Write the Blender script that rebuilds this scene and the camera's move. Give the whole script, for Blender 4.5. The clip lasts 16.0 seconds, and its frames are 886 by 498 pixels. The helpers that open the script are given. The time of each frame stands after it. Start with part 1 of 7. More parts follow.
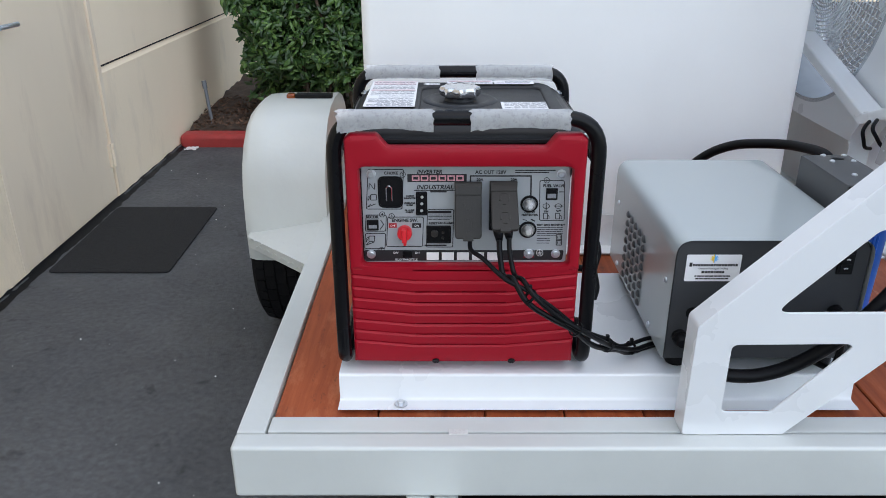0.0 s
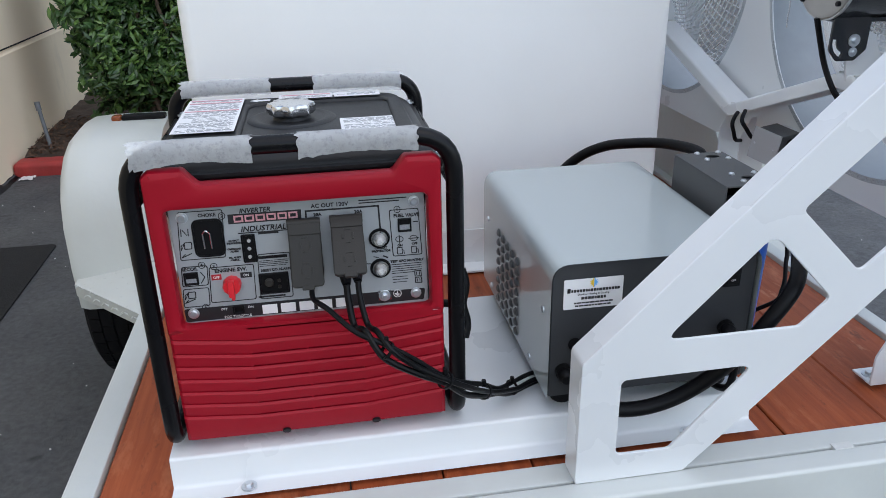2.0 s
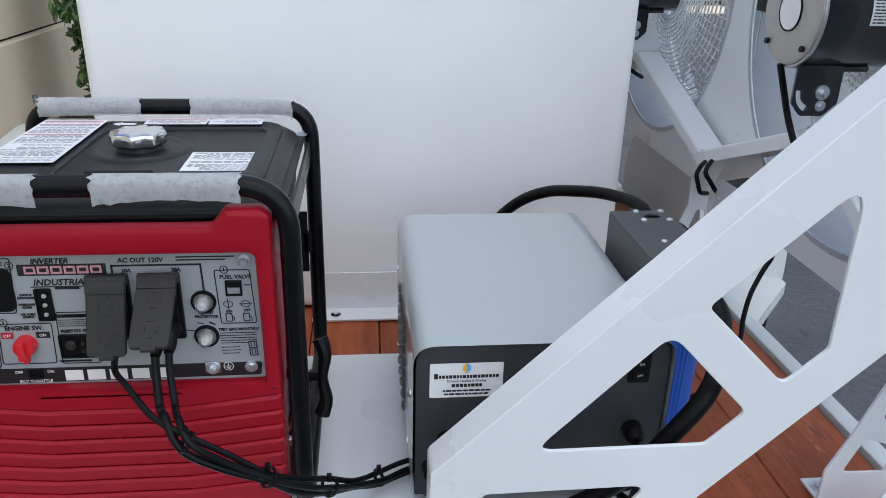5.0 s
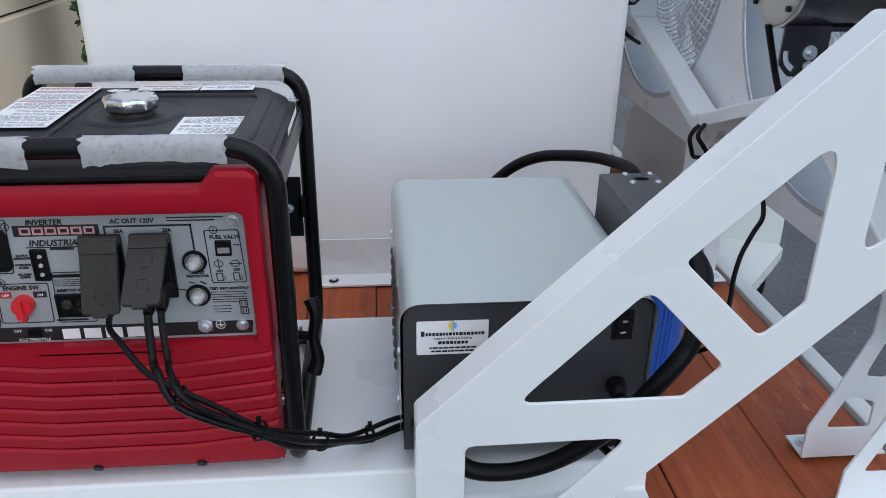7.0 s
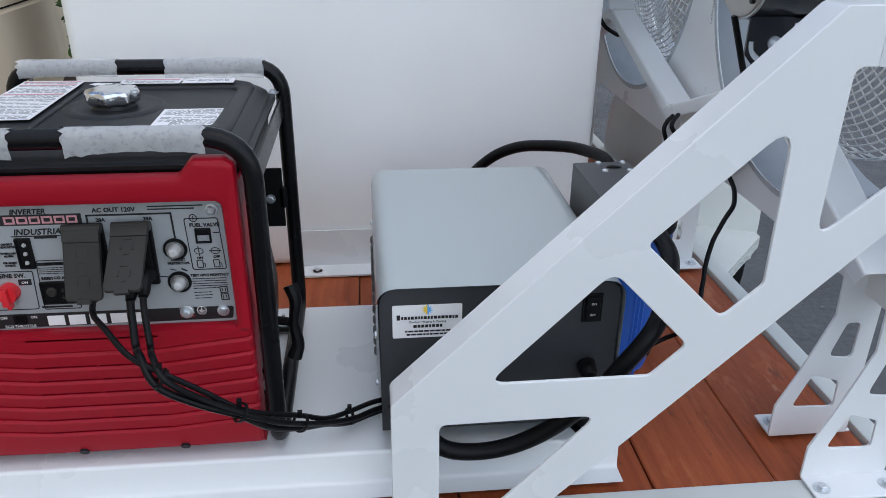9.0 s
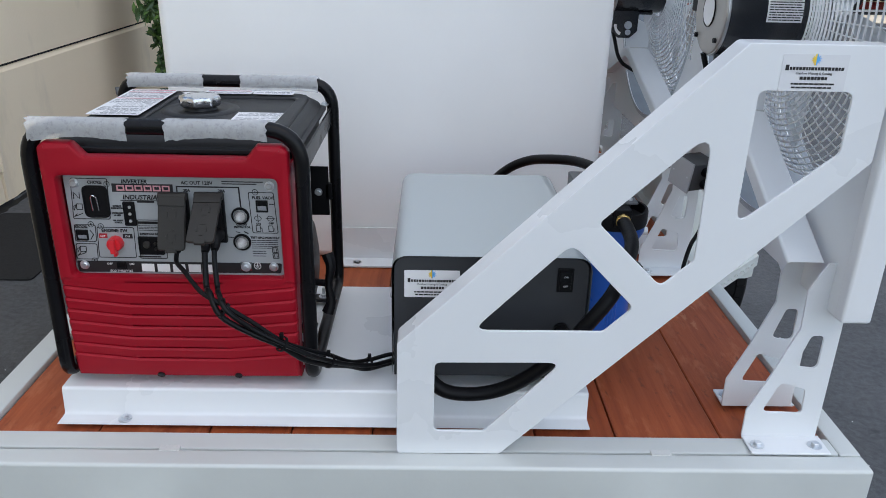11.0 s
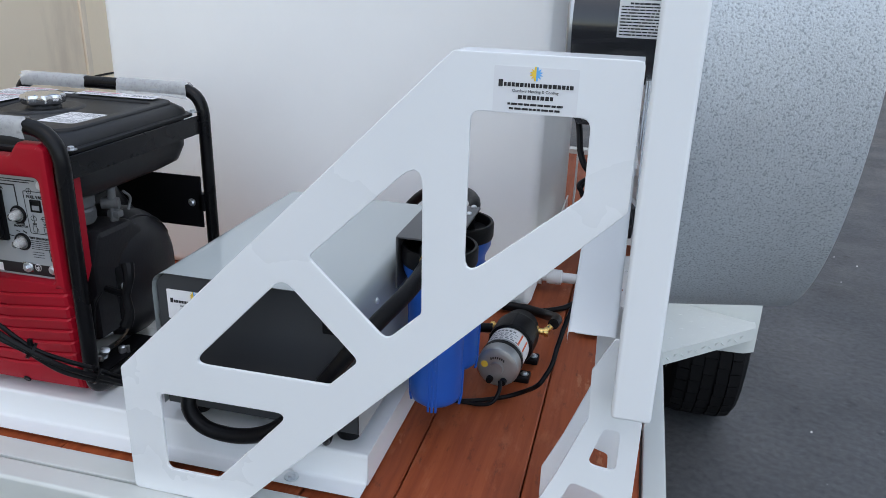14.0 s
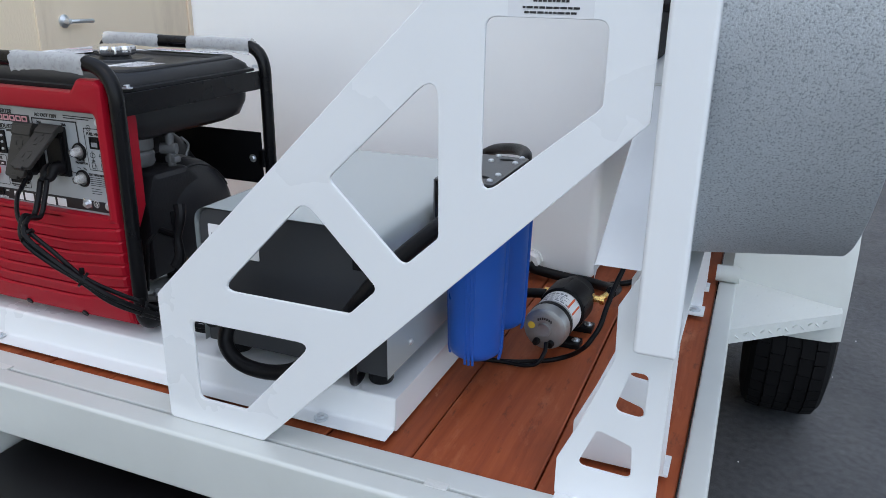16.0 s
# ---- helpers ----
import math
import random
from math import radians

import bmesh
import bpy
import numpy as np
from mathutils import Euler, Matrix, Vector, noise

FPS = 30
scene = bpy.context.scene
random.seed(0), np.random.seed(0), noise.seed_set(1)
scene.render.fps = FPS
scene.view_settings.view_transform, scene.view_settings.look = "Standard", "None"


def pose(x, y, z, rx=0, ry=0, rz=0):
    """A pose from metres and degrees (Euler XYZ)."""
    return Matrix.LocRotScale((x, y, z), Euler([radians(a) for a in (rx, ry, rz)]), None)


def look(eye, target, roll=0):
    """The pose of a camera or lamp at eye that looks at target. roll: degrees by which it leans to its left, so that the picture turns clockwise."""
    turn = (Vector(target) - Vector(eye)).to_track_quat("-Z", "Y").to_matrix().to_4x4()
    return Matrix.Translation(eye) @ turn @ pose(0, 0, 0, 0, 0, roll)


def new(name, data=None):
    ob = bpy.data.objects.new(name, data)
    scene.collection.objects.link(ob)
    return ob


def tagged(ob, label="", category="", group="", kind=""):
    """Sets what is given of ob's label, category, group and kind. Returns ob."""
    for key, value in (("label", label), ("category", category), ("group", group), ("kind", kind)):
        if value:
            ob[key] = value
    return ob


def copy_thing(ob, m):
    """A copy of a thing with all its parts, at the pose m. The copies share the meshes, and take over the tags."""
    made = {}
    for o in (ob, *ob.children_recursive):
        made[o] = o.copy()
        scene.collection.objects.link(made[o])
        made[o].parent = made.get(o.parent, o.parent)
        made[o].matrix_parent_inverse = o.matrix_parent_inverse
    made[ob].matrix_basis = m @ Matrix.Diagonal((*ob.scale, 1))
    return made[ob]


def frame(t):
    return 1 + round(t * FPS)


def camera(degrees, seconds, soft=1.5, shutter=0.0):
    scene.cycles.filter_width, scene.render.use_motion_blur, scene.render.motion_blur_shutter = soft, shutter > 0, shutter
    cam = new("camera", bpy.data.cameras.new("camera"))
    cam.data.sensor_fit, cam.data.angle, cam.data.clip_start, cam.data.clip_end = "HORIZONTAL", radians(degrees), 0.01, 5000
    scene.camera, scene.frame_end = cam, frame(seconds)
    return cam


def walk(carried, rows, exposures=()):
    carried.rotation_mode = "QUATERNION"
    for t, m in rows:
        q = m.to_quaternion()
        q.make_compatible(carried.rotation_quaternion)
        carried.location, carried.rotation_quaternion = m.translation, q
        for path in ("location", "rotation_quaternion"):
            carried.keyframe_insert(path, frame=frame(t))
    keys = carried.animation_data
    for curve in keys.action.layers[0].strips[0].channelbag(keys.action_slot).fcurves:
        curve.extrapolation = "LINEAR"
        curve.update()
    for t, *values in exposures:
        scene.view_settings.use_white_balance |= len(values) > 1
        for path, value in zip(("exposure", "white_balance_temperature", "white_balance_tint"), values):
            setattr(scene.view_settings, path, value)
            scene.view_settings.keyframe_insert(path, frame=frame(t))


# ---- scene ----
cam = camera(60.4, 16.0, soft=0.6)
METRES, EYE, TILT, LEAN, TURN = 2.052, 1.296, 0.0, 0.0, 0.0
ROWS = [
    (0.0, 0.0, 0.0, 0.0, 0.0, -23.4, -0.01),
    (0.5, -0.0015, 0.002, -0.0002, -1.08, -23.41, 0.14),
    (1.0, -0.0069, 0.0059, -0.0017, -3.36, -23.53, 0.48),
    (1.5, 0.0041, 0.0297, -0.0081, -6.52, -23.63, 0.9),
    (2.0, 0.0381, 0.0997, -0.0117, -9.51, -23.43, 1.1),
    (2.5, 0.0733, 0.1533, -0.0098, -11.63, -23.15, 0.81),
    (3.0, 0.0876, 0.1815, -0.0148, -11.99, -22.76, 0.04),
    (3.5, 0.0981, 0.1966, -0.0188, -10.72, -22.48, -0.82),
    (4.0, 0.1437, 0.1905, -0.0176, -8.36, -22.56, -1.48),
    (6.5, 0.1784, 0.1752, -0.0014, -4.48, -23.97, -0.9),
    (7.0, 0.1836, 0.168, -0.0146, -4.96, -24.78, -0.66),
    (7.5, 0.1901, 0.1578, -0.0197, -5.44, -25.44, -0.49),
    (8.0, 0.1923, 0.1558, -0.0165, -5.85, -25.7, -0.46),
    (10.5, 0.2001, 0.0711, -0.0079, -2.91, -23.21, -0.98),
    (11.0, 0.2255, 0.0092, 0.0001, -0.68, -22.55, -1.23),
    (11.5, 0.3265, -0.0175, -0.0004, 1.97, -21.97, -1.33),
    (12.0, 0.3959, -0.0237, -0.0022, 4.07, -21.54, -1.31),
    (12.5, 0.4195, 0.0003, -0.004, 5.73, -21.14, -1.24),
    (13.0, 0.4422, 0.0572, -0.0047, 7.69, -20.73, -1.3),
    (13.5, 0.4718, 0.0966, -0.014, 10.69, -20.58, -1.52),
    (14.0, 0.538, 0.1206, -0.0197, 14.55, -20.61, -1.66),
    (14.5, 0.5817, 0.1334, -0.0293, 18.26, -20.52, -1.55),
    (15.0, 0.5912, 0.1436, -0.0513, 20.8, -20.22, -1.28),
    (15.5, 0.5919, 0.1424, -0.0696, 22.03, -19.89, -0.97),
    (16.0, 0.5894, 0.1331, -0.0757, 22.53, -19.65, -0.79),
]
walk(cam, [(t, pose(0, 0, EYE, TILT, LEAN, TURN) @ pose(METRES * x, METRES * y, METRES * z, 90 + pitch, roll, yaw)) for t, x, y, z, yaw, pitch, roll in ROWS],
     exposures=[(0.0, 0.60), (1.0, 0.59), (2.0, 0.51), (3.5, 0.50), (7.5, 0.39), (11.0, 0.35), (13.0, 0.38), (16.0, 0.46)])

# ---- light ----
world = bpy.data.worlds.new("overcast_sky")
scene.world = world
world.use_nodes = True
wn = world.node_tree
sky = wn.nodes.new("ShaderNodeTexSky")
sky.sky_type, sky.sun_disc = "NISHITA", False
sky.sun_elevation, sky.sun_rotation = radians(62), radians(150)
sky.air_density, sky.dust_density, sky.ozone_density = 1.0, 1.0, 1.0
wn.links.new(sky.outputs["Color"], wn.nodes["Background"].inputs["Color"])
wn.nodes["Background"].inputs["Strength"].default_value = 0.15
sun = new("sun", bpy.data.lights.new("sun", "SUN"))
sun.data.energy, sun.data.angle, sun.data.color = 1.4, radians(150), (0.965, 0.985, 0.935)
sun.matrix_world = look((0, 0, 10), (-2.0, 2.7, 4.9))

# ---- materials ----
U = 1.08  # plan unit in metres


def mat(name, base, rough=0.5, metal=0.0, var=0.05, vscale=5.0, rvar=0.06, bump=0.0, bscale=300.0, coat=0.0, stretch=(1, 1, 1), dark=None, dscale=3.0, dlow=0.55, dhigh=0.8, alpha_trans=0.0, spec=0.5, alpha=1.0):
    """A painted, moulded or metal surface: two scales of tone, roughness that varies, fine relief, and stains of the tone dark."""
    m = bpy.data.materials.new(name)
    m.use_nodes = True
    t = m.node_tree
    n, l = t.nodes, t.links
    p = n["Principled BSDF"]
    co = n.new("ShaderNodeTexCoord")
    mp = n.new("ShaderNodeMapping")
    mp.inputs["Scale"].default_value = stretch
    l.new(co.outputs["Object"], mp.inputs["Vector"])
    big = n.new("ShaderNodeTexNoise")
    big.inputs["Scale"].default_value, big.inputs["Detail"].default_value = vscale, 5
    l.new(mp.outputs["Vector"], big.inputs["Vector"])
    ramp = n.new("ShaderNodeMapRange")
    ramp.inputs["From Min"].default_value, ramp.inputs["From Max"].default_value = 0.3, 0.7
    ramp.inputs["To Min"].default_value, ramp.inputs["To Max"].default_value = 1 - var, 1 + var
    l.new(big.outputs["Fac"], ramp.inputs["Value"])
    mul = n.new("ShaderNodeMix")
    mul.data_type, mul.blend_type = "RGBA", "MULTIPLY"
    mul.inputs[0].default_value = 1.0
    mul.inputs[6].default_value = (*base, 1)
    l.new(ramp.outputs["Result"], mul.inputs[7])
    out = mul.outputs[2]
    if dark:
        st = n.new("ShaderNodeTexNoise")
        st.inputs["Scale"].default_value, st.inputs["Detail"].default_value, st.inputs["Roughness"].default_value = dscale, 8, 0.65
        l.new(mp.outputs["Vector"], st.inputs["Vector"])
        mr = n.new("ShaderNodeMapRange")
        mr.inputs["From Min"].default_value, mr.inputs["From Max"].default_value = dlow, dhigh
        l.new(st.outputs["Fac"], mr.inputs["Value"])
        mx = n.new("ShaderNodeMix")
        mx.data_type = "RGBA"
        l.new(mr.outputs["Result"], mx.inputs[0])
        l.new(out, mx.inputs[6])
        mx.inputs[7].default_value = (*dark, 1)
        out = mx.outputs[2]
    l.new(out, p.inputs["Base Color"])
    rr = n.new("ShaderNodeMapRange")
    rr.inputs["From Min"].default_value, rr.inputs["From Max"].default_value = 0.3, 0.7
    rr.inputs["To Min"].default_value, rr.inputs["To Max"].default_value = max(rough - rvar, 0.02), min(rough + rvar, 1)
    l.new(big.outputs["Fac"], rr.inputs["Value"])
    l.new(rr.outputs["Result"], p.inputs["Roughness"])
    p.inputs["Metallic"].default_value = metal
    p.inputs["Alpha"].default_value = alpha
    p.inputs["Specular IOR Level"].default_value = spec
    p.inputs["Coat Weight"].default_value = coat
    p.inputs["Coat Roughness"].default_value = 0.07
    if alpha_trans:
        p.inputs["Transmission Weight"].default_value = alpha_trans
    if bump:
        fine = n.new("ShaderNodeTexNoise")
        fine.inputs["Scale"].default_value, fine.inputs["Detail"].default_value = bscale, 3
        l.new(mp.outputs["Vector"], fine.inputs["Vector"])
        b = n.new("ShaderNodeBump")
        b.inputs["Strength"].default_value, b.inputs["Distance"].default_value = bump, 0.004
        l.new(fine.outputs["Fac"], b.inputs["Height"])
        l.new(b.outputs["Normal"], p.inputs["Normal"])
    return m


def wood_mat():
    """Red-brown stained boards: grain along y, knots, worn patches, each board a little different."""
    m = bpy.data.materials.new("stained_wood")
    m.use_nodes = True
    n, l = m.node_tree.nodes, m.node_tree.links
    p = n["Principled BSDF"]
    co, info = n.new("ShaderNodeTexCoord"), n.new("ShaderNodeObjectInfo")
    off = n.new("ShaderNodeVectorMath")
    off.operation = "MULTIPLY_ADD"
    l.new(info.outputs["Random"], off.inputs[0])
    off.inputs[1].default_value = (7.0, 13.0, 3.0)
    l.new(co.outputs["Object"], off.inputs[2])
    warp = n.new("ShaderNodeTexNoise")
    warp.inputs["Scale"].default_value, warp.inputs["Detail"].default_value = 4.5, 3
    l.new(off.outputs["Vector"], warp.inputs["Vector"])
    add = n.new("ShaderNodeVectorMath")
    add.operation = "MULTIPLY_ADD"
    l.new(warp.outputs["Color"], add.inputs[0])
    add.inputs[1].default_value = (0.03, 0.0, 0.0)
    l.new(off.outputs["Vector"], add.inputs[2])
    mp = n.new("ShaderNodeMapping")
    mp.inputs["Scale"].default_value = (34, 1.6, 34)
    l.new(add.outputs["Vector"], mp.inputs["Vector"])
    grain = n.new("ShaderNodeTexNoise")
    grain.inputs["Scale"].default_value, grain.inputs["Detail"].default_value, grain.inputs["Roughness"].default_value = 1.6, 8, 0.62
    l.new(mp.outputs["Vector"], grain.inputs["Vector"])
    r = n.new("ShaderNodeValToRGB")
    e = r.color_ramp.elements
    e[0].position, e[0].color = 0.25, (0.22, 0.045, 0.016, 1)
    e[1].position, e[1].color = 0.75, (0.42, 0.105, 0.036, 1)
    x = e.new(0.5)
    x.color = (0.325, 0.073, 0.024, 1)
    l.new(grain.outputs["Fac"], r.inputs["Fac"])
    patch = n.new("ShaderNodeTexNoise")
    patch.inputs["Scale"].default_value, patch.inputs["Detail"].default_value = 4.5, 7
    l.new(off.outputs["Vector"], patch.inputs["Vector"])
    pr = n.new("ShaderNodeMapRange")
    pr.inputs["From Min"].default_value, pr.inputs["From Max"].default_value = 0.50, 0.72
    pr.inputs["To Max"].default_value = 0.45
    l.new(patch.outputs["Fac"], pr.inputs["Value"])
    mx = n.new("ShaderNodeMix")
    mx.data_type = "RGBA"
    l.new(pr.outputs["Result"], mx.inputs[0])
    l.new(r.outputs["Color"], mx.inputs[6])
    mx.inputs[7].default_value = (0.10, 0.032, 0.018, 1)
    # knots
    vm = n.new("ShaderNodeMapping")
    vm.inputs["Scale"].default_value = (5.5, 2.6, 5.5)
    l.new(off.outputs["Vector"], vm.inputs["Vector"])
    vo = n.new("ShaderNodeTexVoronoi")
    vo.inputs["Scale"].default_value = 1.0
    l.new(vm.outputs["Vector"], vo.inputs["Vector"])
    kr = n.new("ShaderNodeMapRange")
    kr.inputs["From Min"].default_value, kr.inputs["From Max"].default_value = 0.03, 0.10
    kr.inputs["To Min"].default_value, kr.inputs["To Max"].default_value = 0.85, 0.0
    l.new(vo.outputs["Distance"], kr.inputs["Value"])
    mk = n.new("ShaderNodeMix")
    mk.data_type = "RGBA"
    l.new(kr.outputs["Result"], mk.inputs[0])
    l.new(mx.outputs[2], mk.inputs[6])
    mk.inputs[7].default_value = (0.045, 0.014, 0.008, 1)
    # pale scuffs and dark scratches
    sm = n.new("ShaderNodeMapping")
    sm.inputs["Scale"].default_value = (1.0, 0.35, 1.0)
    sm.inputs["Rotation"].default_value = (0, 0, 0.5)
    l.new(off.outputs["Vector"], sm.inputs["Vector"])
    worn = mk.outputs[2]
    for scale, lo, hi, most, tint in ((17.0, 0.55, 0.70, 0.50, (0.56, 0.20, 0.095, 1)), (58.0, 0.58, 0.70, 0.65, (0.11, 0.034, 0.018, 1)), (13.0, 0.63, 0.68, 0.62, (0.070, 0.022, 0.012, 1)), (11.0, 0.665, 0.69, 0.35, (0.60, 0.28, 0.15, 1))):
        sn = n.new("ShaderNodeTexNoise")
        sn.inputs["Scale"].default_value, sn.inputs["Detail"].default_value, sn.inputs["Roughness"].default_value = scale, 7, 0.7
        l.new(sm.outputs["Vector"], sn.inputs["Vector"])
        sr = n.new("ShaderNodeMapRange")
        sr.inputs["From Min"].default_value, sr.inputs["From Max"].default_value, sr.inputs["To Max"].default_value = lo, hi, most
        l.new(sn.outputs["Fac"], sr.inputs["Value"])
        sx = n.new("ShaderNodeMix")
        sx.data_type = "RGBA"
        l.new(sr.outputs["Result"], sx.inputs[0])
        l.new(worn, sx.inputs[6])
        sx.inputs[7].default_value = tint
        worn = sx.outputs[2]
    # board-to-board tone
    tone = n.new("ShaderNodeMapRange")
    tone.inputs["To Min"].default_value, tone.inputs["To Max"].default_value = 0.86, 1.12
    l.new(info.outputs["Random"], tone.inputs["Value"])
    mt = n.new("ShaderNodeMix")
    mt.data_type, mt.blend_type = "RGBA", "MULTIPLY"
    mt.inputs[0].default_value = 1.0
    l.new(worn, mt.inputs[6])
    l.new(tone.outputs["Result"], mt.inputs[7])
    l.new(mt.outputs[2], p.inputs["Base Color"])
    p.inputs["Specular IOR Level"].default_value = 0.32
    ro = n.new("ShaderNodeMapRange")
    ro.inputs["To Min"].default_value, ro.inputs["To Max"].default_value = 0.42, 0.72
    l.new(patch.outputs["Fac"], ro.inputs["Value"])
    l.new(ro.outputs["Result"], p.inputs["Roughness"])
    b = n.new("ShaderNodeBump")
    b.inputs["Strength"].default_value, b.inputs["Distance"].default_value = 0.34, 0.003
    l.new(grain.outputs["Fac"], b.inputs["Height"])
    l.new(b.outputs["Normal"], p.inputs["Normal"])
    return m


def hammer_mat():
    """Grey textured enamel with dark specks between pale grains."""
    m = bpy.data.materials.new("speckled_grey_enamel")
    m.use_nodes = True
    n, l = m.node_tree.nodes, m.node_tree.links
    p = n["Principled BSDF"]
    co = n.new("ShaderNodeTexCoord")
    a, b2 = n.new("ShaderNodeTexNoise"), n.new("ShaderNodeTexNoise")
    a.inputs["Scale"].default_value, a.inputs["Detail"].default_value = 420, 3
    b2.inputs["Scale"].default_value, b2.inputs["Detail"].default_value = 5, 4
    for k in (a, b2):
        l.new(co.outputs["Object"], k.inputs["Vector"])
    r = n.new("ShaderNodeValToRGB")
    e = r.color_ramp.elements
    e[0].position, e[0].color = 0.33, (0.29, 0.315, 0.34, 1)
    e[1].position, e[1].color = 0.47, (0.49, 0.525, 0.555, 1)
    x = e.new(0.75)
    x.color = (0.58, 0.615, 0.645, 1)
    l.new(a.outputs["Fac"], r.inputs["Fac"])
    tr = n.new("ShaderNodeMapRange")
    tr.inputs["From Min"].default_value, tr.inputs["From Max"].default_value = 0.3, 0.7
    tr.inputs["To Min"].default_value, tr.inputs["To Max"].default_value = 0.9, 1.08
    l.new(b2.outputs["Fac"], tr.inputs["Value"])
    mu = n.new("ShaderNodeMix")
    mu.data_type, mu.blend_type = "RGBA", "MULTIPLY"
    mu.inputs[0].default_value = 1.0
    l.new(r.outputs["Color"], mu.inputs[6])
    l.new(tr.outputs["Result"], mu.inputs[7])
    l.new(mu.outputs[2], p.inputs["Base Color"])
    p.inputs["Roughness"].default_value, p.inputs["Metallic"].default_value = 0.42, 0.25
    b = n.new("ShaderNodeBump")
    b.inputs["Strength"].default_value, b.inputs["Distance"].default_value = 0.35, 0.002
    l.new(a.outputs["Fac"], b.inputs["Height"])
    l.new(b.outputs["Normal"], p.inputs["Normal"])
    return m


def asphalt_mat():
    """Sealed asphalt: soft dusty patches, dark damp spots, brushed streaks, fine grain and pale specks."""
    m = bpy.data.materials.new("sealed_asphalt")
    m.use_nodes = True
    n, l = m.node_tree.nodes, m.node_tree.links
    p = n["Principled BSDF"]
    co = n.new("ShaderNodeTexCoord")

    def tone(scale, detail, stretch, lo, hi, a, b):
        mp = n.new("ShaderNodeMapping")
        mp.inputs["Scale"].default_value = stretch
        mp.inputs["Rotation"].default_value = (0, 0, 0.35)
        l.new(co.outputs["Object"], mp.inputs["Vector"])
        t = n.new("ShaderNodeTexNoise")
        t.inputs["Scale"].default_value, t.inputs["Detail"].default_value, t.inputs["Roughness"].default_value = scale, detail, 0.6
        l.new(mp.outputs["Vector"], t.inputs["Vector"])
        r = n.new("ShaderNodeMapRange")
        for k, v in zip(("From Min", "From Max", "To Min", "To Max"), (lo, hi, a, b)):
            r.inputs[k].default_value = v
        l.new(t.outputs["Fac"], r.inputs["Value"])
        return t, r

    def times(a, b):
        k = n.new("ShaderNodeMath")
        k.operation = "MULTIPLY"
        l.new(a, k.inputs[0])
        l.new(b, k.inputs[1])
        return k.outputs[0]

    _, patch = tone(1.6, 6, (1, 1, 1), 0.35, 0.68, 0.90, 1.32)
    _, spot = tone(9.0, 5, (1, 1, 1), 0.62, 0.70, 1.0, 0.50)
    _, streak = tone(3.5, 6, (1.0, 2.2, 1), 0.35, 0.7, 0.97, 1.05)
    fine, grain = tone(420.0, 3, (1, 1, 1), 0.3, 0.7, 0.72, 1.30)
    _, clod = tone(48.0, 5, (1, 1, 1), 0.32, 0.70, 0.74, 1.30)
    f = times(times(times(patch.outputs[0], clod.outputs[0]), spot.outputs[0]), times(streak.outputs[0], grain.outputs[0]))
    mul = n.new("ShaderNodeMix")
    mul.data_type, mul.blend_type = "RGBA", "MULTIPLY"
    mul.inputs[0].default_value = 1.0
    mul.inputs[6].default_value = (0.068, 0.071, 0.076, 1)
    l.new(f, mul.inputs[7])
    l.new(mul.outputs[2], p.inputs["Base Color"])
    _, ro = tone(2.3, 5, (1, 1, 1), 0.35, 0.7, 0.5, 0.8)
    l.new(ro.outputs[0], p.inputs["Roughness"])
    p.inputs["Specular IOR Level"].default_value = 0.4
    lump = n.new("ShaderNodeTexNoise")
    lump.inputs["Scale"].default_value, lump.inputs["Detail"].default_value = 45, 6
    l.new(co.outputs["Object"], lump.inputs["Vector"])
    add = n.new("ShaderNodeMath")
    add.operation = "MULTIPLY_ADD"
    l.new(fine.outputs["Fac"], add.inputs[0])
    add.inputs[1].default_value = 0.5
    l.new(lump.outputs["Fac"], add.inputs[2])
    b = n.new("ShaderNodeBump")
    b.inputs["Strength"].default_value, b.inputs["Distance"].default_value = 0.45, 0.006
    l.new(add.outputs[0], b.inputs["Height"])
    l.new(b.outputs["Normal"], p.inputs["Normal"])
    return m


def leaf_mat():
    m = bpy.data.materials.new("glossy_leaf")
    m.use_nodes = True
    n, l = m.node_tree.nodes, m.node_tree.links
    p = n["Principled BSDF"]
    g = n.new("ShaderNodeNewGeometry")
    r = n.new("ShaderNodeValToRGB")
    e = r.color_ramp.elements
    e[0].position, e[0].color = 0.0, (0.016, 0.040, 0.010, 1)
    e[1].position, e[1].color = 1.0, (0.125, 0.225, 0.050, 1)
    x = e.new(0.55)
    x.color = (0.040, 0.096, 0.022, 1)
    l.new(g.outputs["Random Per Island"], r.inputs["Fac"])
    l.new(r.outputs["Color"], p.inputs["Base Color"])
    p.inputs["Roughness"].default_value = 0.38
    p.inputs["Subsurface Weight"].default_value = 0.0
    return m


M_WHITE = mat("white_powder_coat", (0.78, 0.80, 0.815), 0.30, var=0.015, vscale=3, bump=0.015, bscale=420, coat=0.3)
M_TRAILER = mat("off_white_trailer_paint", (0.60, 0.625, 0.605), 0.34, var=0.03, vscale=7, bump=0.10, bscale=60, coat=0.2, dark=(0.45, 0.44, 0.40), dscale=22, dlow=0.70, dhigh=0.86)
M_WELD = mat("painted_weld", (0.64, 0.65, 0.63), 0.4, var=0.05, bump=0.6, bscale=120)
M_WOOD = wood_mat()
M_RED = mat("red_moulded_plastic", (0.325, 0.0035, 0.015), 0.42, spec=0.25, var=0.03, vscale=9, bump=0.06, bscale=700)
M_TUBE = mat("black_gloss_tube_paint", (0.004, 0.004, 0.005), 0.28, spec=0.22, var=0.1, bump=0.04, bscale=200)
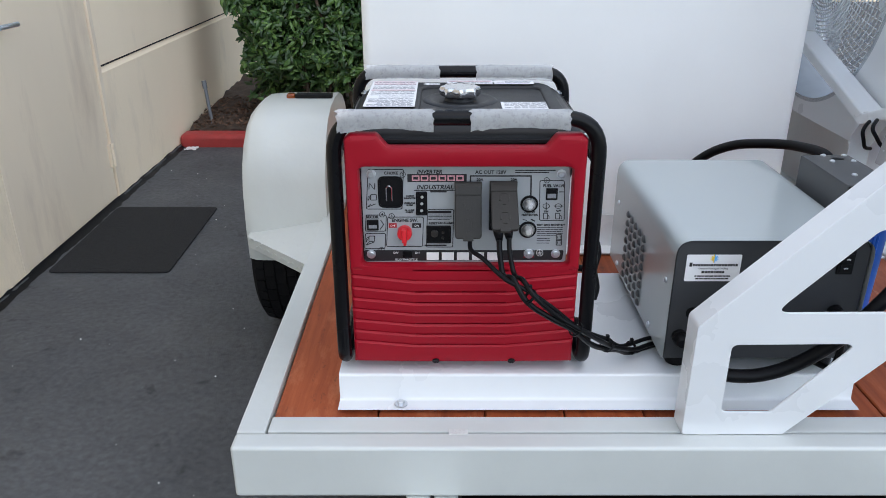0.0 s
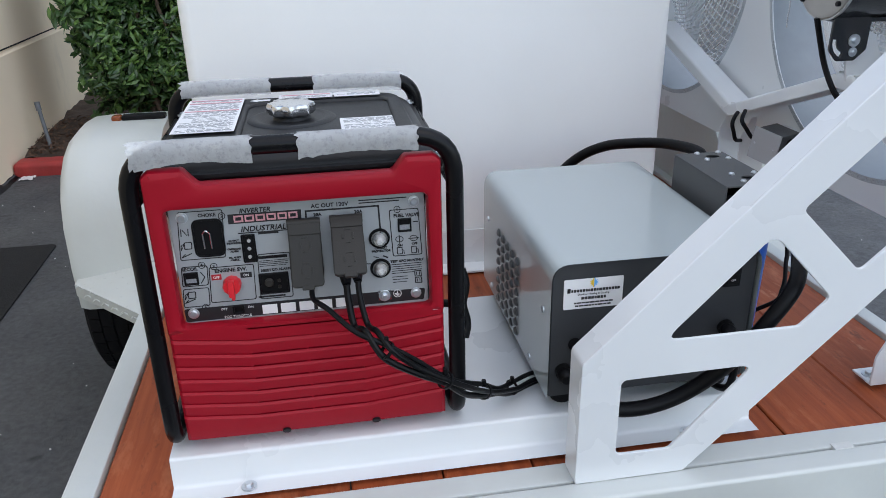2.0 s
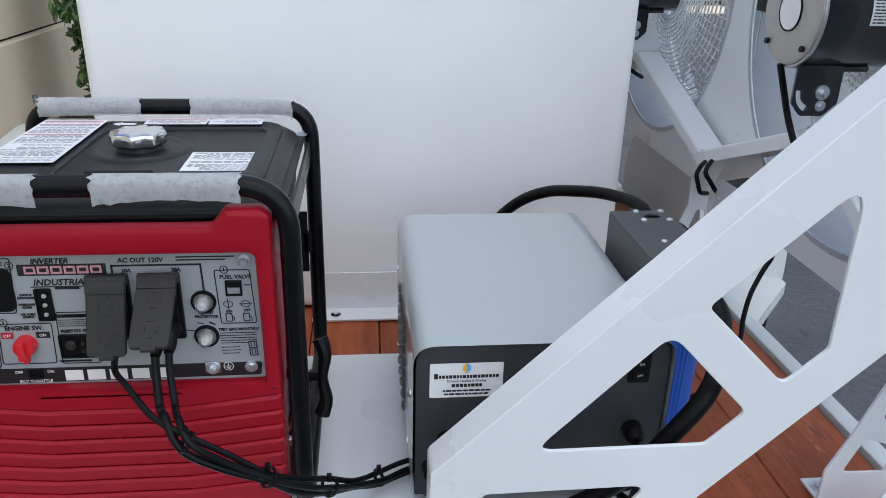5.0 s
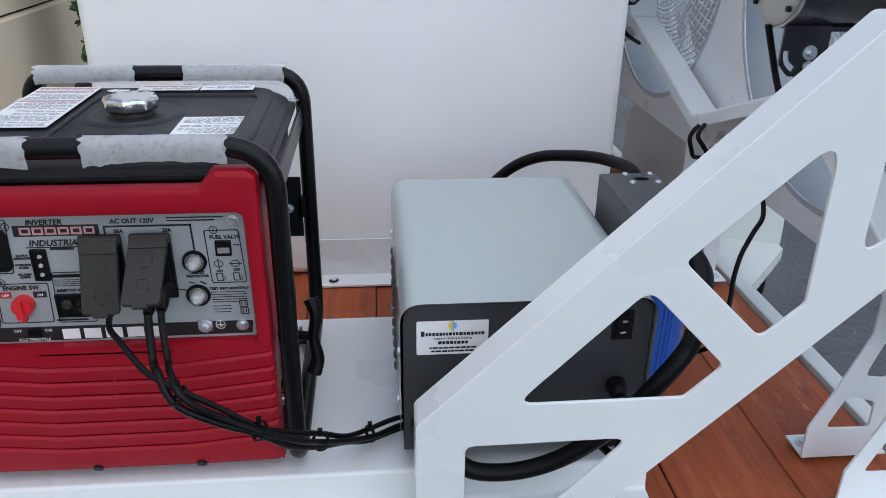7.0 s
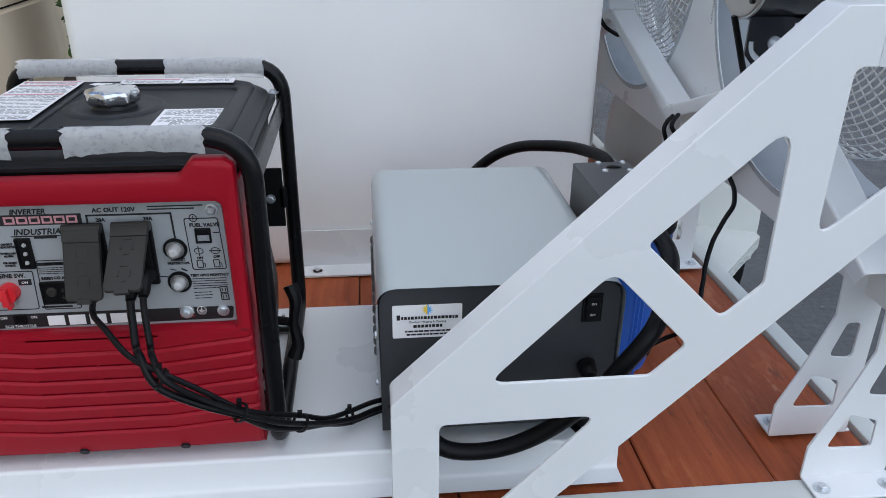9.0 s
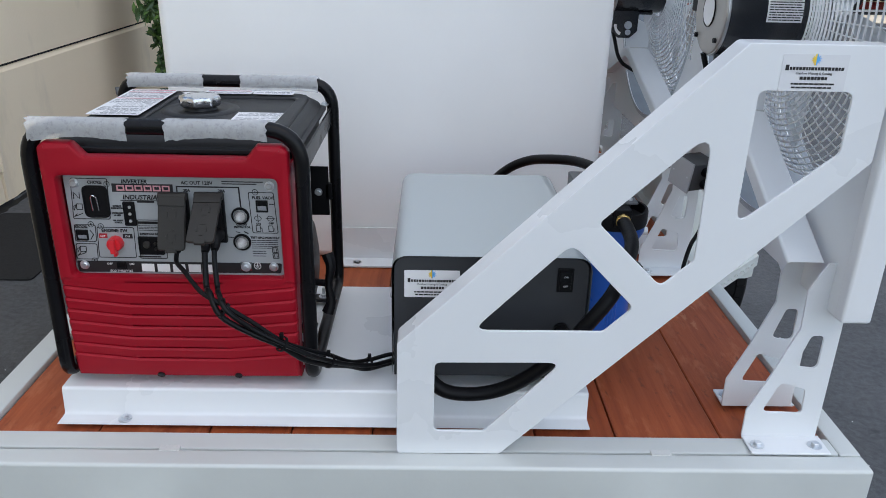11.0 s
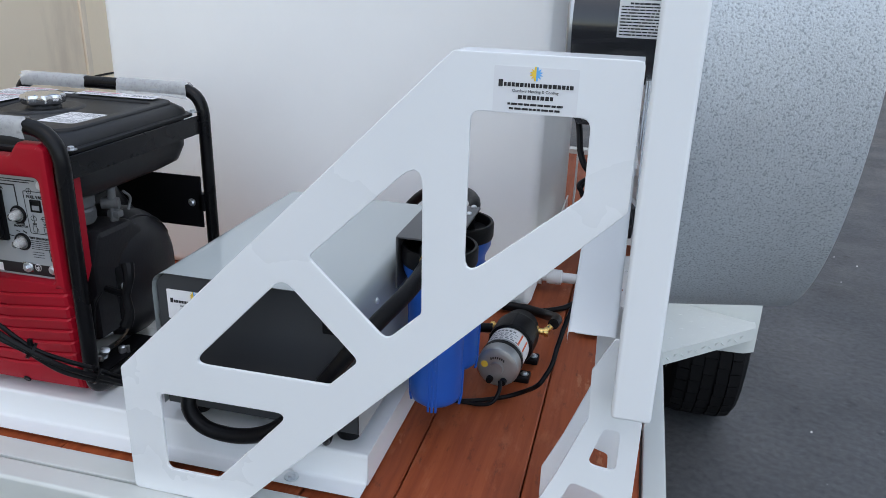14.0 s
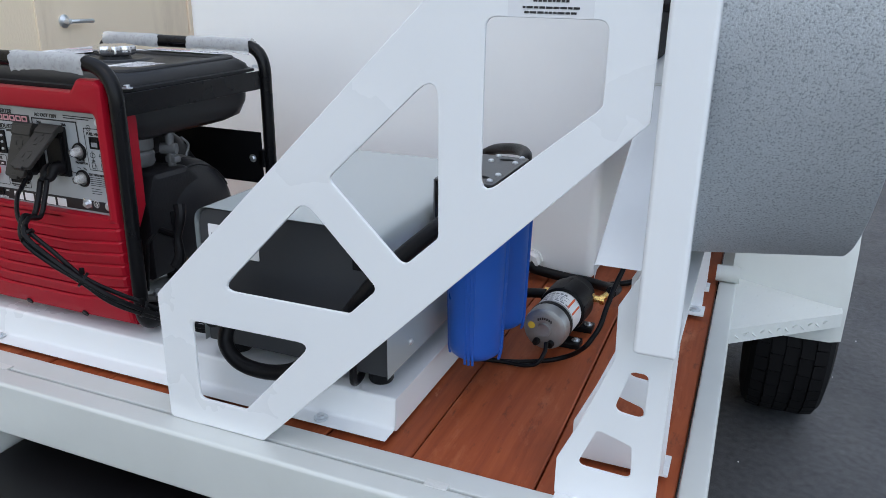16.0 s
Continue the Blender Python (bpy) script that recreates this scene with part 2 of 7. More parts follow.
M_BLACK = mat("black_plastic", (0.004, 0.004, 0.005), 0.45, spec=0.2, var=0.12, bump=0.08, bscale=500)
M_TANKTOP = mat("black_tank_enamel", (0.012, 0.0125, 0.014), 0.42, spec=0.3, var=0.1, bump=0.06, bscale=600)
M_RUBBER = mat("black_rubber", (0.004, 0.004, 0.005), 0.40, spec=0.18, var=0.15, bump=0.12, bscale=260)
M_FOAM = mat("white_packing_foam", (0.84, 0.85, 0.86), 0.8, var=0.06, vscale=40, bump=0.3, bscale=150, alpha=0.46, dark=(0.55, 0.555, 0.565), dscale=110, dlow=0.50, dhigh=0.72)
M_PANEL = mat("silver_grey_panel", (0.40, 0.42, 0.435), 0.42, metal=0.25, var=0.03, bump=0.03, bscale=600)
M_INK = mat("black_print", (0.012, 0.012, 0.014), 0.5, var=0.03)
M_INKGREY = mat("grey_print", (0.25, 0.26, 0.28), 0.55, var=0.2, vscale=400)
M_WHITEINK = mat("white_print", (0.86, 0.86, 0.86), 0.45, var=0.02)
M_REDINK = mat("red_print", (0.42, 0.02, 0.03), 0.45, var=0.03)
M_PINKINK = mat("faded_red_print", (0.62, 0.30, 0.33), 0.5, var=0.2, vscale=300)
M_LABEL = mat("label_paper", (0.80, 0.80, 0.81), 0.5, var=0.02)
M_CHROME = mat("polished_metal", (0.72, 0.72, 0.73), 0.16, metal=1.0, var=0.04)
M_ZINC = mat("zinc_plated_steel", (0.66, 0.69, 0.72), 0.34, metal=0.85, var=0.10, vscale=90)
M_BRASS = mat("brass", (0.72, 0.50, 0.18), 0.28, metal=1.0, var=0.08, vscale=60)
M_KNOBRED = mat("red_knob_plastic", (0.68, 0.02, 0.03), 0.35, var=0.03)
M_CLEAR = mat("milky_clear_rubber", (0.70, 0.71, 0.70), 0.22, var=0.05, alpha_trans=0.45)
M_COVER = mat("dark_grey_rubber_cover", (0.030, 0.028, 0.025), 0.50, spec=0.28, var=0.12, vscale=30, bump=0.12, bscale=400)
M_CABINET = mat("grey_satin_paint", (0.40, 0.445, 0.45), 0.30, var=0.01, vscale=4, rvar=0.005, coat=0.7)
M_CHARCOAL = mat("charcoal_panel", (0.042, 0.044, 0.048), 0.46, spec=0.35, var=0.05, bump=0.06, bscale=700)
M_BLUE = mat("blue_filter_plastic", (0.012, 0.100, 0.47), 0.33, var=0.06, vscale=8, bump=0.05, bscale=200)
M_GREYBRK = mat("dark_grey_bracket_paint", (0.075, 0.077, 0.080), 0.42, var=0.06, bump=0.06, bscale=500)
M_TANK = mat("white_polyethylene", (0.93, 0.935, 0.925), 0.46, var=0.035, vscale=2.2, bump=0.10, bscale=14, dark=(0.66, 0.60, 0.52), dscale=4, dlow=0.68, dhigh=0.92)
M_DRUM = hammer_mat()
# drum grey toned down: the shade inside the drum put into colour
M_DRUMSHADE = mat("shaded_drum_grey", (0.27, 0.30, 0.33), 0.45, metal=0.2, var=0.06, vscale=25, bump=0.05, bscale=300)
M_WIRE = mat("bright_wire", (0.86, 0.87, 0.88), 0.3, metal=0.0, var=0.08)
M_ALU = mat("dull_aluminium", (0.50, 0.51, 0.52), 0.38, metal=0.9, var=0.08)
M_BLADE = mat("bright_fan_blade", (0.74, 0.76, 0.78), 0.35, metal=0.3, var=0.05)
M_VENT = mat("pressed_steel", (0.20, 0.205, 0.21), 0.32, metal=0.6, var=0.1, vscale=60)
M_DOME = mat("clear_dome", (0.95, 0.95, 0.94), 0.12, var=0.02, alpha_trans=0.85)
M_BELL = mat("warm_grey_cast_bell", (0.40, 0.385, 0.36), 0.40, metal=0.5, var=0.08, vscale=20)
M_MOTOR = mat("black_motor_enamel", (0.013, 0.014, 0.017), 0.22, var=0.05, coat=0.4)
M_ENGINE = mat("engine_black", (0.011, 0.011, 0.013), 0.40, spec=0.34, var=0.2, vscale=20, bump=0.1, bscale=200)
M_CAST = mat("cast_aluminium", (0.40, 0.41, 0.41), 0.45, metal=0.8, var=0.15, vscale=30, bump=0.2, bscale=150)
# darker copy of the cast metal, standing in for shade under the tank
M_CASTSHADE = mat("shaded_casting", (0.16, 0.163, 0.168), 0.5, metal=0.5, var=0.2, vscale=30, bump=0.2, bscale=150)
M_BOXSTEEL = mat("grey_outlet_box", (0.46, 0.47, 0.48), 0.42, metal=0.25, var=0.08)
M_GREYPIPE = mat("weathered_galvanised_pipe", (0.20, 0.215, 0.24), 0.5, metal=0.5, var=0.15, vscale=30)
M_PVC = mat("white_pvc", (0.80, 0.80, 0.80), 0.32, var=0.02)
M_TYRE = mat("tyre_rubber", (0.005, 0.005, 0.006), 0.7, spec=0.2, var=0.25, vscale=12, bump=0.15, bscale=160)
M_AMBER = mat("amber_lens", (0.22, 0.05, 0.008), 0.2, var=0.03)
M_ASPHALT = asphalt_mat()
M_MAT = mat("ribbed_rubber_mat", (0.020, 0.0205, 0.0215), 0.85, spec=0.25, var=0.6, vscale=110, bump=1.0, bscale=160, dark=(0.06, 0.06, 0.062), dscale=130, dlow=0.64, dhigh=0.74)
M_STUCCO = mat("beige_stucco", (0.88, 0.74, 0.55), 0.85, var=0.05, vscale=1.2, bump=0.30, bscale=110, stretch=(1, 1, 0.35), dark=(0.52, 0.43, 0.33), dscale=2.0, dlow=0.54, dhigh=0.88)
M_DOOR = mat("beige_door_paint", (0.82, 0.695, 0.53), 0.55, var=0.05, vscale=1.6, bump=0.05, bscale=200, stretch=(1, 1, 0.25), dark=(0.50, 0.39, 0.29), dscale=2.6, dlow=0.52, dhigh=0.84)
M_GAP = mat("dark_joint", (0.02, 0.018, 0.016), 0.9, var=0.1)
M_KERB = mat("red_kerb_paint", (0.36, 0.035, 0.032), 0.62, var=0.15, vscale=14, bump=0.4, bscale=90, dark=(0.20, 0.10, 0.08), dscale=12, dlow=0.6, dhigh=0.8)
M_SOIL = mat("dark_mulch", (0.055, 0.035, 0.024), 0.95, var=0.4, vscale=30, bump=1.0, bscale=60)
M_CHIP = mat("mulch_chip", (0.10, 0.055, 0.034), 0.9, var=0.6, vscale=25)
M_BARK = mat("bark", (0.09, 0.065, 0.045), 0.9, var=0.3, vscale=30, bump=0.5, bscale=80)
M_LEAF = leaf_mat()
M_YELLOW = mat("yellow_print", (0.85, 0.58, 0.06), 0.5, var=0.03)
M_SKYINK = mat("light_blue_print", (0.12, 0.42, 0.80), 0.5, var=0.03)
M_ORANGE = mat("orange_print", (0.75, 0.12, 0.03), 0.5, var=0.03)
M_CLEARLABEL = mat("frosted_sticker", (0.72, 0.73, 0.75), 0.40, var=0.02)


# ---- shape helpers (all in plan units) ----
def box(bm, x0, x1, y0, y1, z0, z1, bevel=0.0, seg=2):
    g = bmesh.ops.create_cube(bm, size=1)["verts"]
    for v in g:
        v.co = Vector(((x0 + x1) / 2 + v.co.x * (x1 - x0), (y0 + y1) / 2 + v.co.y * (y1 - y0), (z0 + z1) / 2 + v.co.z * (z1 - z0)))
    if bevel:
        bmesh.ops.bevel(bm, geom=list({e for v in g for e in v.link_edges}), offset=bevel, segments=seg, affect="EDGES", profile=0.5)
    return bm


def smooth_path(pts, n=6):
    pts = [Vector(p) for p in pts]
    if len(pts) < 3:
        return pts
    ext = [2 * pts[0] - pts[1]] + pts + [2 * pts[-1] - pts[-2]]
    out = []
    for i in range(1, len(ext) - 2):
        a, b, c, d = ext[i - 1:i + 3]
        for k in range(n):
            t = k / n
            out.append(0.5 * ((2 * b) + (c - a) * t + (2 * a - 5 * b + 4 * c - d) * t * t + (3 * b - a - 3 * c + d) * t ** 3))
    return out + [pts[-1]]


def sweep(bm, pts, r, seg=12, closed=False, cap=True):
    """A round section along a line of points."""
    pts = [Vector(p) for p in pts]
    rings, n = [], len(pts)
    up = Vector((0.03, 0.05, 1)).normalized()
    prev = None
    for i, p in enumerate(pts):
        if closed:
            d = (pts[(i + 1) % n] - pts[i - 1]).normalized()
        else:
            d = (pts[min(i + 1, n - 1)] - pts[max(i - 1, 0)]).normalized()
        if prev is None:
            a = d.orthogonal().normalized() if abs(d.dot(up)) > 0.95 else d.cross(up).normalized()
        else:
            a = (prev - d * prev.dot(d)).normalized()
        prev = a
        b = d.cross(a)
        rr = r(i / max(n - 1, 1)) if callable(r) else r
        rings.append([bm.verts.new(p + (a * math.cos(2 * math.pi * k / seg) + b * math.sin(2 * math.pi * k / seg)) * rr) for k in range(seg)])
    for i in range(n if closed else n - 1):
        q, s = rings[i], rings[(i + 1) % n]
        sh = 0
        if closed and i == n - 1:
            sh = min(range(seg), key=lambda k: (q[0].co - s[k].co).length)
        for k in range(seg):
            bm.faces.new((q[k], q[(k + 1) % seg], s[(k + 1 + sh) % seg], s[(k + sh) % seg]))
    if cap and not closed:
        bm.faces.new(rings[0][::-1])
        bm.faces.new(rings[-1])
    return bm


def corners(pts, r, n=6, closed=False):
    """A line of points in space with its corners rounded to the radius r."""
    pts = [Vector(p) for p in pts]
    out, m = [], len(pts)
    for i, p in enumerate(pts):
        if not closed and i in (0, m - 1):
            out.append(p)
            continue
        a, b = pts[i - 1] - p, pts[(i + 1) % m] - p
        ang = a.angle(b)
        rr = r[i] if isinstance(r, (list, tuple)) else r
        if rr <= 0 or abs(ang - math.pi) < 0.02:
            out.append(p)
            continue
        d = min(rr / math.tan(ang / 2), a.length * 0.49, b.length * 0.49)
        s, e = p + a.normalized() * d, p + b.normalized() * d
        for k in range(n + 1):
            t = k / n
            out.append((1 - t) ** 2 * s + 2 * t * (1 - t) * p + t * t * e)
    return out


def round_poly(pts, r, n=5):
    return [(v.x, v.y) for v in corners([(x, y, 0) for x, y in pts], r, n, closed=True)]


def basis(origin, ex, ey):
    ex, ey = Vector(ex).normalized(), Vector(ey).normalized()
    ez = ex.cross(ey)
    m = Matrix((ex, ey, ez)).transposed().to_4x4()
    m.translation = Vector(origin)
    return m


def from_curve(bm, data, m):
    ob = bpy.data.objects.new("temporary", data)
    scene.collection.objects.link(ob)
    me = bpy.data.meshes.new_from_object(ob)
    me.transform(m)
    bm.from_mesh(me)
    bpy.data.objects.remove(ob)
    bpy.data.meshes.remove(me)
    bpy.data.curves.remove(data)
    return bm


def flat(bm, outline, holes, thick, m, bevel=0.0):
    """A sheet with holes, thick in the direction of the third axis of m and centred on it."""
    c = bpy.data.curves.new("sheet", "CURVE")
    c.dimensions, c.fill_mode = "2D", "BOTH"
    c.extrude = max(thick / 2 - bevel, 0)
    c.bevel_depth, c.bevel_resolution, c.offset = bevel, 1, -bevel
    for ring in [outline] + list(holes):
        s = c.splines.new("POLY")
        s.points.add(len(ring) - 1)
        for q, (x, y) in zip(s.points, ring):
            q.co = (x, y, 0, 1)
        s.use_cyclic_u = True
    return from_curve(bm, c, m)


def text(bm, body, size, m, shear=0.0, align="CENTER", bold=0.0):
    c = bpy.data.curves.new("lettering", "FONT")
    c.body, c.size, c.align_x, c.align_y, c.shear, c.offset = body, size, align, "CENTER", shear, bold
    c.resolution_u, c.extrude = 2, 0.0002
    return from_curve(bm, c, m)


def lathe(bm, profile, m, seg=32, lobes=0, lobe=0.0):
    """A turned form: (radius, height) pairs round the third axis of m."""
    rings = []
    for r, h in profile:
        if r < 1e-6:
            rings.append([bm.verts.new(m @ Vector((0, 0, h)))])
        else:
            rings.append([bm.verts.new(m @ Vector((math.cos(a) * r * (1 + lobe * math.cos(lobes * a)), math.sin(a) * r * (1 + lobe * math.cos(lobes * a)), h))) for a in (2 * math.pi * k / seg for k in range(seg))])
    for q, s in zip(rings, rings[1:]):
        if len(q) == 1 and len(s) == 1:
            continue
        for k in range(seg):
            if len(q) == 1:
                bm.faces.new((q[0], s[(k + 1) % seg], s[k]))
            elif len(s) == 1:
                bm.faces.new((q[k], q[(k + 1) % seg], s[0]))
            else:
                bm.faces.new((q[k], q[(k + 1) % seg], s[(k + 1) % seg], s[k]))
    return bm


def rod(bm, a, b, r, seg=16):
    return sweep(bm, [a, b], r, seg)


def frame_z(origin, axis):
    axis = Vector(axis).normalized()
    m = axis.to_track_quat("Z", "Y").to_matrix().to_4x4()
    m.translation = Vector(origin)
    return m


def thing(name, at, label, category, group="", kind=""):
    ob = new(name)
    ob.empty_display_size = 0.05
    ob.location = Vector(at) * U
    even_normals(ob)
    return tagged(ob, label, category, group, kind)


def base_of(ob):
    while ob.parent:
        ob = ob.parent
    return ob


def mesh_from(name, bm, material, offset, angle=35):
    bmesh.ops.remove_doubles(bm, verts=bm.verts, dist=1e-6)
    bmesh.ops.recalc_face_normals(bm, faces=bm.faces)
    bm.transform(Matrix.Translation(-offset) @ Matrix.Scale(U, 4))
    me = bpy.data.meshes.new(name)
    bm.to_mesh(me)
    bm.free()
    me.materials.append(material)
    me.polygons.foreach_set("use_smooth", [True] * len(me.polygons))
    me.set_sharp_from_angle(angle=radians(angle))
    return me


def even_normals(ob):
    """Keep the large faces of bevelled shapes flat."""
    if ob.data and len(ob.data.polygons) < 8000:
        ob.modifiers.new("even_normals", "WEIGHTED_NORMAL").keep_sharp = True


def part(name, bm, material, parent, label="", angle=35):
    """One mesh, made in plan units, as a part of a thing or of a part."""
    ob = new(name, mesh_from(name, bm, material, base_of(parent).location, angle))
    ob.parent = parent
    even_normals(ob)
    return tagged(ob, label)


def solid(name, bm, material, label, category="", group="", kind="", at=(0, 0, 0), angle=35):
    """One mesh, made in plan units, as a top-level thing."""
    ob = new(name, mesh_from(name, bm, material, Vector(at) * U, angle))
    ob.location = Vector(at) * U
    even_normals(ob)
    return tagged(ob, label, category, group, kind)


def bolt(bm, at, axis, r=0.006, h=0.005, washer=True):
    m = frame_z(at, axis)
    if washer:
        lathe(bm, [(0, 0), (r * 1.75, 0), (r * 1.75, h * 0.3), (0, h * 0.3)], m, 18)
    lathe(bm, [(r, h * 0.2), (r, h), (r * 0.8, h * 1.15), (0, h * 1.15)], m, 6)
    return bm


FRONT = lambda x, y, z: basis((x, y, z), (1, 0, 0), (0, 0, 1))
TOP = lambda x, y, z: basis((x, y, z), (1, 0, 0), (0, 1, 0))


def rect(x0, x1, y0, y1, r=0.0):
    p = [(x0, y0), (x1, y0), (x1, y1), (x0, y1)]
    return round_poly(p, r) if r else p


# ---- setting: ground, building, kerb, planting ----
bm = bmesh.new()
bmesh.ops.create_grid(bm, x_segments=24, y_segments=24, size=400)
solid("ground", bm, M_ASPHALT, "dark sealed asphalt yard with faint stains", "ground", kind="structure")

WX = -1.51
bm = bmesh.new()
box(bm, WX - 0.2, WX, -9, 2.49, 0, 0.576)
for ya, yb in ((-9, 2.49), (3.40, 9.5)):
    lip = [[bm.verts.new(q) for q in ((WX - 0.19, y, 0.5755), (WX - 0.0005, y, 0.5755), (WX - 0.021, y, 0.600), (WX - 0.19, y, 0.600))] for y in (ya, yb)]
    for k in range(4):
        bm.faces.new((lip[0][k], lip[0][(k + 1) % 4], lip[1][(k + 1) % 4], lip[1][k]))
    bm.faces.new(lip[0])
    bm.faces.new(lip[1][::-1])
box(bm, WX - 0.2, WX - 0.004, -9, 2.49, 0.609, 2.5)
box(bm, WX - 0.2, WX - 0.004, 2.49, 3.40, 1.98, 2.5)
box(bm, WX - 0.2, WX - 0.004, 3.40, 9.5, 0.609, 2.5)
box(bm, WX - 0.2, WX, 3.40, 9.5, 0, 0.576)
box(bm, WX - 0.2, WX - 0.022, -9, 2.49, 0.59, 0.62)
box(bm, WX - 0.2, WX - 0.022, 3.40, 9.5, 0.59, 0.62)
solid("wall_west", bm, M_STUCCO, "beige stucco building wall with a horizontal reveal joint", "wall", kind="structure")
bm = bmesh.new()
box(bm, WX - 0.021, WX - 0.017, 3.40, 9.5, 0.596, 0.614)
box(bm, WX - 0.021, WX - 0.017, -9, 2.49, 0.596, 0.614)
solid("trim", bm, M_GAP, "dark recessed joint in the stucco wall", "trim", kind="structure")
bm = bmesh.new()
box(bm, WX - 0.02, WX + 0.012, -9, 2.49, 0, 0.012, 0.004)
box(bm, WX - 0.02, WX + 0.010, 3.40, 4.25, 0, 0.014, 0.004)
solid("baseboard", bm, M_ASPHALT, "black asphalt sealant along the foot of the wall", "sealant", kind="structure")

door = thing("door_1", (WX, 2.94, 0), "beige painted steel door, closed, with streaks of rust", "door", kind="structure")
bm = bmesh.new()
box(bm, WX - 0.05, WX - 0.008, 2.528, 3.362, 0.012, 1.955, 0.003)
leaf = part("leaf", bm, M_DOOR, door)
bm = bmesh.new()
for y0, y1, z0, z1 in ((2.49, 2.524, 0, 1.98), (3.366, 3.40, 0, 1.98), (2.524, 3.366, 1.959, 1.98)):
    box(bm, WX - 0.12, WX + 0.002, y0, y1, z0, z1, 0.003)
box(bm, WX - 0.13, WX - 0.06, 2.52, 3.37, 0, 1.96)
part("frame", bm, M_DOOR, door)
bm = bmesh.new()
lathe(bm, [(0, 0), (0.026, 0), (0.026, 0.006), (0.018, 0.012), (0.011, 0.014), (0.011, 0.04), (0, 0.042)], frame_z((WX - 0.008, 2.625, 0.868), (1, 0, 0)), 24)
sweep(bm, corners([(WX + 0.03, 2.625, 0.868), (WX + 0.036, 2.66, 0.868), (WX + 0.034, 2.735, 0.867)], 0.01), 0.0085, 12)
part("handle", bm, M_ZINC, leaf, "brushed steel lever handle")
for z in (0.21, 1.75):
    bm = bmesh.new()
    for k in range(5):
        rod(bm, (WX + 0.004, 3.366, z - 0.05 + k * 0.021), (WX + 0.004, 3.366, z - 0.05 + k * 0.021 + 0.0195), 0.009, 12)
    box(bm, WX - 0.01, WX + 0.004, 3.342, 3.366, z - 0.05, z + 0.055, 0.001)
    part("hinge", bm, M_DOOR, door)
bm = bmesh.new()
box(bm, WX - 0.02, WX + 0.004, 2.50, 3.39, 0.001, 0.012, 0.003)
part("threshold", bm, M_GAP, door)

bm = bmesh.new()
flat(bm, round_poly([(-1.462, 2.545), (-1.012, 2.545), (-1.018, 3.238), (-1.470, 3.238)], 0.025, 6), [], 0.007, TOP(0, 0, 0.0036), 0.0025)
solid("door_mat", bm, M_MAT, "black ribbed rubber mat lying before the door", "mat")

bm = bmesh.new()
box(bm, WX + 0.002, 0.55, 4.24, 4.37, -0.05, 0.070, 0.026, 3)
for v in bm.verts:
    v.co += Vector((0, 0.006, 0.005)) * noise.noise(v.co * 9)
solid("kerb", bm, M_KERB, "rounded concrete kerb with worn red paint", "kerb", kind="structure")
bm = bmesh.new()
bmesh.ops.create_grid(bm, x_segments=60, y_segments=40, size=1)
for v in bm.verts:
    x, y = v.co.x, v.co.y
    v.co = Vector((WX + 0.002 + (x + 1) * 1.03, 4.365 + (y + 1) * 0.75, 0.060 + 0.03 * noise.noise(Vector((x * 9, y * 6, 0))) + 0.03 * (y + 1)))
solid("planting_bed", bm, M_SOIL, "planting bed of dark mulch behind the kerb", "soil", kind="structure")
bm = bmesh.new()
for k in range(2600):
    c = Vector((random.uniform(-1.49, 0.1), random.uniform(4.38, 5.1), 0))
    c.z = 0.076 + 0.03 * (c.y - 4.365) / 0.75 + random.uniform(-0.004, 0.02)
    m = Matrix.Translation(c) @ Euler((random.uniform(-0.7, 0.7), random.uniform(-0.7, 0.7), random.uniform(0, 6.3))).to_matrix().to_4x4()
    a, b = random.uniform(0.004, 0.015), random.uniform(0.002, 0.006)
    bm.faces.new([bm.verts.new(m @ Vector(q)) for q in ((-a, -b, 0), (a * 0.8, -b * 1.2, 0.003), (a, b, 0), (-a * 0.7, b, -0.003))])
solid("mulch_chips", bm, M_CHIP, "scattered bark chips and dead leaves on the bed", "mulch", kind="stuff")
bm = bmesh.new()
for k in range(260):
    c = Vector((random.uniform(-1.45, 3.2), random.uniform(-0.5, 4.1), 0.002))
    s = 0.0008 + 0.0035 * random.random() ** 2.5
    lathe(bm, [(0, 0), (s, 0), (s * 0.7, s), (0, s * 1.2)], Matrix.Translation(c), 5)
solid("grit", bm, M_LABEL, "tiny pale grit scattered on the asphalt", "grit", kind="stuff")

bm = bmesh.new()
sweep(bm, [(-1.405, 4.56, 0.06), (-1.43, 4.58, 0.30)], 0.010, 12)
sweep(bm, [(-1.428, 4.578, 0.27), (-1.432, 4.581, 0.315)], 0.014, 12)
solid("conduit_pipe", bm, M_GREYPIPE, "short galvanised pipe stub standing in the mulch", "pipe")


# lumpy black sealant smeared along the foot of the wall, and a scrap of paper by the kerb
bm = bmesh.new()
rows = []
for k in range(150):
    y = -0.6 + k * 4.85 / 149
    w = 0.020 + 0.016 * noise.noise(Vector((y * 9, 1, 0))) + 0.010 * noise.noise(Vector((y * 31, 2, 0)))
    h = 0.012 + 0.010 * noise.noise(Vector((y * 13, 5, 0))) + 0.008 * noise.noise(Vector((y * 40, 7, 0)))
    if 2.46 < y < 3.40:
        h = 0.012
    rows.append([bm.verts.new(q) for q in ((WX + 0.002, y, max(h, 0.004) + 0.006), (WX + 0.006, y, max(h, 0.004)), (WX + 0.010 + w * 0.5, y, 0.005), (WX + 0.012 + max(w, 0.006), y, 0.001))])
for p, q in zip(rows, rows[1:]):
    for i in range(3):
        bm.faces.new((p[i], p[i + 1], q[i + 1], q[i]))
solid("trim_sealant", bm, M_RUBBER, "lumpy black sealant along the foot of the wall", "sealant", kind="structure")
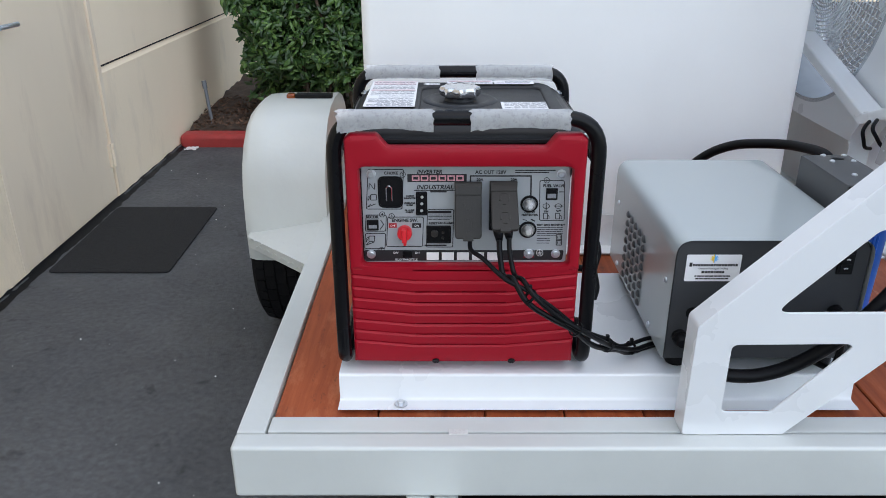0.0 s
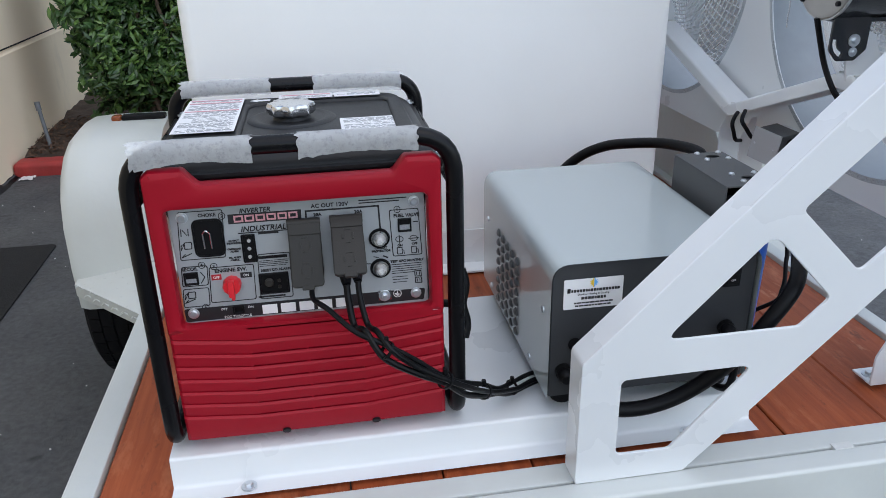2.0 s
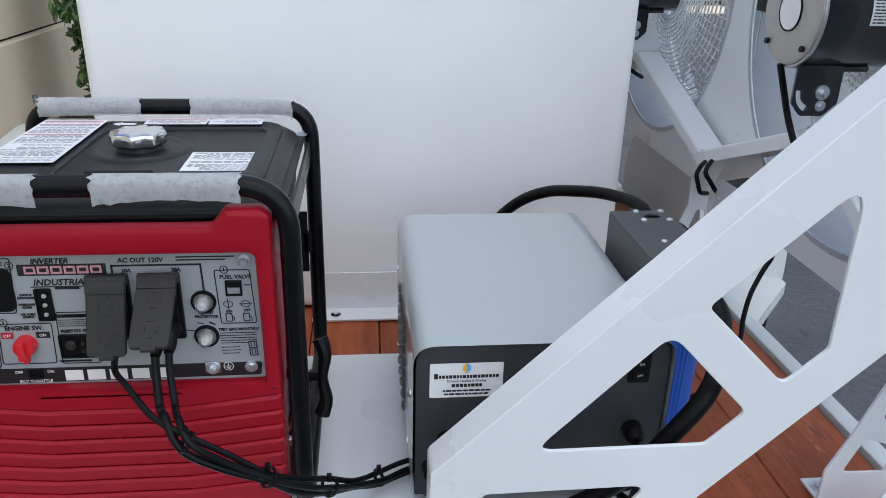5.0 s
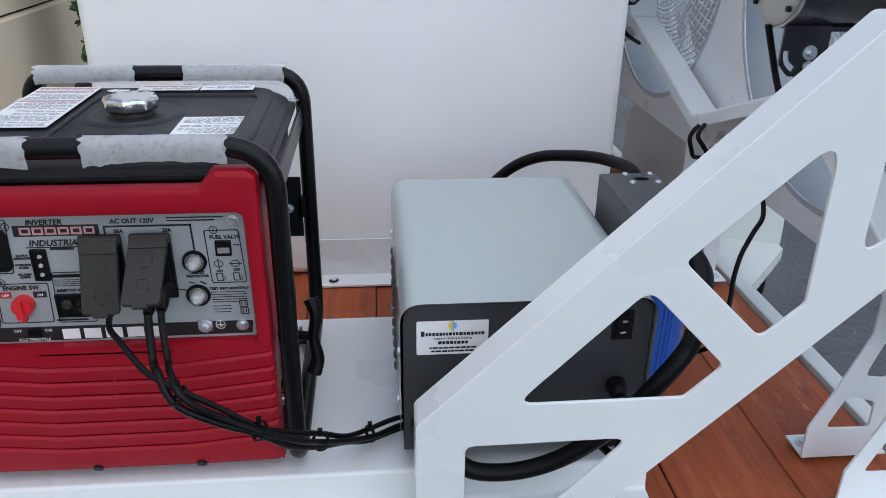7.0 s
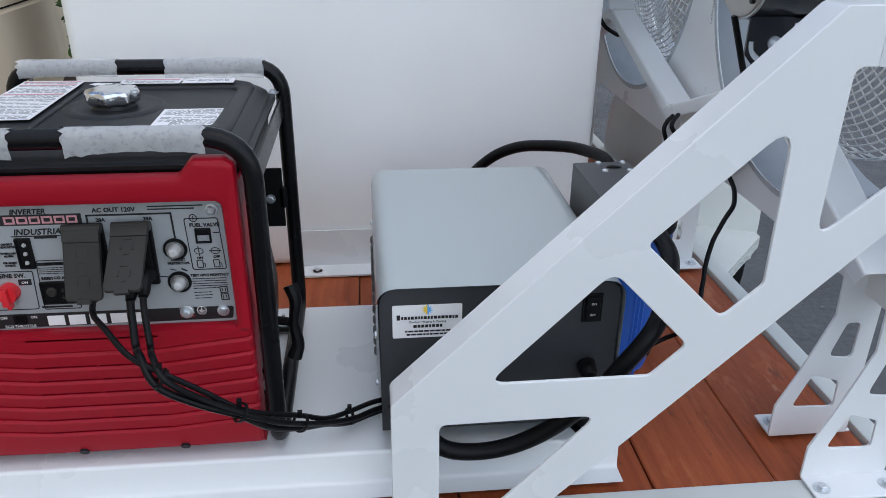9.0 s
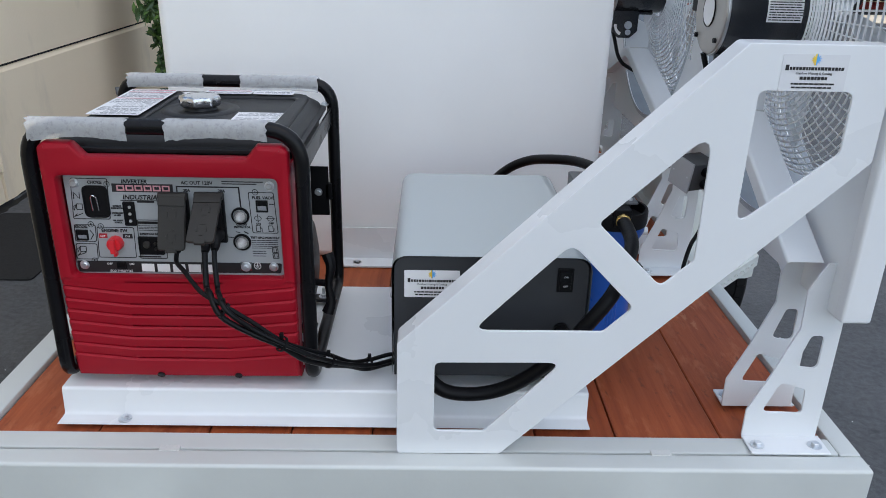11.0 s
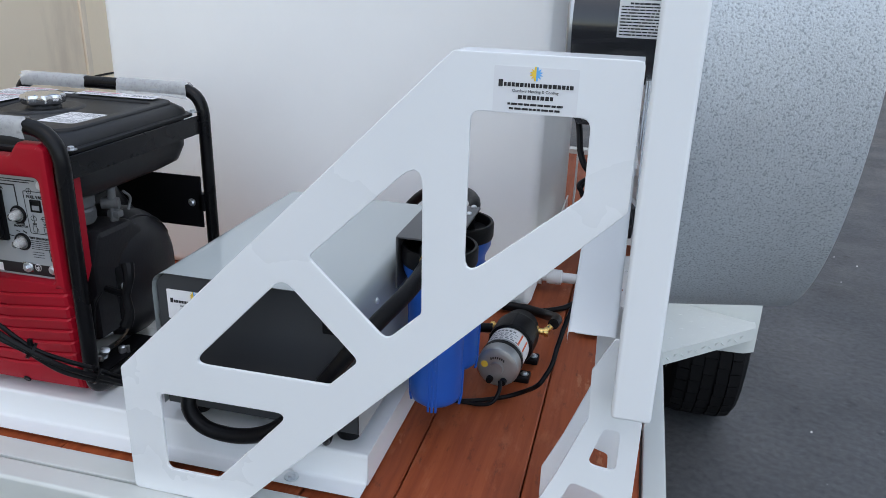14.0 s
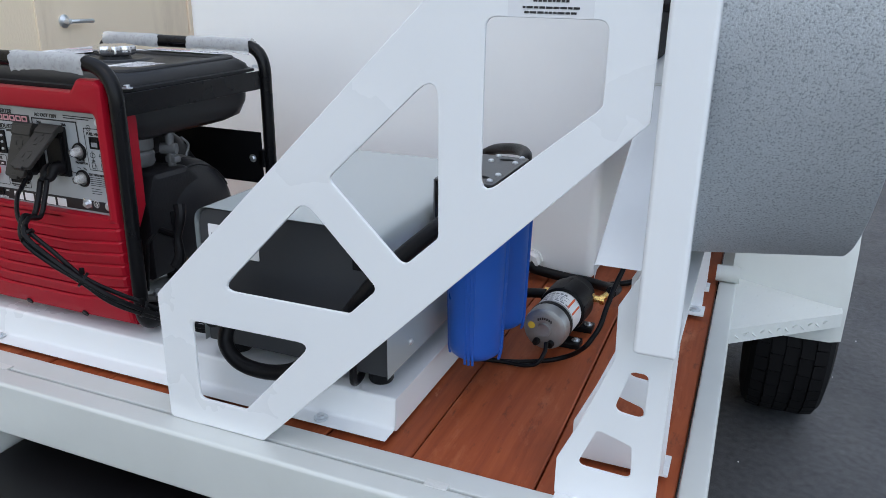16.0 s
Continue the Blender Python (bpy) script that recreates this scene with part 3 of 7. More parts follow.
bm = bmesh.new()
rows = []
for i in range(7):
    rows.append([bm.verts.new((-1.462 + 0.011 * i + 0.004 * noise.noise(Vector((i, j, 3.3))), 4.165 + 0.013 * j + 0.006 * noise.noise(Vector((i, j, 8.1))), 0.004 + 0.012 * abs(noise.noise(Vector((i * 0.9, j * 0.9, 1.7)))))) for j in range(6)])
for p, q in zip(rows, rows[1:]):
    for j in range(5):
        bm.faces.new((p[j], p[j + 1], q[j + 1], q[j]))
bmesh.ops.solidify(bm, geom=bm.faces[:], thickness=0.0006)
solid("paper_scrap", bm, M_LABEL, "crumpled white scrap of paper by the kerb", "paper scrap")


def hedge():
    ob = thing("hedge", (-0.3, 5.0, 0.12), "dense evergreen hedge with small glossy leaves behind the kerb", "hedge")
    rng = random.Random(4)
    for k in range(26):
        b = bmesh.new()
        x = rng.uniform(-1.2, 0.35)
        p = Vector((x, rng.uniform(4.75, 5.1), 0.1))
        line = [p]
        for j in range(6):
            p = p + Vector((rng.uniform(-0.09, 0.09), rng.uniform(-0.10, 0.05), rng.uniform(0.30, 0.5)))
            line.append(p)
        sweep(b, smooth_path(line, 3), lambda t: 0.014 * (1 - 0.8 * t), 6)
        part("branch", b, M_BARK, ob)
    verts, faces = [], []

    def leafy(c, size, nrm):
        u = nrm.orthogonal().normalized()
        u.rotate(Matrix.Rotation(rng.uniform(0, 6.28), 3, nrm))
        w = nrm.cross(u)
        i = len(verts)
        L, W = size, size * rng.uniform(0.32, 0.46)
        dip = nrm * (-0.12 * size)
        for q in (c - u * L * 0.5, c - u * L * 0.15 + w * W * 0.5 + dip * 0.5, c + u * L * 0.2 + w * W * 0.42 + dip * 0.5, c + u * L * 0.55 + dip, c + u * L * 0.2 - w * W * 0.42 + dip * 0.5, c - u * L * 0.15 - w * W * 0.5 + dip * 0.5, c + nrm * 0.04 * size):
            verts.append(q)
        faces.extend([(i + 6, i, i + 1), (i + 6, i + 1, i + 2), (i + 6, i + 2, i + 3), (i + 6, i + 3, i + 4), (i + 6, i + 4, i + 5), (i + 6, i + 5, i)])

    # leaves above the view are added height that shades the wall's far end
    for k in range(40000):
        x, z = rng.uniform(-1.30, 0.45), rng.uniform(0.16, 3.3)
        y = 4.62 + 0.16 * noise.noise(Vector((x * 3.2, z * 3.2, 1))) + 0.07 * noise.noise(Vector((x * 9, z * 9, 5)))
        y += 0.30 * max(0, 0.40 - z) + 0.45 * max(0, x + 0.2 - 0.9) + rng.random() ** 1.6 * 0.32
        edge = -1.20 + 0.10 * noise.noise(Vector((z * 3.1, 3, 7))) + 0.05 * noise.noise(Vector((z * 11, 3, 2))) - 0.10 * max(0, z - 0.4)
        if x < edge or (z < 0.3 and rng.random() < 0.65):
            continue
        if noise.noise(Vector((x * 6, y * 6, z * 6))) < -0.48:
            continue
        nrm = Vector((rng.gauss(-0.05, 0.55), rng.gauss(-0.75, 0.4), rng.gauss(0.55, 0.45))).normalized()
        leafy(Vector((x, y, z)), rng.uniform(0.040, 0.082), nrm)
    # deeper growth that closes the view through the hedge
    for k in range(24000):
        x, z = rng.uniform(-1.30, 0.45), rng.uniform(0.20, 3.4)
        edge = -1.16 + 0.10 * noise.noise(Vector((z * 3.1, 3, 7))) - 0.10 * max(0, z - 0.4)
        if x < edge:
            continue
        nrm = Vector((rng.gauss(0, 0.6), rng.gauss(-0.7, 0.4), rng.gauss(0.4, 0.5))).normalized()
        leafy(Vector((x, 4.80 + rng.uniform(0.0, 0.5), z)), rng.uniform(0.06, 0.10), nrm)
    me = bpy.data.meshes.new("leaves")
    me.from_pydata([(v * U) - ob.location for v in verts], [], faces)
    me.materials.append(M_LEAF)
    lv = new("leaves", me)
    lv.parent = ob
    tagged(lv, kind="stuff")


hedge()

# building across the yard with its red kerb
bm = bmesh.new()
box(bm, -12, 22, 16.4, 16.8, 0, 6.0)
solid("wall_north", bm, M_STUCCO, "beige building far across the yard", "wall", kind="structure")
bm = bmesh.new()
box(bm, -12, 22, 15.3, 15.5, 0, 0.14, 0.02)
solid("kerb_far", bm, M_KERB, "long red painted kerb across the yard", "kerb", kind="structure")
bm = bmesh.new()
box(bm, -12, 22, 15.5, 16.4, 0.0, 0.12)
solid("pavement", bm, M_STUCCO, "pale concrete strip before the far building", "pavement", kind="structure")
bm = bmesh.new()
box(bm, -12, 22, 15.16, 15.30, 0.0, 0.012)
solid("gutter", bm, M_LABEL, "pale concrete gutter along the far kerb", "gutter", kind="structure")

# a parked car far across the yard, on a pale strip
bm = bmesh.new()
box(bm, 5.6, 12.0, 12.7, 14.1, 0.0, 0.012)
solid("pavement_apron", bm, M_STUCCO, "pale concrete strip across the yard", "pavement", kind="structure")
car = thing("car", (9.0, 15.0, 0), "dark parked car far across the yard", "car")
bm = bmesh.new()
side = round_poly([(7.0, 0.24), (7.0, 0.62), (7.12, 0.74), (8.05, 0.80), (8.65, 1.22), (10.0, 1.24), (10.6, 0.86), (11.05, 0.80), (11.12, 0.30), (11.0, 0.22)], [0.05, 0.08, 0.08, 0.1, 0.15, 0.15, 0.1, 0.06, 0.05, 0.05], 4)
flat(bm, side, [], 1.6, FRONT(0, 15.1, 0), 0.06)
part("body", bm, M_MOTOR, car, "", 40)
bm = bmesh.new()
flat(bm, round_poly([(8.22, 0.83), (8.70, 1.17), (9.92, 1.18), (10.38, 0.86)], 0.03), [], 0.012, FRONT(0, 14.296, 0), 0.002)
part("side_window", bm, M_TUBE, car)
for cx in (7.85, 10.25):
    for cy, d in ((14.285, -1), (15.915, 1)):
        bm = bmesh.new()
        lathe(bm, [(0.18, -0.10), (0.27, -0.10), (0.295, -0.07), (0.295, 0.07), (0.27, 0.10), (0.18, 0.10)], frame_z((cx, cy, 0.295), (0, d, 0)), 28)
        whl = part("wheel", bm, M_TYRE, car)
        bm = bmesh.new()
        lathe(bm, [(0, 0.06), (0.06, 0.07), (0.17, 0.04), (0.185, 0.09), (0.185, -0.08), (0, -0.08)], frame_z((cx, cy, 0.295), (0, d, 0)), 20)
        part("rim", bm, M_ALU, whl)
bm = bmesh.new()
box(bm, 6.985, 7.03, 14.42, 14.72, 0.56, 0.66, 0.012)
part("headlight", bm, M_CLEAR, car)

# ---- trailer ----
ZT, ZD = 0.440, 0.432
trailer = thing("trailer", (0.397, 2.15, 0), "white steel utility trailer with a stained wooden deck", "trailer")
X0, X1, Y0, Y1 = -0.335, 1.130, 0.970, 3.39
bm = bmesh.new()
box(bm, X0, X1, Y0, 1.0105, 0.343, ZT, 0.006, 3)
box(bm, X0 + 0.05, X1 - 0.035, 1.0135, 1.056, 0.36, ZT - 0.001, 0.004, 2)
part("front_beam", bm, M_TRAILER, trailer)
x = X0 + 0.06
for ln in (0.30, 0.40, 0.38, 0.30):
    x += ln
    if x < X1 - 0.05:
        bm = bmesh.new()
        box(bm, x - 0.016, x + 0.016, 1.005, 1.020, ZT - 0.02, ZT + 0.0008, 0.0012)
        part("weld", bm, M_WELD, trailer)
bm = bmesh.new()
box(bm, X0, X0 + 0.048, 1.0105, Y1, 0.36, ZT, 0.005, 2)
part("side_rail", bm, M_TRAILER, trailer)
bm = bmesh.new()
box(bm, X1 - 0.036, X1, 1.0105, Y1, 0.36, ZT, 0.005, 2)
part("side_rail", bm, M_TRAILER, trailer)
bm = bmesh.new()
box(bm, X0, X1, Y1, Y1 + 0.05, 0.36, ZT + 0.012, 0.005, 2)
part("rear_beam", bm, M_TRAILER, trailer)
bm = bmesh.new()
rod(bm, (X1 - 0.044, 1.915, 0.458), (X1 + 0.004, 1.915, 0.458), 0.018, 20)
part("rail_pin", bm, M_TRAILER, trailer)
for xa, xb in ((-0.06, 0.025), (0.76, 0.845)):
    bm = bmesh.new()
    box(bm, xa, (xa + xb) / 2 - 0.003, 0.45, 1.05, 0.25, 0.342, 0.004)
    box(bm, (xa + xb) / 2 + 0.003, xb, 0.45, 1.05, 0.25, 0.3405, 0.004)
    part("tongue_channel", bm, M_TRAILER, trailer)
bm = bmesh.new()
box(bm, 0.03, 0.755, 0.70, 1.04, 0.20, 0.300, 0.008)
tool = part("underbody_box", bm, M_BLACK, trailer, "black box under the front beam")
bm = bmesh.new()
bolt(bm, (0.637, 1.0, 0.300), (0, 0, 1), 0.004, 0.003)
part("rivet", bm, M_ZINC, tool)


def wheel_set(side):
    """Tyre and rim under a half-round fender with a diamond-plate step; side is -1 or 1."""
    s = side
    xi = X0 + 0.012 if s < 0 else X1 - 0.012
    xo = -0.556 if s < 0 else 1.362
    yc, r_out = 2.272, 0.292
    # fender: front foot rises straight, then an arch
    prof = [(yc - r_out + 0.006, 0.305), (yc - r_out, 0.40)]
    for k in range(13):
        a = math.pi * (1 - k / 12)
        prof.append((yc + math.copysign(abs(math.cos(a)) ** 0.8, math.cos(a)) * r_out, 0.42 + (math.sin(a) ** 0.75) * 0.293))
    prof += [(yc + r_out, 0.40), (yc + r_out - 0.006, 0.305)]
    b = bmesh.new()
    rows = []
    for dx, sh in ((0, 1.0), (0.10, 1.0), (0.68, 1.0), (0.90, 0.99), (1.0, 0.94), (1.0, 0.86)):
        X = xi + (xo - xi) * dx
        rows.append([b.verts.new((X, yc + (y - yc) * sh, 0.305 + (z - 0.305) * (sh if sh < 1 else 1))) for y, z in prof])
    for p, q in zip(rows, rows[1:]):
        for k in range(len(prof) - 1):
            b.faces.new((p[k], p[k + 1], q[k + 1], q[k]))
    inner = [b.verts.new((xi, y, z)) for y, z in prof]
    b.faces.new(inner)
    bmesh.ops.solidify(b, geom=b.faces[:], thickness=0.003)
    f = part("fender", b, M_TRAILER, trailer, "white half-round fender", 50)
    b = bmesh.new()
    ys = yc - r_out + 0.004
    xa = X0 if s < 0 else X1
    tri = [(xa, 1.688, 0.428), (xa, ys + 0.02, 0.428), (xo - s * 0.012, ys + 0.02, 0.390), (xo - s * 0.012, ys - 0.024, 0.389)]
    lo = [b.verts.new(Vector(q) - Vector((0, 0, 0.004))) for q in tri]
    hi = [b.verts.new(q) for q in tri]
    b.faces.new(hi)
    b.faces.new(lo[::-1])
    for k in range(4):
        b.faces.new((lo[k], lo[(k + 1) % 4], hi[(k + 1) % 4], hi[k]))
    skirt = [tri[0], tri[3]]
    q = [b.verts.new(Vector(w) + Vector((0, -0.001, dz))) for w in skirt for dz in (0, -0.030)]
    b.faces.new((q[0], q[2], q[3], q[1]))
    for i in range(9):
        for j in range(7):
            t, w = (i + 0.5) / 9, (j + 0.5) / 7
            c = (Vector(tri[0]) * (1 - t) + Vector(tri[3]) * t) * (1 - w) + (Vector(tri[1]) * (1 - t) + Vector(tri[2]) * t) * w
            d = Vector((0.010 if (i + j) % 2 else 0.004, 0.004 if (i + j) % 2 else 0.010, 0))
            c.z -= 0.0017
            sweep(b, [c - d, c - d * 0.4, c + d * 0.4, c + d], lambda t: 0.0010 + 0.0012 * (1 - abs(2 * t - 1)), 10)
    for i in range(12):
        t = 0.05 + i * 0.07
        c = Vector(tri[0]).lerp(Vector(tri[3]), t) + Vector((0, -0.0025, -0.015))
        d = Vector((0.007, 0, 0.006 if i % 2 else -0.006))
        c.y += 0.0022
        sweep(b, [c - d, c, c + d], lambda t: 0.0008 + 0.0018 * (1 - abs(2 * t - 1)), 8)
    part("step", b, M_TRAILER, f, "white diamond-plate step")
    # wheel
    R, W = 0.275, 0.186
    xw = (xi + xo) / 2 + s * 0.03
    m = frame_z((xw - s * W / 2, yc, R), (s, 0, 0))
    b = bmesh.new()
    lathe(b, [(R * 0.62, 0.012), (R * 0.78, -0.004), (R * 0.93, 0.006), (R * 0.985, 0.020), (R * 0.985, W - 0.020), (R * 0.93, W - 0.006), (R * 0.78, W + 0.004), (R * 0.62, W - 0.012)], m, 64)
    # tread blocks in five rows, parted by grooves; the outer rows run down over the shoulder
    blocks = bmesh.new()
    pitch_ = (W - 0.030) / 5
    for row in range(5):
        nb = 44 if row in (0, 4) else 36
        h0 = 0.015 + row * pitch_ + 0.0022
        h1 = h0 + pitch_ - 0.0044
        for k in range(nb):
            a0 = 2 * math.pi * (k + 0.5 * (row % 2)) / nb
            a1 = a0 + 2 * math.pi / nb * (0.90 if row in (0, 4) else 0.97)
            skew = 0.004 if row % 2 else -0.004
            lo, hi = [], []
            for a_, h in ((a0, h0), (a0, h1), (a1, h1 + (skew if row not in (0, 4) else 0) * 0.4), (a1, h0 + (skew if row not in (0, 4) else 0) * 0.4)):
                drop = 0.988 if (row == 0 and h < h0 + 0.004) or (row == 4 and h > h1 - 0.004) else 1.008
                lo.append(blocks.verts.new(m @ Vector((math.cos(a_) * R * 0.975, math.sin(a_) * R * 0.975, h))))
                hi.append(blocks.verts.new(m @ Vector((math.cos(a_) * R * drop, math.sin(a_) * R * drop, h))))
            blocks.faces.new(hi)
            for i in range(4):
                blocks.faces.new((lo[i], lo[(i + 1) % 4], hi[(i + 1) % 4], hi[i]))
    w = bmesh.new()
    lathe(w, [(0, W * 0.55), (0.05, W * 0.58), (0.06, W * 0.62), (0.10, W * 0.60), (0.14, W * 0.5), (R * 0.60, W * 0.72), (R * 0.64, W - 0.008), (R * 0.64, 0.010), (R * 0.5, 0.02), (0, 0.03)], m, 40)
    wheel = part("wheel", w, M_TRAILER, trailer, "white steel wheel rim")
    part("tyre", b, M_TYRE, wheel, "black trailer tyre with blocky tread", 25)
    tread = part("tread", blocks, M_TYRE, wheel, "", 20)
    tagged(tread, kind="stuff")
    if s < 0:
        b = bmesh.new()
        box(b, -0.440, -0.330, 2.255, 2.285, 0.706, 0.724, 0.004)
        lamp = part("marker_light_base", b, M_BLACK, f)
        b = bmesh.new()
        box(b, -0.466, -0.440, 2.256, 2.284, 0.704, 0.724, 0.006, 3)
        part("amber_lens", b, M_AMBER, lamp, "small amber marker light")


wheel_set(-1)
wheel_set(1)
bm = bmesh.new()
rod(bm, (X0, 2.275, 0.278), (X1, 2.275, 0.278), 0.025, 12)
part("axle", bm, M_BLACK, trailer)

# ---- white base sheet under the generator ----
PX0, PX1, PZ = -0.177, 0.702, 0.490
bm = bmesh.new()
prof = corners([(0, 1.069, ZD + 0.010), (0, 1.100, ZD + 0.010), (0, 1.104, PZ), (0, 1.512, PZ), (0, 1.515, ZD + 0.006), (0, 1.535, ZD + 0.006)], 0.006, 4)
rows = []
for X in (PX0, PX1):
    rows.append([bm.verts.new((X, p.y, p.z)) for p in prof])
for k in range(len(prof) - 1):
    bm.faces.new((rows[0][k], rows[0][k + 1], rows[1][k + 1], rows[1][k]))
bmesh.ops.solidify(bm, geom=bm.faces[:], thickness=-0.003)
box(bm, PX1 - 0.004, PX1, 1.106, 1.512, ZD + 0.004, PZ - 0.001, 0.001)
box(bm, PX0, PX0 + 0.004, 1.106, 1.512, ZD + 0.004, PZ - 0.001, 0.001)
base_sheet = thing("base_sheet", (0.26, 1.30, ZD), "white folded sheet-metal base bolted to the wooden deck", "base plate")
part("sheet", bm, M_WHITE, base_sheet, "", 30)
for X in (-0.071, 0.590):
    bm = bmesh.new()
    bolt(bm, (X, 1.084, ZD + 0.0115), (0, 0, 1), 0.0062, 0.006)
    part("bolt", bm, M_ZINC, base_sheet, "zinc hex bolt")

# ---- water tank ----
TX0, TX1, TY0, TY1 = -0.187, 0.840, 1.797, 2.53
tank = thing("water_tank", (0.326, 2.16, ZD), "large white plastic water tank standing on the deck", "water tank")
bm = bmesh.new()
box(bm, TX0, TX1, TY0, TY1, ZD + 0.001, 1.34, 0.022, 5)
bmesh.ops.subdivide_edges(bm, edges=[e for e in bm.edges if e.calc_length() > 0.3], cuts=7, use_grid_fill=True)
for v in bm.verts:
    if TX0 + 0.05 < v.co.x < TX1 - 0.05 and 0.55 < v.co.z < 1.3:
        v.co.y += -0.006 * math.sin((v.co.x - TX0) / (TX1 - TX0) * math.pi) if v.co.y < 2 else 0.006
part("shell", bm, M_TANK, tank, "", 60)
bm = bmesh.new()
m = frame_z((0.705, TY0 + 0.002, 0.471), (0, -1, 0)) @ Matrix.Scale(0.76, 4)
lathe(bm, [(0, 0), (0.030, 0), (0.030, 0.012), (0.022, 0.014), (0.022, 0.022), (0.028, 0.024), (0.028, 0.05), (0.020, 0.052), (0, 0.052)], m, 8)
part("outlet_fitting", bm, M_PVC, tank, "white plastic outlet fitting")
bm = bmesh.new()
lathe(bm, [(0, 0), (0.022, 0), (0.022, 0.010), (0.0125, 0.012), (0.0125, 0.022), (0.018, 0.023), (0.018, 0.056), (0.0125, 0.058), (0.0125, 0.180), (0, 0.180)], frame_z((TX1 - 0.002, 1.93, 0.467), (1, 0, 0)), 18)
part("outlet_pipe", bm, M_PVC, tank, "white plastic pipe with a coupling")


def angle_clip(x0, x1, y0, y1, side, holes, along):
    """A white angle bolted to the deck against the tank."""
    b = bmesh.new()
    ob = thing("tank_bracket", ((x0 + x1) / 2, (y0 + y1) / 2, ZD), "white folded steel angle bolted to the deck against the tank", "bracket", "tank brackets")
    if along == "x":
        sec = corners([(0, y0, ZD + 0.0035), (0, y1 - 0.002, ZD + 0.0035), (0, y1 - 0.002, 0.521)], 0.005, 4)
        ends = [[b.verts.new((x, q.y, q.z)) for q in sec] for x in (x0, x1)]
        for k in range(len(sec) - 1):
            b.faces.new((ends[0][k], ends[0][k + 1], ends[1][k + 1], ends[1][k]))
        bmesh.ops.recalc_face_normals(b, faces=b.faces)
        bmesh.ops.solidify(b, geom=b.faces[:], thickness=0.004)
    else:
        sec = corners([(x1, 0, ZD + 0.0035), (x0 + 0.002, 0, ZD + 0.0035), (x0 + 0.002, 0, 0.500)], 0.005, 4)
        ends = [[b.verts.new((q.x, y, q.z)) for q in sec] for y in (y0, y1)]
        for k in range(len(sec) - 1):
            b.faces.new((ends[0][k], ends[0][k + 1], ends[1][k + 1], ends[1][k]))
        bmesh.ops.recalc_face_normals(b, faces=b.faces)
        bmesh.ops.solidify(b, geom=b.faces[:], thickness=0.004)
    part("angle", b, M_WHITE, ob)
    for h in holes:
        b = bmesh.new()
        bolt(b, (*h, ZD + 0.006), (0, 0, 1), 0.006, 0.005)
        part("bolt", b, M_ZINC, ob, "zinc hex bolt")


angle_clip(0.205, 0.50, 1.733, TY0 - 0.008, 1, ((0.252, 1.757), (0.45, 1.757)), "x")
angle_clip(TX1 + 0.006, TX1 + 0.088, 2.27, 2.525, 1, ((0.891, 2.335), (0.907, 2.424), (0.891, 2.488)), "y")
bm = bmesh.new()
sweep(bm, corners([(0.866, 2.512, 0.440), (0.867, 2.512, 1.352), (0.70, 2.505, 1.352), (0.40, 2.49, 1.347)], 0.02, 5), 0.0034, 8)
solid("tie_cord", bm, M_LABEL, "thin white cord tied over the tank and down to its bracket", "cord")


# ---- generator ----
gen = thing("generator", (0.036, 1.31, PZ), "red portable generator in a black tube frame on the white base", "generator")
GL, GR, GF, GB, GT, GZ = -0.1665, 0.2375, 1.121, 1.497, 0.9285, 0.509
bm = bmesh.new()
loop = [(GL, GF, GT), (GR, GF, GT), (GR, GF - 0.004, GZ), (GR, GB, GZ), (GR, GB, GT), (GL, GB, GT), (GL, GB, GZ), (GL, GF - 0.004, GZ)]
sweep(bm, corners(loop, [0.058, 0.058, 0.03, 0.03, 0.05, 0.05, 0.03, 0.03], 8, closed=True), 0.0117, 16, closed=True)
part("tube_frame", bm, M_TUBE, gen, "black painted steel tube frame", 60)
for x in (GL, GR):
    bm = bmesh.new()
    s = 1 if x > 0 else -1
    box(bm, x - 0.003 * s - 0.002, x - 0.003 * s + 0.002, GF + 0.008, GB - 0.008, 0.850, 0.884, 0.0012)
    part("side_rail", bm, M_TUBE, gen)
for y in (1.235, 1.425):
    bm = bmesh.new()
    box(bm, GL + 0.004, GR - 0.004, y - 0.014, y + 0.014, 0.499, 0.506, 0.001)
    bar = part("cross_bar", bm, M_TUBE, gen)
    for x in (GL + 0.025, GR - 0.022):
        bm = bmesh.new()
        bolt(bm, (x, y, 0.506), (0, 0, 1), 0.0058, 0.006)
        rod(bm, (x, y, 0.506), (x, y, 0.526), 0.003, 10)
        part("bolt", bm, M_ZINC, bar, "zinc stud with nut and washer")

# red front cover
FY = 1.108
bm = bmesh.new()
RL, RR = -0.1500, 0.2190
top = [(RL, 0.682), (RR, 0.682), (RR, 0.898), (RR - 0.010, 0.906), (0.172, 0.906), (0.156, 0.886), (-0.083, 0.886), (-0.100, 0.906), (RL + 0.010, 0.906), (RL, 0.898)]
win = round_poly([(-0.1285, 0.6895), (0.2010, 0.6895), (0.1990, 0.8540), (-0.1285, 0.8540)], 0.009)
flat(bm, round_poly(top, [0, 0, 0.008, 0.006, 0.008, 0.008, 0.008, 0.008, 0.006, 0.008]), [win], 0.026, FRONT(0, FY + 0.013, 0), 0.0075)
cover = part("front_cover", bm, M_RED, gen, "red moulded plastic front cover", 28)
bm = bmesh.new()
# louvred lower face: ribs that run level in the middle and rise to both ends
XA, XB, XM = -0.047, 0.105, 0.029
ribs = [0.6635 - 0.0196 * k for k in range(7)]


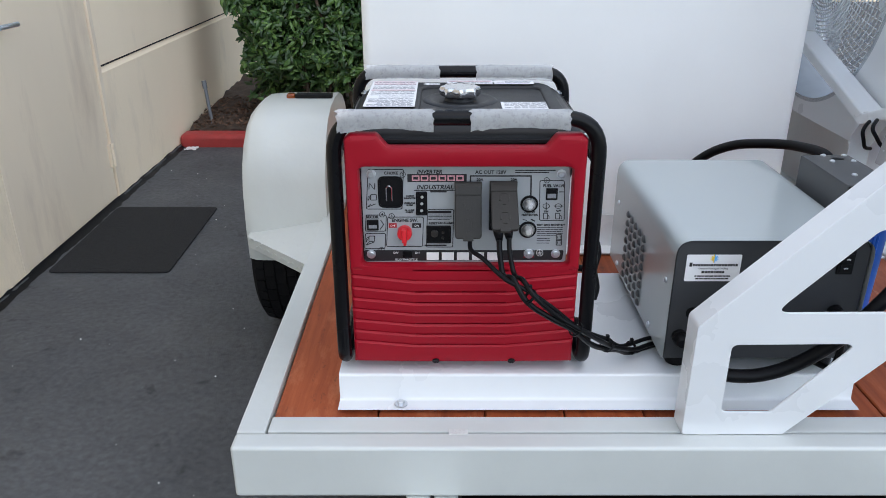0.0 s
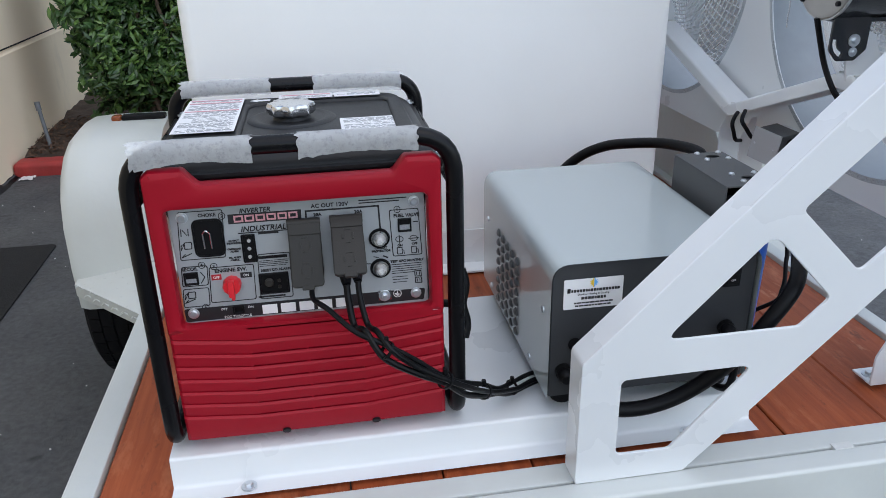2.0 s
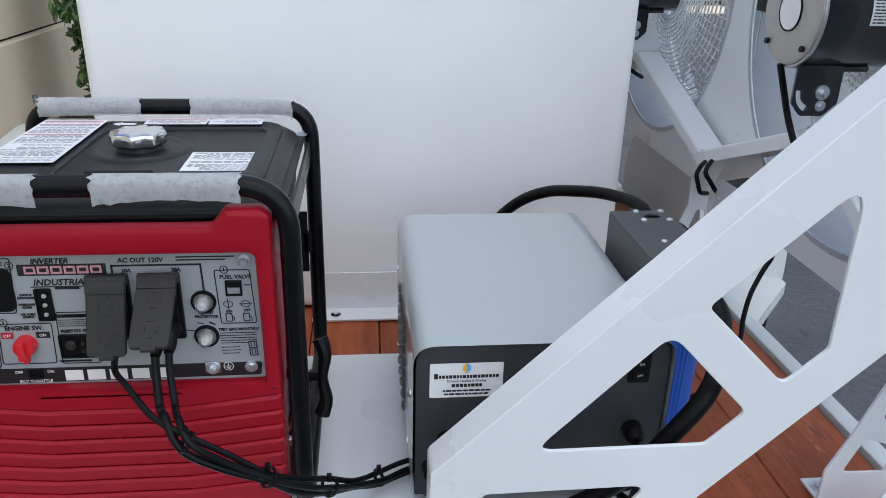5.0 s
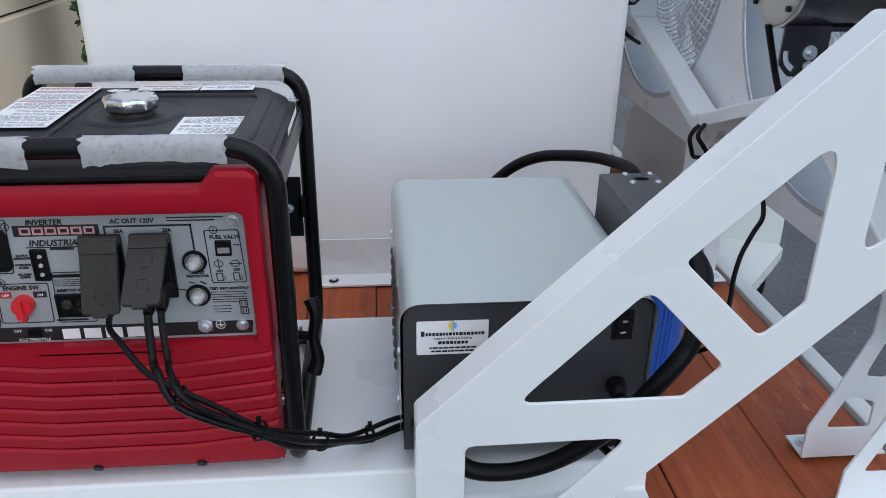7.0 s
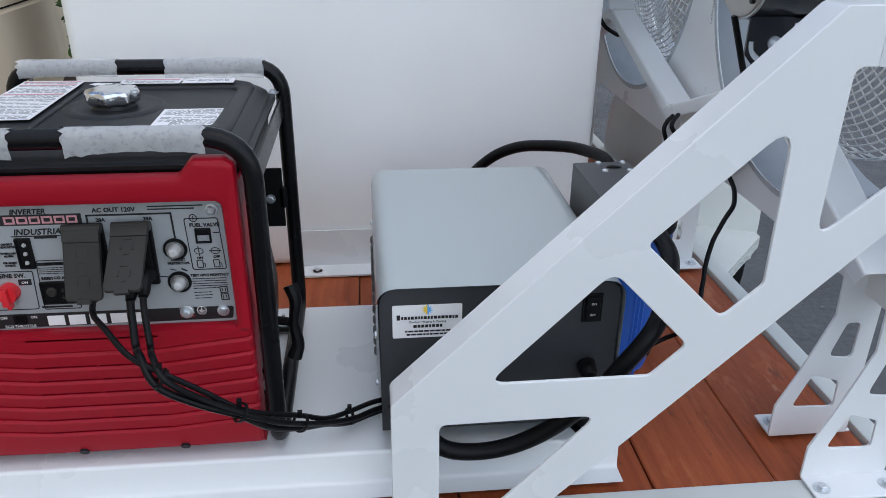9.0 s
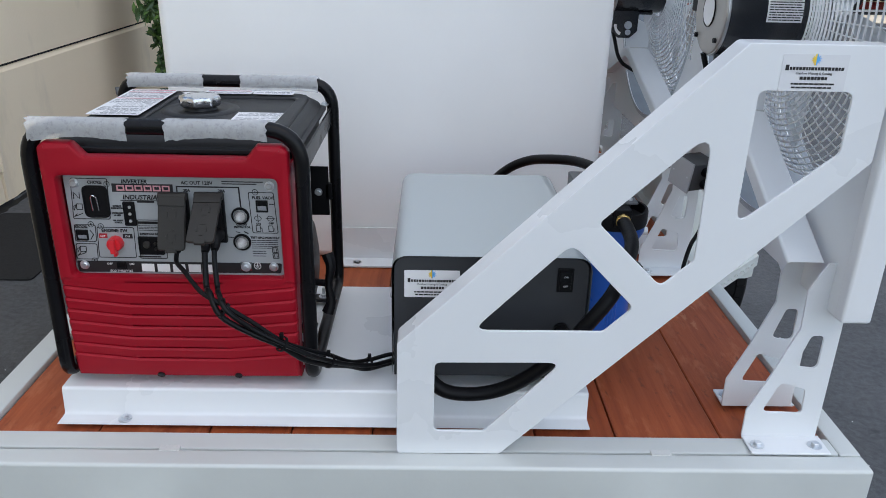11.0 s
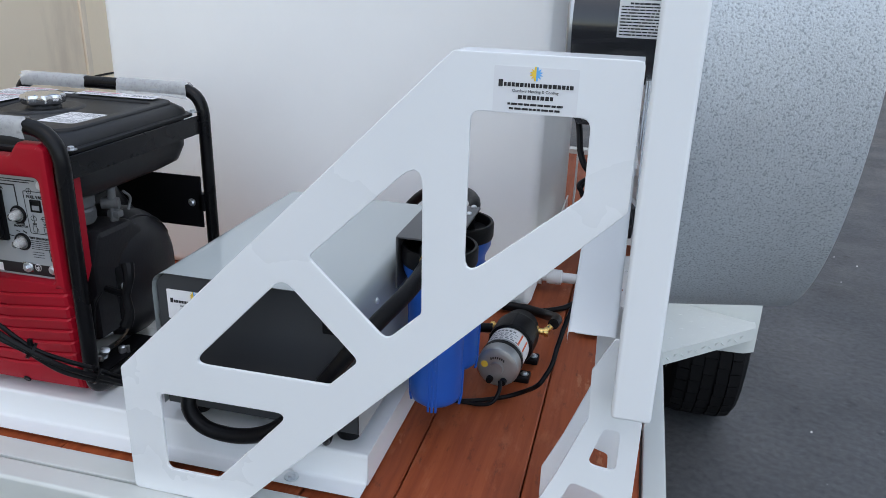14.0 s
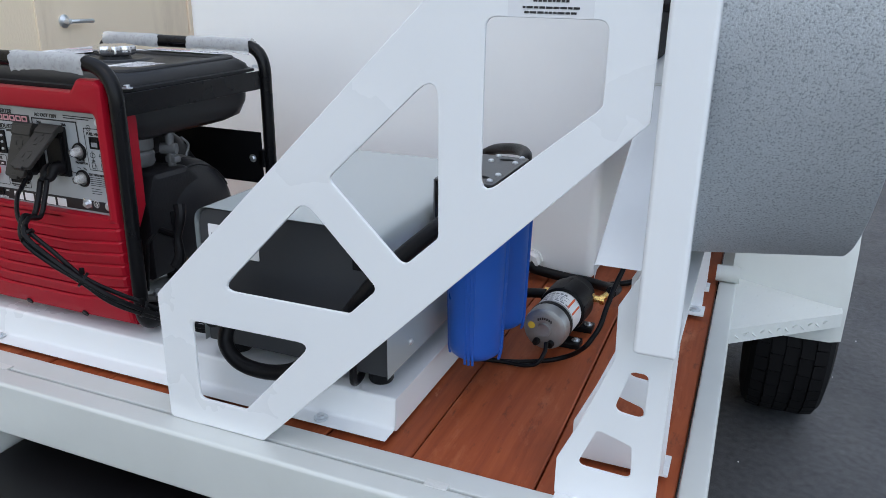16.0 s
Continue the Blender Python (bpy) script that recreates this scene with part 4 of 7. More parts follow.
def rib_section(deep):
    """Depth and height down the face; every rib has a lit upper bevel and ends in an undercut slot."""
    q = [(0.0, 0.684, 0), (0.0, 0.6665, 1), (0.0022, 0.6635, 1), (-0.0012, 0.6600, 1), (0.0006, 0.6475, 1)]
    for z in ribs[1:]:
        q += [(0.0008, z + 0.0013, 1), (deep, z + 0.0010, 1), (deep, z - 0.0012, 1), (0.0016, z - 0.0016, 1), (-0.0014, z - 0.0044, 1), (-0.0006, z - 0.0080, 1), (0.0004, z - 0.0165, 1)]
    return q + [(0.0014, 0.5245, 0.6), (0.0022, 0.520, 0.3), (0.0045, 0.511, 0), (0.014, 0.505, 0), (0.05, 0.503, 0)]


st = [(RL, 0.012, 0.003), (RL + 0.002, 0.005, 0.003), (RL + 0.006, 0.002, 0.0035), (XA - 0.0012, 0, 0.0035), (XA - 0.0010, 0, 0.0022), (XA + 0.0010, 0, 0.0022), (XA + 0.0012, 0, 0.014), (XM - 0.0017, 0, 0.014), (XM - 0.0015, 0, 0.0022),
      (XM + 0.0015, 0, 0.0022), (XM + 0.0017, 0, 0.014), (XB - 0.0012, 0, 0.014), (XB - 0.0010, 0, 0.0022), (XB + 0.0010, 0, 0.0022), (XB + 0.0012, 0, 0.0035), (RR - 0.006, 0.002, 0.0035), (RR - 0.002, 0.005, 0.003), (RR, 0.012, 0.003)]
rows = []
for x, dy, deep in st:
    rise = 0.100 * max(XA - x, x - XB, 0)
    rows.append([bm.verts.new((x, FY + dy + y, z + w * rise * (0.8 + 0.2 * (z - 0.52) / 0.15))) for y, z, w in rib_section(deep)])
for p, q in zip(rows, rows[1:]):
    for k in range(len(p) - 1):
        bm.faces.new((p[k], p[k + 1], q[k + 1], q[k]))
part("ribbed_face", bm, M_RED, cover, "ribbed lower face", 12)
for a in (RL, RR - 0.003):
    bm = bmesh.new()
    flat(bm, round_poly([(FY + 0.012, 0.505), (1.140, 0.505), (1.150, 0.66), (1.172, 0.70), (1.174, 0.84), (1.165, 0.875), (FY + 0.012, 0.875)], 0.006), [], 0.003, basis((a + 0.0015, 0, 0), (0, 1, 0), (0, 0, 1)), 0.0008)
    part("cover_side", bm, M_RED, cover)
for px in (0.0, 0.128):
    bm = bmesh.new()
    lathe(bm, [(0, 0), (0.006, 0), (0.006, 0.003), (0, 0.003)], frame_z((-0.012 + px, FY + 0.0050, 0.5128), (0, -1, -0.6)), 14)
    part("drain_hole", bm, M_BLACK, cover)

# control panel: positions on its face come from a grid, across by cx and down by cy
PY = 1.131


def crop(cx, cy):
    f = (cy - 55) / 269
    return 0.0363 - 0.003 * f + (cx - 505.5 + 3 * f) * (0.0004585 + 0.0000274 * f), 0.8375 - 0.1353 * f


bm = bmesh.new()
flat(bm, round_poly([(-0.1275, 0.6820), (0.2000, 0.6820), (0.1980, 0.8530), (-0.1275, 0.8530)], 0.007), [], 0.004, FRONT(0, PY + 0.002, 0), 0.0008)
panel = part("control_panel", bm, M_PANEL, gen, "silver-grey control panel", 20)
bm = bmesh.new()
x0, z0 = crop(175, 347)
x1, z1 = crop(825, 311)
flat(bm, round_poly([(x0, z0 - 0.001), (x1 + 0.004, z0 + 0.001), (x1 + 0.006, z1), (x0 - 0.001, z1)], 0.003), [], 0.0008, FRONT(0, PY - 0.0003, 0))
part("black_band", bm, M_INK, panel, "", 20)

dark, pale = bmesh.new(), bmesh.new()
PM = lambda cx, cy: FRONT(crop(cx, cy)[0], PY - 0.0008, crop(cx, cy)[1])
k_ = 0.000472


def line(b, pts, w=1.5):
    """Thin printed strokes between points of the panel grid."""
    for (ax, ay), (cx, cy) in zip(pts, pts[1:]):
        p, q = Vector((*crop(ax, ay), 0)), Vector((*crop(cx, cy), 0))
        d = (q - p).normalized() * w * k_
        n = Vector((-d.y, d.x, 0))
        vs = [b.verts.new((v.x, PY - 0.0006, v.y)) for v in (p - d + n, q + d + n, q + d - n, p - d - n)]
        b.faces.new(vs)


def frame_line(b, x0, y0, x1, y1, r=6, w=1.3):
    ring = round_poly([(x0, y0), (x1, y0), (x1, y1), (x0, y1)], r, 3)
    line(b, ring + [ring[0]], w)


def bars(b, x0, x1, y0, rows, pitch, h=2.2, seed=1):
    """Rows of small strokes standing for print too fine to read."""
    rg = random.Random(seed)
    for r in range(rows):
        x = x0
        y = y0 + r * pitch
        end = x1 - (rg.random() * 0.35 * (x1 - x0) if r == rows - 1 else 0)
        while x < end:
            w = rg.uniform(4, 16)
            line(b, [(x, y), (min(x + w, end), y)], h / 2)
            x += w + 3.5


for body, cx, cy, size, sh in (("CHOKE", 250, 52, 12.5, 0), ("INVERTER", 380, 48, 17, 0.25), ("INDUSTRIAL", 400, 98, 20, 0.25), ("AC OUT 120V", 588, 49, 15, 0), ("20A", 552, 73, 12, 0), ("20A", 667, 73, 12, 0),
                               ("FUEL VALVE", 803, 93, 12.5, 0), ("ON", 777, 178, 8.5, 0), ("OFF", 819, 176, 8.5, 0), ("RECOIL", 193, 197, 12, 0), ("ENGINE SW.", 303, 208, 14.5, 0), ("RESET", 398, 218, 10, 0), ("CO ALARM", 440, 217, 9.5, 0),
                               ("CIRCUIT", 722, 181, 8.5, 0), ("PROTECTOR", 722, 190, 8.5, 0), ("TEST GFCI MONTHLY", 793, 224, 9, 0), ("OUTPUT", 317, 127, 7.5, 0), ("INDICATOR", 317, 134, 7.5, 0), ("OVERLOAD", 317, 150, 7.5, 0), ("ALARM", 317, 157, 7.5, 0),
                               ("OIL ALERT", 317, 174, 7.5, 0), ("/CHECK", 317, 181, 7.5, 0)):
    text(dark, body, size * k_ * (1.10 if size > 8 else 0.92), PM(cx, cy), sh, bold=0.00022)
for d_, cx, cy in (("2", 290, 57), ("4", 226, 188), ("3", 258, 194), ("5", 228, 310), ("1", 778, 75)):
    line(dark, [(cx + 9 * math.cos(a), cy + 9 * math.sin(a)) for a in [k * math.pi / 8 for k in range(17)]], 1.0)
    text(dark, d_, 13 * k_ * 1.0, PM(cx, cy), bold=0.0002)
frame_line(dark, 172, 40, 292, 170)
frame_line(dark, 172, 190, 240, 245)
frame_line(dark, 172, 253, 240, 305)
frame_line(dark, 245, 197, 365, 298)
frame_line(dark, 378, 171, 466, 300)
frame_line(dark, 755, 76, 838, 208)
line(dark, [(520, 86), (520, 61), (725, 61), (725, 135)], 2.4)
line(dark, [(665, 222), (695, 226)], 1.6)
line(dark, [(332, 108), (468, 108)], 1.4)
bars(dark, 388, 466, 112, 1, 4, 6, 2)
bars(dark, 384, 460, 180, 1, 4, 9, 8)
bars(dark, 672, 806, 43, 2, 7, 3.4, 3)
bars(dark, 382, 462, 190, 4, 5, 2, 4)
bars(dark, 374, 462, 294, 1, 4, 5, 5)
bars(dark, 748, 832, 233, 5, 6.5, 2.4, 6)
bars(dark, 748, 790, 270, 3, 8, 2.4, 7)
# small pictograms
line(dark, [(178, 86), (178, 104)], 1.4)
line(dark, [(197, 86), (197, 104)], 1.4)
line(dark, [(182, 88), (193, 102)], 1.2)
for oy in (0, 140):
    frame_line(dark, 185, 122 + oy, 204, 140 + oy, 3, 1.4)
    line(dark, [(176, 130 + oy), (185, 124 + oy), (176, 143 + oy), (176, 130 + oy)], 1.1)
    line(dark, [(176, 163 + oy * 0.93), (202, 153 + oy * 0.93)], 1.4)
    line(dark, [(176, 163 + oy * 0.93), (185, 154 + oy * 0.93)], 1.4)
line(dark, [(222, 208), (232, 222), (222, 238)], 1.6)
line(dark, [(822, 113), (834, 113)], 1.6)
for cx in (777, 818):
    line(dark, [(cx + 11 * math.cos(a), 160 + 8 * math.sin(a)) for a in [k * math.pi / 6 for k in range(13)]], 1.0)
    line(dark, [(cx - (0 if cx < 800 else 14), 160 - (12 if cx < 800 else 0)), (cx + (0 if cx < 800 else 14), 160 + (12 if cx < 800 else 0))], 1.3)
    frame_line(dark, cx - 9, 184, cx + 5, 203, 2, 1.2)
    line(dark, [(cx + 5, 190), (cx + 10, 194), (cx + 10, 203)], 1.0)
for cy in (265, 285):
    frame_line(dark, 812, cy - 8, 830, cy + 8, 2, 1.4)
    line(dark, [(817, cy - 4), (817, cy + 4)], 1.2)
    line(dark, [(825, cy - 4), (825, cy + 4)], 1.2)
line(dark, [(700, 205), (712, 208)], 1.4)
line(dark, [(728, 205), (738, 210)], 2.2)
for body, cx, cy in (("OFF", 277, 320), ("ON", 348, 320), ("ECO THROTTLE", 313, 344)):
    text(pale, body, 10.5 * k_ * 1.0, FRONT(crop(cx, cy)[0], PY - 0.0012, crop(cx, cy)[1]))
part("dark_print", dark, M_INK, panel, "black printed markings", 20)
part("word_print", pale, M_WHITEINK, panel, "white printed words", 20)
pale = bmesh.new()
ring = [(757 + 11 * math.cos(a), 320 + 11 * math.sin(a)) for a in [k * math.pi / 8 for k in range(17)]]
line(pale, ring, 1.0)
line(pale, [(757, 312), (757, 320)], 1.0)
for j, w in enumerate((7, 4.5, 2)):
    line(pale, [(757 - w, 320 + 3.4 * j), (757 + w, 320 + 3.4 * j)], 0.9)
for v in pale.verts:
    v.co.y = min(v.co.y, PY - 0.0010)
part("earth_symbol", pale, M_WHITEINK, panel, "white printed earth symbol", 20)
# maker's mark as a row of plain white blocks
for k in range(5):
    bm = bmesh.new()
    a, b = crop(380 + k * 50.5, 345), crop(420 + k * 50.5, 318)
    box(bm, a[0], b[0], PY - 0.0013, PY - 0.0006, a[1], b[1], 0.0003)
    part("mark_block", bm, M_WHITEINK, panel, "plain white block", 20)
bm = bmesh.new()
a, b = crop(307, 81), crop(507, 55)
box(bm, a[0], b[0], PY - 0.0007, PY - 0.0001, a[1], b[1])
part("model_stripe", bm, M_INK, panel, "dark stripe behind the model mark")
for k in range(6):
    bm = bmesh.new()
    a, b = crop(322 + k * 30, 77), crop(347 + k * 30, 59)
    flat(bm, rect(a[0], b[0], a[1], b[1]), [rect(a[0] + 0.0022, b[0] - 0.0022, a[1] + 0.0022, b[1] - 0.0022)[::-1]], 0.0005, FRONT(0, PY - 0.0010, 0))
    part("mark_block", bm, M_PINKINK, panel, "hollow pinkish block")

# fittings on the panel
for cx, cy in ((183, 55), (828, 55), (195, 325), (810, 323)):
    bm = bmesh.new()
    x, z = crop(cx, cy)
    lathe(bm, [(0, 0), (0.0075, 0), (0.0075, 0.0012), (0.0050, 0.0015), (0.0050, 0.004), (0.0042, 0.0048), (0, 0.0048)], frame_z((x, PY, z), (0, -1, 0)), 18)
    part("panel_screw", bm, M_ZINC, panel)


def recess(x0, y0, x1, y1, r, name="recess"):
    b = bmesh.new()
    p, q = crop(x0, y1), crop(x1, y0)
    flat(b, rect(p[0], q[0], p[1], q[1], r), [rect(p[0] + 0.0022, q[0] - 0.0022, p[1] + 0.0022, q[1] - 0.0022, r * 0.7)], 0.004, FRONT(0, PY - 0.001, 0), 0.0008)
    flat(b, rect(p[0] + 0.001, q[0] - 0.001, p[1] + 0.001, q[1] - 0.001, r), [], 0.0008, FRONT(0, PY - 0.0004, 0))
    return part(name, b, M_BLACK, panel, "", 20)


rc = recess(213, 62, 290, 165, 0.010, "choke_recess")
bm = bmesh.new()
x, z = crop(248, 118)
sweep(bm, corners([(x - 0.005, PY - 0.001, z - 0.012), (x - 0.005, PY - 0.004, z + 0.010), (x, PY - 0.009, z + 0.016), (x + 0.004, PY - 0.004, z + 0.010), (x + 0.004, PY - 0.001, z - 0.012)], 0.003), 0.0013, 8)
part("choke_lever", bm, M_CHROME, rc, "bent bright wire lever")
rc = recess(340, 112, 375, 190, 0.002, "indicator_strip")
for cy in (130, 152, 175):
    bm = bmesh.new()
    x, z = crop(358, cy)
    lathe(bm, [(0, 0), (0.0026, 0), (0.002, 0.0018), (0, 0.0024)], frame_z((x, PY - 0.001, z), (0, -1, 0)), 12)
    part("indicator_lamp", bm, M_CLEAR, rc, "small pale indicator")
rc = recess(378, 226, 458, 286, 0.002, "alarm_module")
for cx, cy, r in ((404, 252, 0.006), (432, 248, 0.0022), (432, 266, 0.0022)):
    bm = bmesh.new()
    x, z = crop(cx, cy)
    lathe(bm, [(0, 0), (r, 0), (r, 0.003), (r * 0.7, 0.0045), (0, 0.0045)], frame_z((x, PY - 0.001, z), (0, -1, 0)), 16)
    part("alarm_button", bm, M_COVER, rc)
for x0, y0, x1, y1 in ((775, 101, 816, 139), (178, 206, 214, 241)):
    rc = recess(x0, y0, x1, y1, 0.001, "window_frame")
    bm = bmesh.new()
    p, q = crop(x0 + 5, y1 - 6), crop(x1 - 5, y0 + 18)
    box(bm, p[0], q[0], PY - 0.0016, PY - 0.0006, p[1], q[1])
    part("window_plate", bm, M_INKGREY, rc)
recess(300, 312, 331, 336, 0.002, "throttle_switch")
bm = bmesh.new()
p, q = crop(250, 233), crop(276, 218)
box(bm, p[0], q[0], PY - 0.0010, PY - 0.0002, p[1], q[1])
part("off_mark", bm, M_REDINK, panel, "red field of the off mark")
bm = bmesh.new()
p, q = crop(328, 233), crop(358, 218)
box(bm, p[0], q[0], PY - 0.0010, PY - 0.0002, p[1], q[1])
part("on_mark", bm, M_INK, panel, "black field of the on mark")
for body, cx in (("OFF", 263), ("ON", 343)):
    bm = bmesh.new()
    text(bm, body, 10 * k_ * 1.0, FRONT(crop(cx, 226)[0], PY - 0.0013, crop(cx, 226)[1]))
    part("switch_word", bm, M_WHITEINK, panel, "white word on its field", 20)
bm = bmesh.new()
x, z = crop(304, 248)
lathe(bm, [(0, 0), (0.0118, 0), (0.0118, 0.010), (0.0105, 0.013), (0, 0.013)], frame_z((x, PY, z), (0, -1, 0)), 36, 12, 0.025)
box(bm, x - 0.004, x + 0.004, PY - 0.020, PY - 0.008, z - 0.0125, z + 0.011, 0.002)
box(bm, x - 0.002, x + 0.003, PY - 0.014, PY - 0.004, z - 0.019, z - 0.010, 0.0015)
part("engine_knob", bm, M_KNOBRED, panel, "red turning knob")
for cx, cy in ((720, 153), (716, 240)):
    bm = bmesh.new()
    x, z = crop(cx, cy)
    lathe(bm, [(0, 0), (0.0115, 0), (0.0115, 0.002), (0.0085, 0.003), (0.0078, 0.011), (0.0070, 0.013), (0.0055, 0.017), (0, 0.0185)], frame_z((x, PY, z), (0, -1, 0)), 24)
    pb = part("protector_button", bm, M_DOME, panel, "clear rubber boot over a button")
    bm = bmesh.new()
    lathe(bm, [(0, 0.0003), (0.0045, 0.0003), (0.0042, 0.012), (0.003, 0.0135), (0, 0.0135)], frame_z((x, PY, z), (0, -1, 0)), 14)
    part("plunger", bm, M_WHITEINK, pb, "white plunger")
    bm = bmesh.new()
    lathe(bm, [(0.0112, 0), (0.0142, 0), (0.0142, 0.0012), (0.0128, 0.0034), (0.0112, 0.0034), (0.0112, 0)], frame_z((x, PY, z), (0, -1, 0)), 24)
    part("ring", bm, M_BLACK, pb)
bm = bmesh.new()
p, q = crop(702, 336), crop(740, 306)
box(bm, p[0], q[0], PY - 0.0022, PY - 0.0004, p[1], q[1], 0.0006)
term = part("ground_plate", bm, M_CHROME, panel, "bright ground terminal plate")
bm = bmesh.new()
bolt(bm, (*[crop(720, 322)[0], PY - 0.002], crop(720, 322)[1]), (0, -1, 0), 0.0045, 0.006)
part("ground_screw", bm, M_ZINC, term, "bright ground screw")


# receptacles with their rubber covers, and the plugged-in cords
def receptacle(cx, tilt, cords):
    """An outlet with a rubber flap that hangs out over the plugs, tilt degrees from the panel."""
    x, z = crop(cx, 88)
    w, length = 0.0206, 0.082
    b = bmesh.new()
    box(b, x - w, x + w, PY - 0.007, PY, z - 0.076, z + 0.005, 0.002)
    box(b, x - 0.017, x + 0.017, PY - 0.012, PY - 0.006, z - 0.071, z - 0.010, 0.002)
    rec = part("receptacle", b, M_BLACK, panel, "black outlet behind its cover")
    m = Matrix.Translation((x, PY - 0.010, z)) @ Matrix.Rotation(radians(-tilt), 4, "X")
    b = bmesh.new()
    flat(b, round_poly([(-w, -length), (w, -length), (w, 0), (-w, 0)], [0.006, 0.006, 0.001, 0.001]), [], 0.007, m @ basis((0, -0.004, 0), (1, 0, 0), (0, 0, 1)), 0.0018)
    c = bmesh.new()
    rod(c, (-w - 0.0006, -0.003, 0.001), (w + 0.0006, -0.003, 0.001), 0.0058, 14)
    box(c, -w, w, -0.0094, -0.003, -0.0145, 0.0, 0.0016)
    box(c, -0.008, 0.008, -0.0085, -0.002, -length - 0.0035, -length + 0.003, 0.0012)
    for j in (0.33, 0.74):
        zc = -length * j
        for dx, dz, a, bq in ((-0.0065, 0.0, 0.0013, 0.0040), (0.0065, 0.0, 0.0013, 0.0048), (0.0, 0.0095, 0.0042, 0.0013), (0.0, -0.0095, 0.0030, 0.0013)):
            box(c, dx - a, dx + a, -0.0084, -0.0070, zc + dz - bq, zc + dz + bq, 0.0004)
    c.transform(m)
    me = bpy.data.meshes.new("temporary")
    c.to_mesh(me)
    c.free()
    b.from_mesh(me)
    bpy.data.meshes.remove(me)
    part("flap", b, M_COVER, rec, "dark grey rubber flip cover")
    out = []
    for dx, drop in cords:
        b = bmesh.new()
        p = Vector((x + dx, PY - 0.010, z - drop))
        q = p + Vector((0.001, -0.030 if tilt > 40 else -0.020, -0.014))
        sweep(b, smooth_path([p, p + Vector((0, -0.014, 0)), p.lerp(q, 0.7), q], 4), lambda t: 0.0115 - 0.0062 * t, 12)
        part("plug", b, M_BLACK, rec, "black moulded plug")
        out.append(q)
    return out


r1 = receptacle(512, 22, ((0.002, 0.068),))
r2 = receptacle(630, 52, ((-0.007, 0.064), (0.008, 0.060)))

cords = thing("power_cords", (0.2, 1.09, 0.52), "bundle of black power cords tied with cable ties", "cord")
trunk = [Vector(p) for p in ((0.130, 1.018, 0.682), (0.168, 1.024, 0.648), (0.207, 1.039, 0.615), (0.240, 1.062, 0.584), (0.270, 1.088, 0.557), (0.300, 1.125, 0.529), (0.330, 1.158, 0.510), (0.368, 1.178, 0.507), (0.42, 1.20, 0.505))]
starts = [[r1[0], r1[0] + Vector((0.002, -0.012, -0.012)), (0.062, 1.066, 0.722), (0.094, 1.036, 0.702)],
          [r2[0], r2[0] + Vector((0.001, -0.008, -0.020)), (r2[0].x + 0.006, 1.064, r2[0].z - 0.048), (r2[0].x + 0.018, 1.036, 0.702)],
          [r2[1], r2[1] + Vector((0.001, -0.008, -0.020)), (r2[1].x + 0.008, 1.062, r2[1].z - 0.050), (r2[1].x + 0.018, 1.032, 0.702)]]
for j, (s, r) in enumerate(zip(starts, (0.0036, 0.0046, 0.0040))):
    off = [Vector((0.0, 0.003, 0.006)), Vector((-0.003, -0.003, -0.005)), Vector((0.005, -0.006, 0.002))][j]
    pts = s + [p + off * (1 + 0.5 * math.sin(i * 2.1 + j)) for i, p in enumerate(trunk)]
    bm = bmesh.new()
    sweep(bm, smooth_path(pts, 7), r, 10)
    part("cord", bm, M_RUBBER, cords)
for p, q in ((trunk[0], trunk[1]), (trunk[2], trunk[3]), (trunk[4], trunk[5]), (trunk[6], trunk[7])):
    bm = bmesh.new()
    d = (q - p).normalized()
    lathe(bm, [(0.0105, -0.002), (0.0125, -0.002), (0.0125, 0.002), (0.0105, 0.002), (0.0105, -0.002)], frame_z(p, d), 16)
    box(bm, p.x - 0.003, p.x + 0.003, p.y - 0.003, p.y + 0.003, p.z + 0.009, p.z + 0.019, 0.001)
    part("cable_tie", bm, M_BLACK, cords)

# fuel tank
bm = bmesh.new()


def rounded_stack(b, rings, n=6):
    """Rounded rectangles one above the other, joined: (x0, x1, y0, y1, z, r)."""
    rr = []
    for x0, x1, y0, y1, z, r in rings:
        rr.append([b.verts.new((px, py, z)) for px, py in round_poly([(x0, y0), (x1, y0), (x1, y1), (x0, y1)], r, n)])
    for p, q in zip(rr, rr[1:]):
        for k in range(len(p)):
            b.faces.new((p[k], p[(k + 1) % len(p)], q[(k + 1) % len(p)], q[k]))
    b.faces.new(rr[0][::-1])
    b.faces.new(rr[-1])


rounded_stack(bm, [(-0.130, 0.195, 1.185, 1.455, 0.797, 0.05), (-0.140, 0.210, 1.165, 1.475, 0.806, 0.05), (-0.145, 0.216, 1.155, 1.485, 0.830, 0.045), (-0.146, 0.218, 1.152, 1.488, 0.882, 0.04),
                   (-0.156, 0.229, 1.142, 1.492, 0.884, 0.03), (-0.156, 0.229, 1.142, 1.492, 0.889, 0.03), (-0.148, 0.221, 1.150, 1.488, 0.890, 0.035), (-0.146, 0.219, 1.153, 1.486, 0.898, 0.04), (-0.140, 0.211, 1.162, 1.480, 0.905, 0.045),
                   (-0.134, 0.205, 1.168, 1.478, 0.9075, 0.045), (-0.128, 0.198, 1.176, 1.474, 0.9084, 0.045)])
ft = part("fuel_tank", bm, M_TANKTOP, gen, "black steel fuel tank", 50)
bm = bmesh.new()
sunk = round_poly([(-0.038, 1.206), (0.128, 1.206), (0.140, 1.222), (0.176, 1.226), (0.180, 1.430), (-0.038, 1.434)], [0.03, 0.008, 0.008, 0.012, 0.02, 0.03])
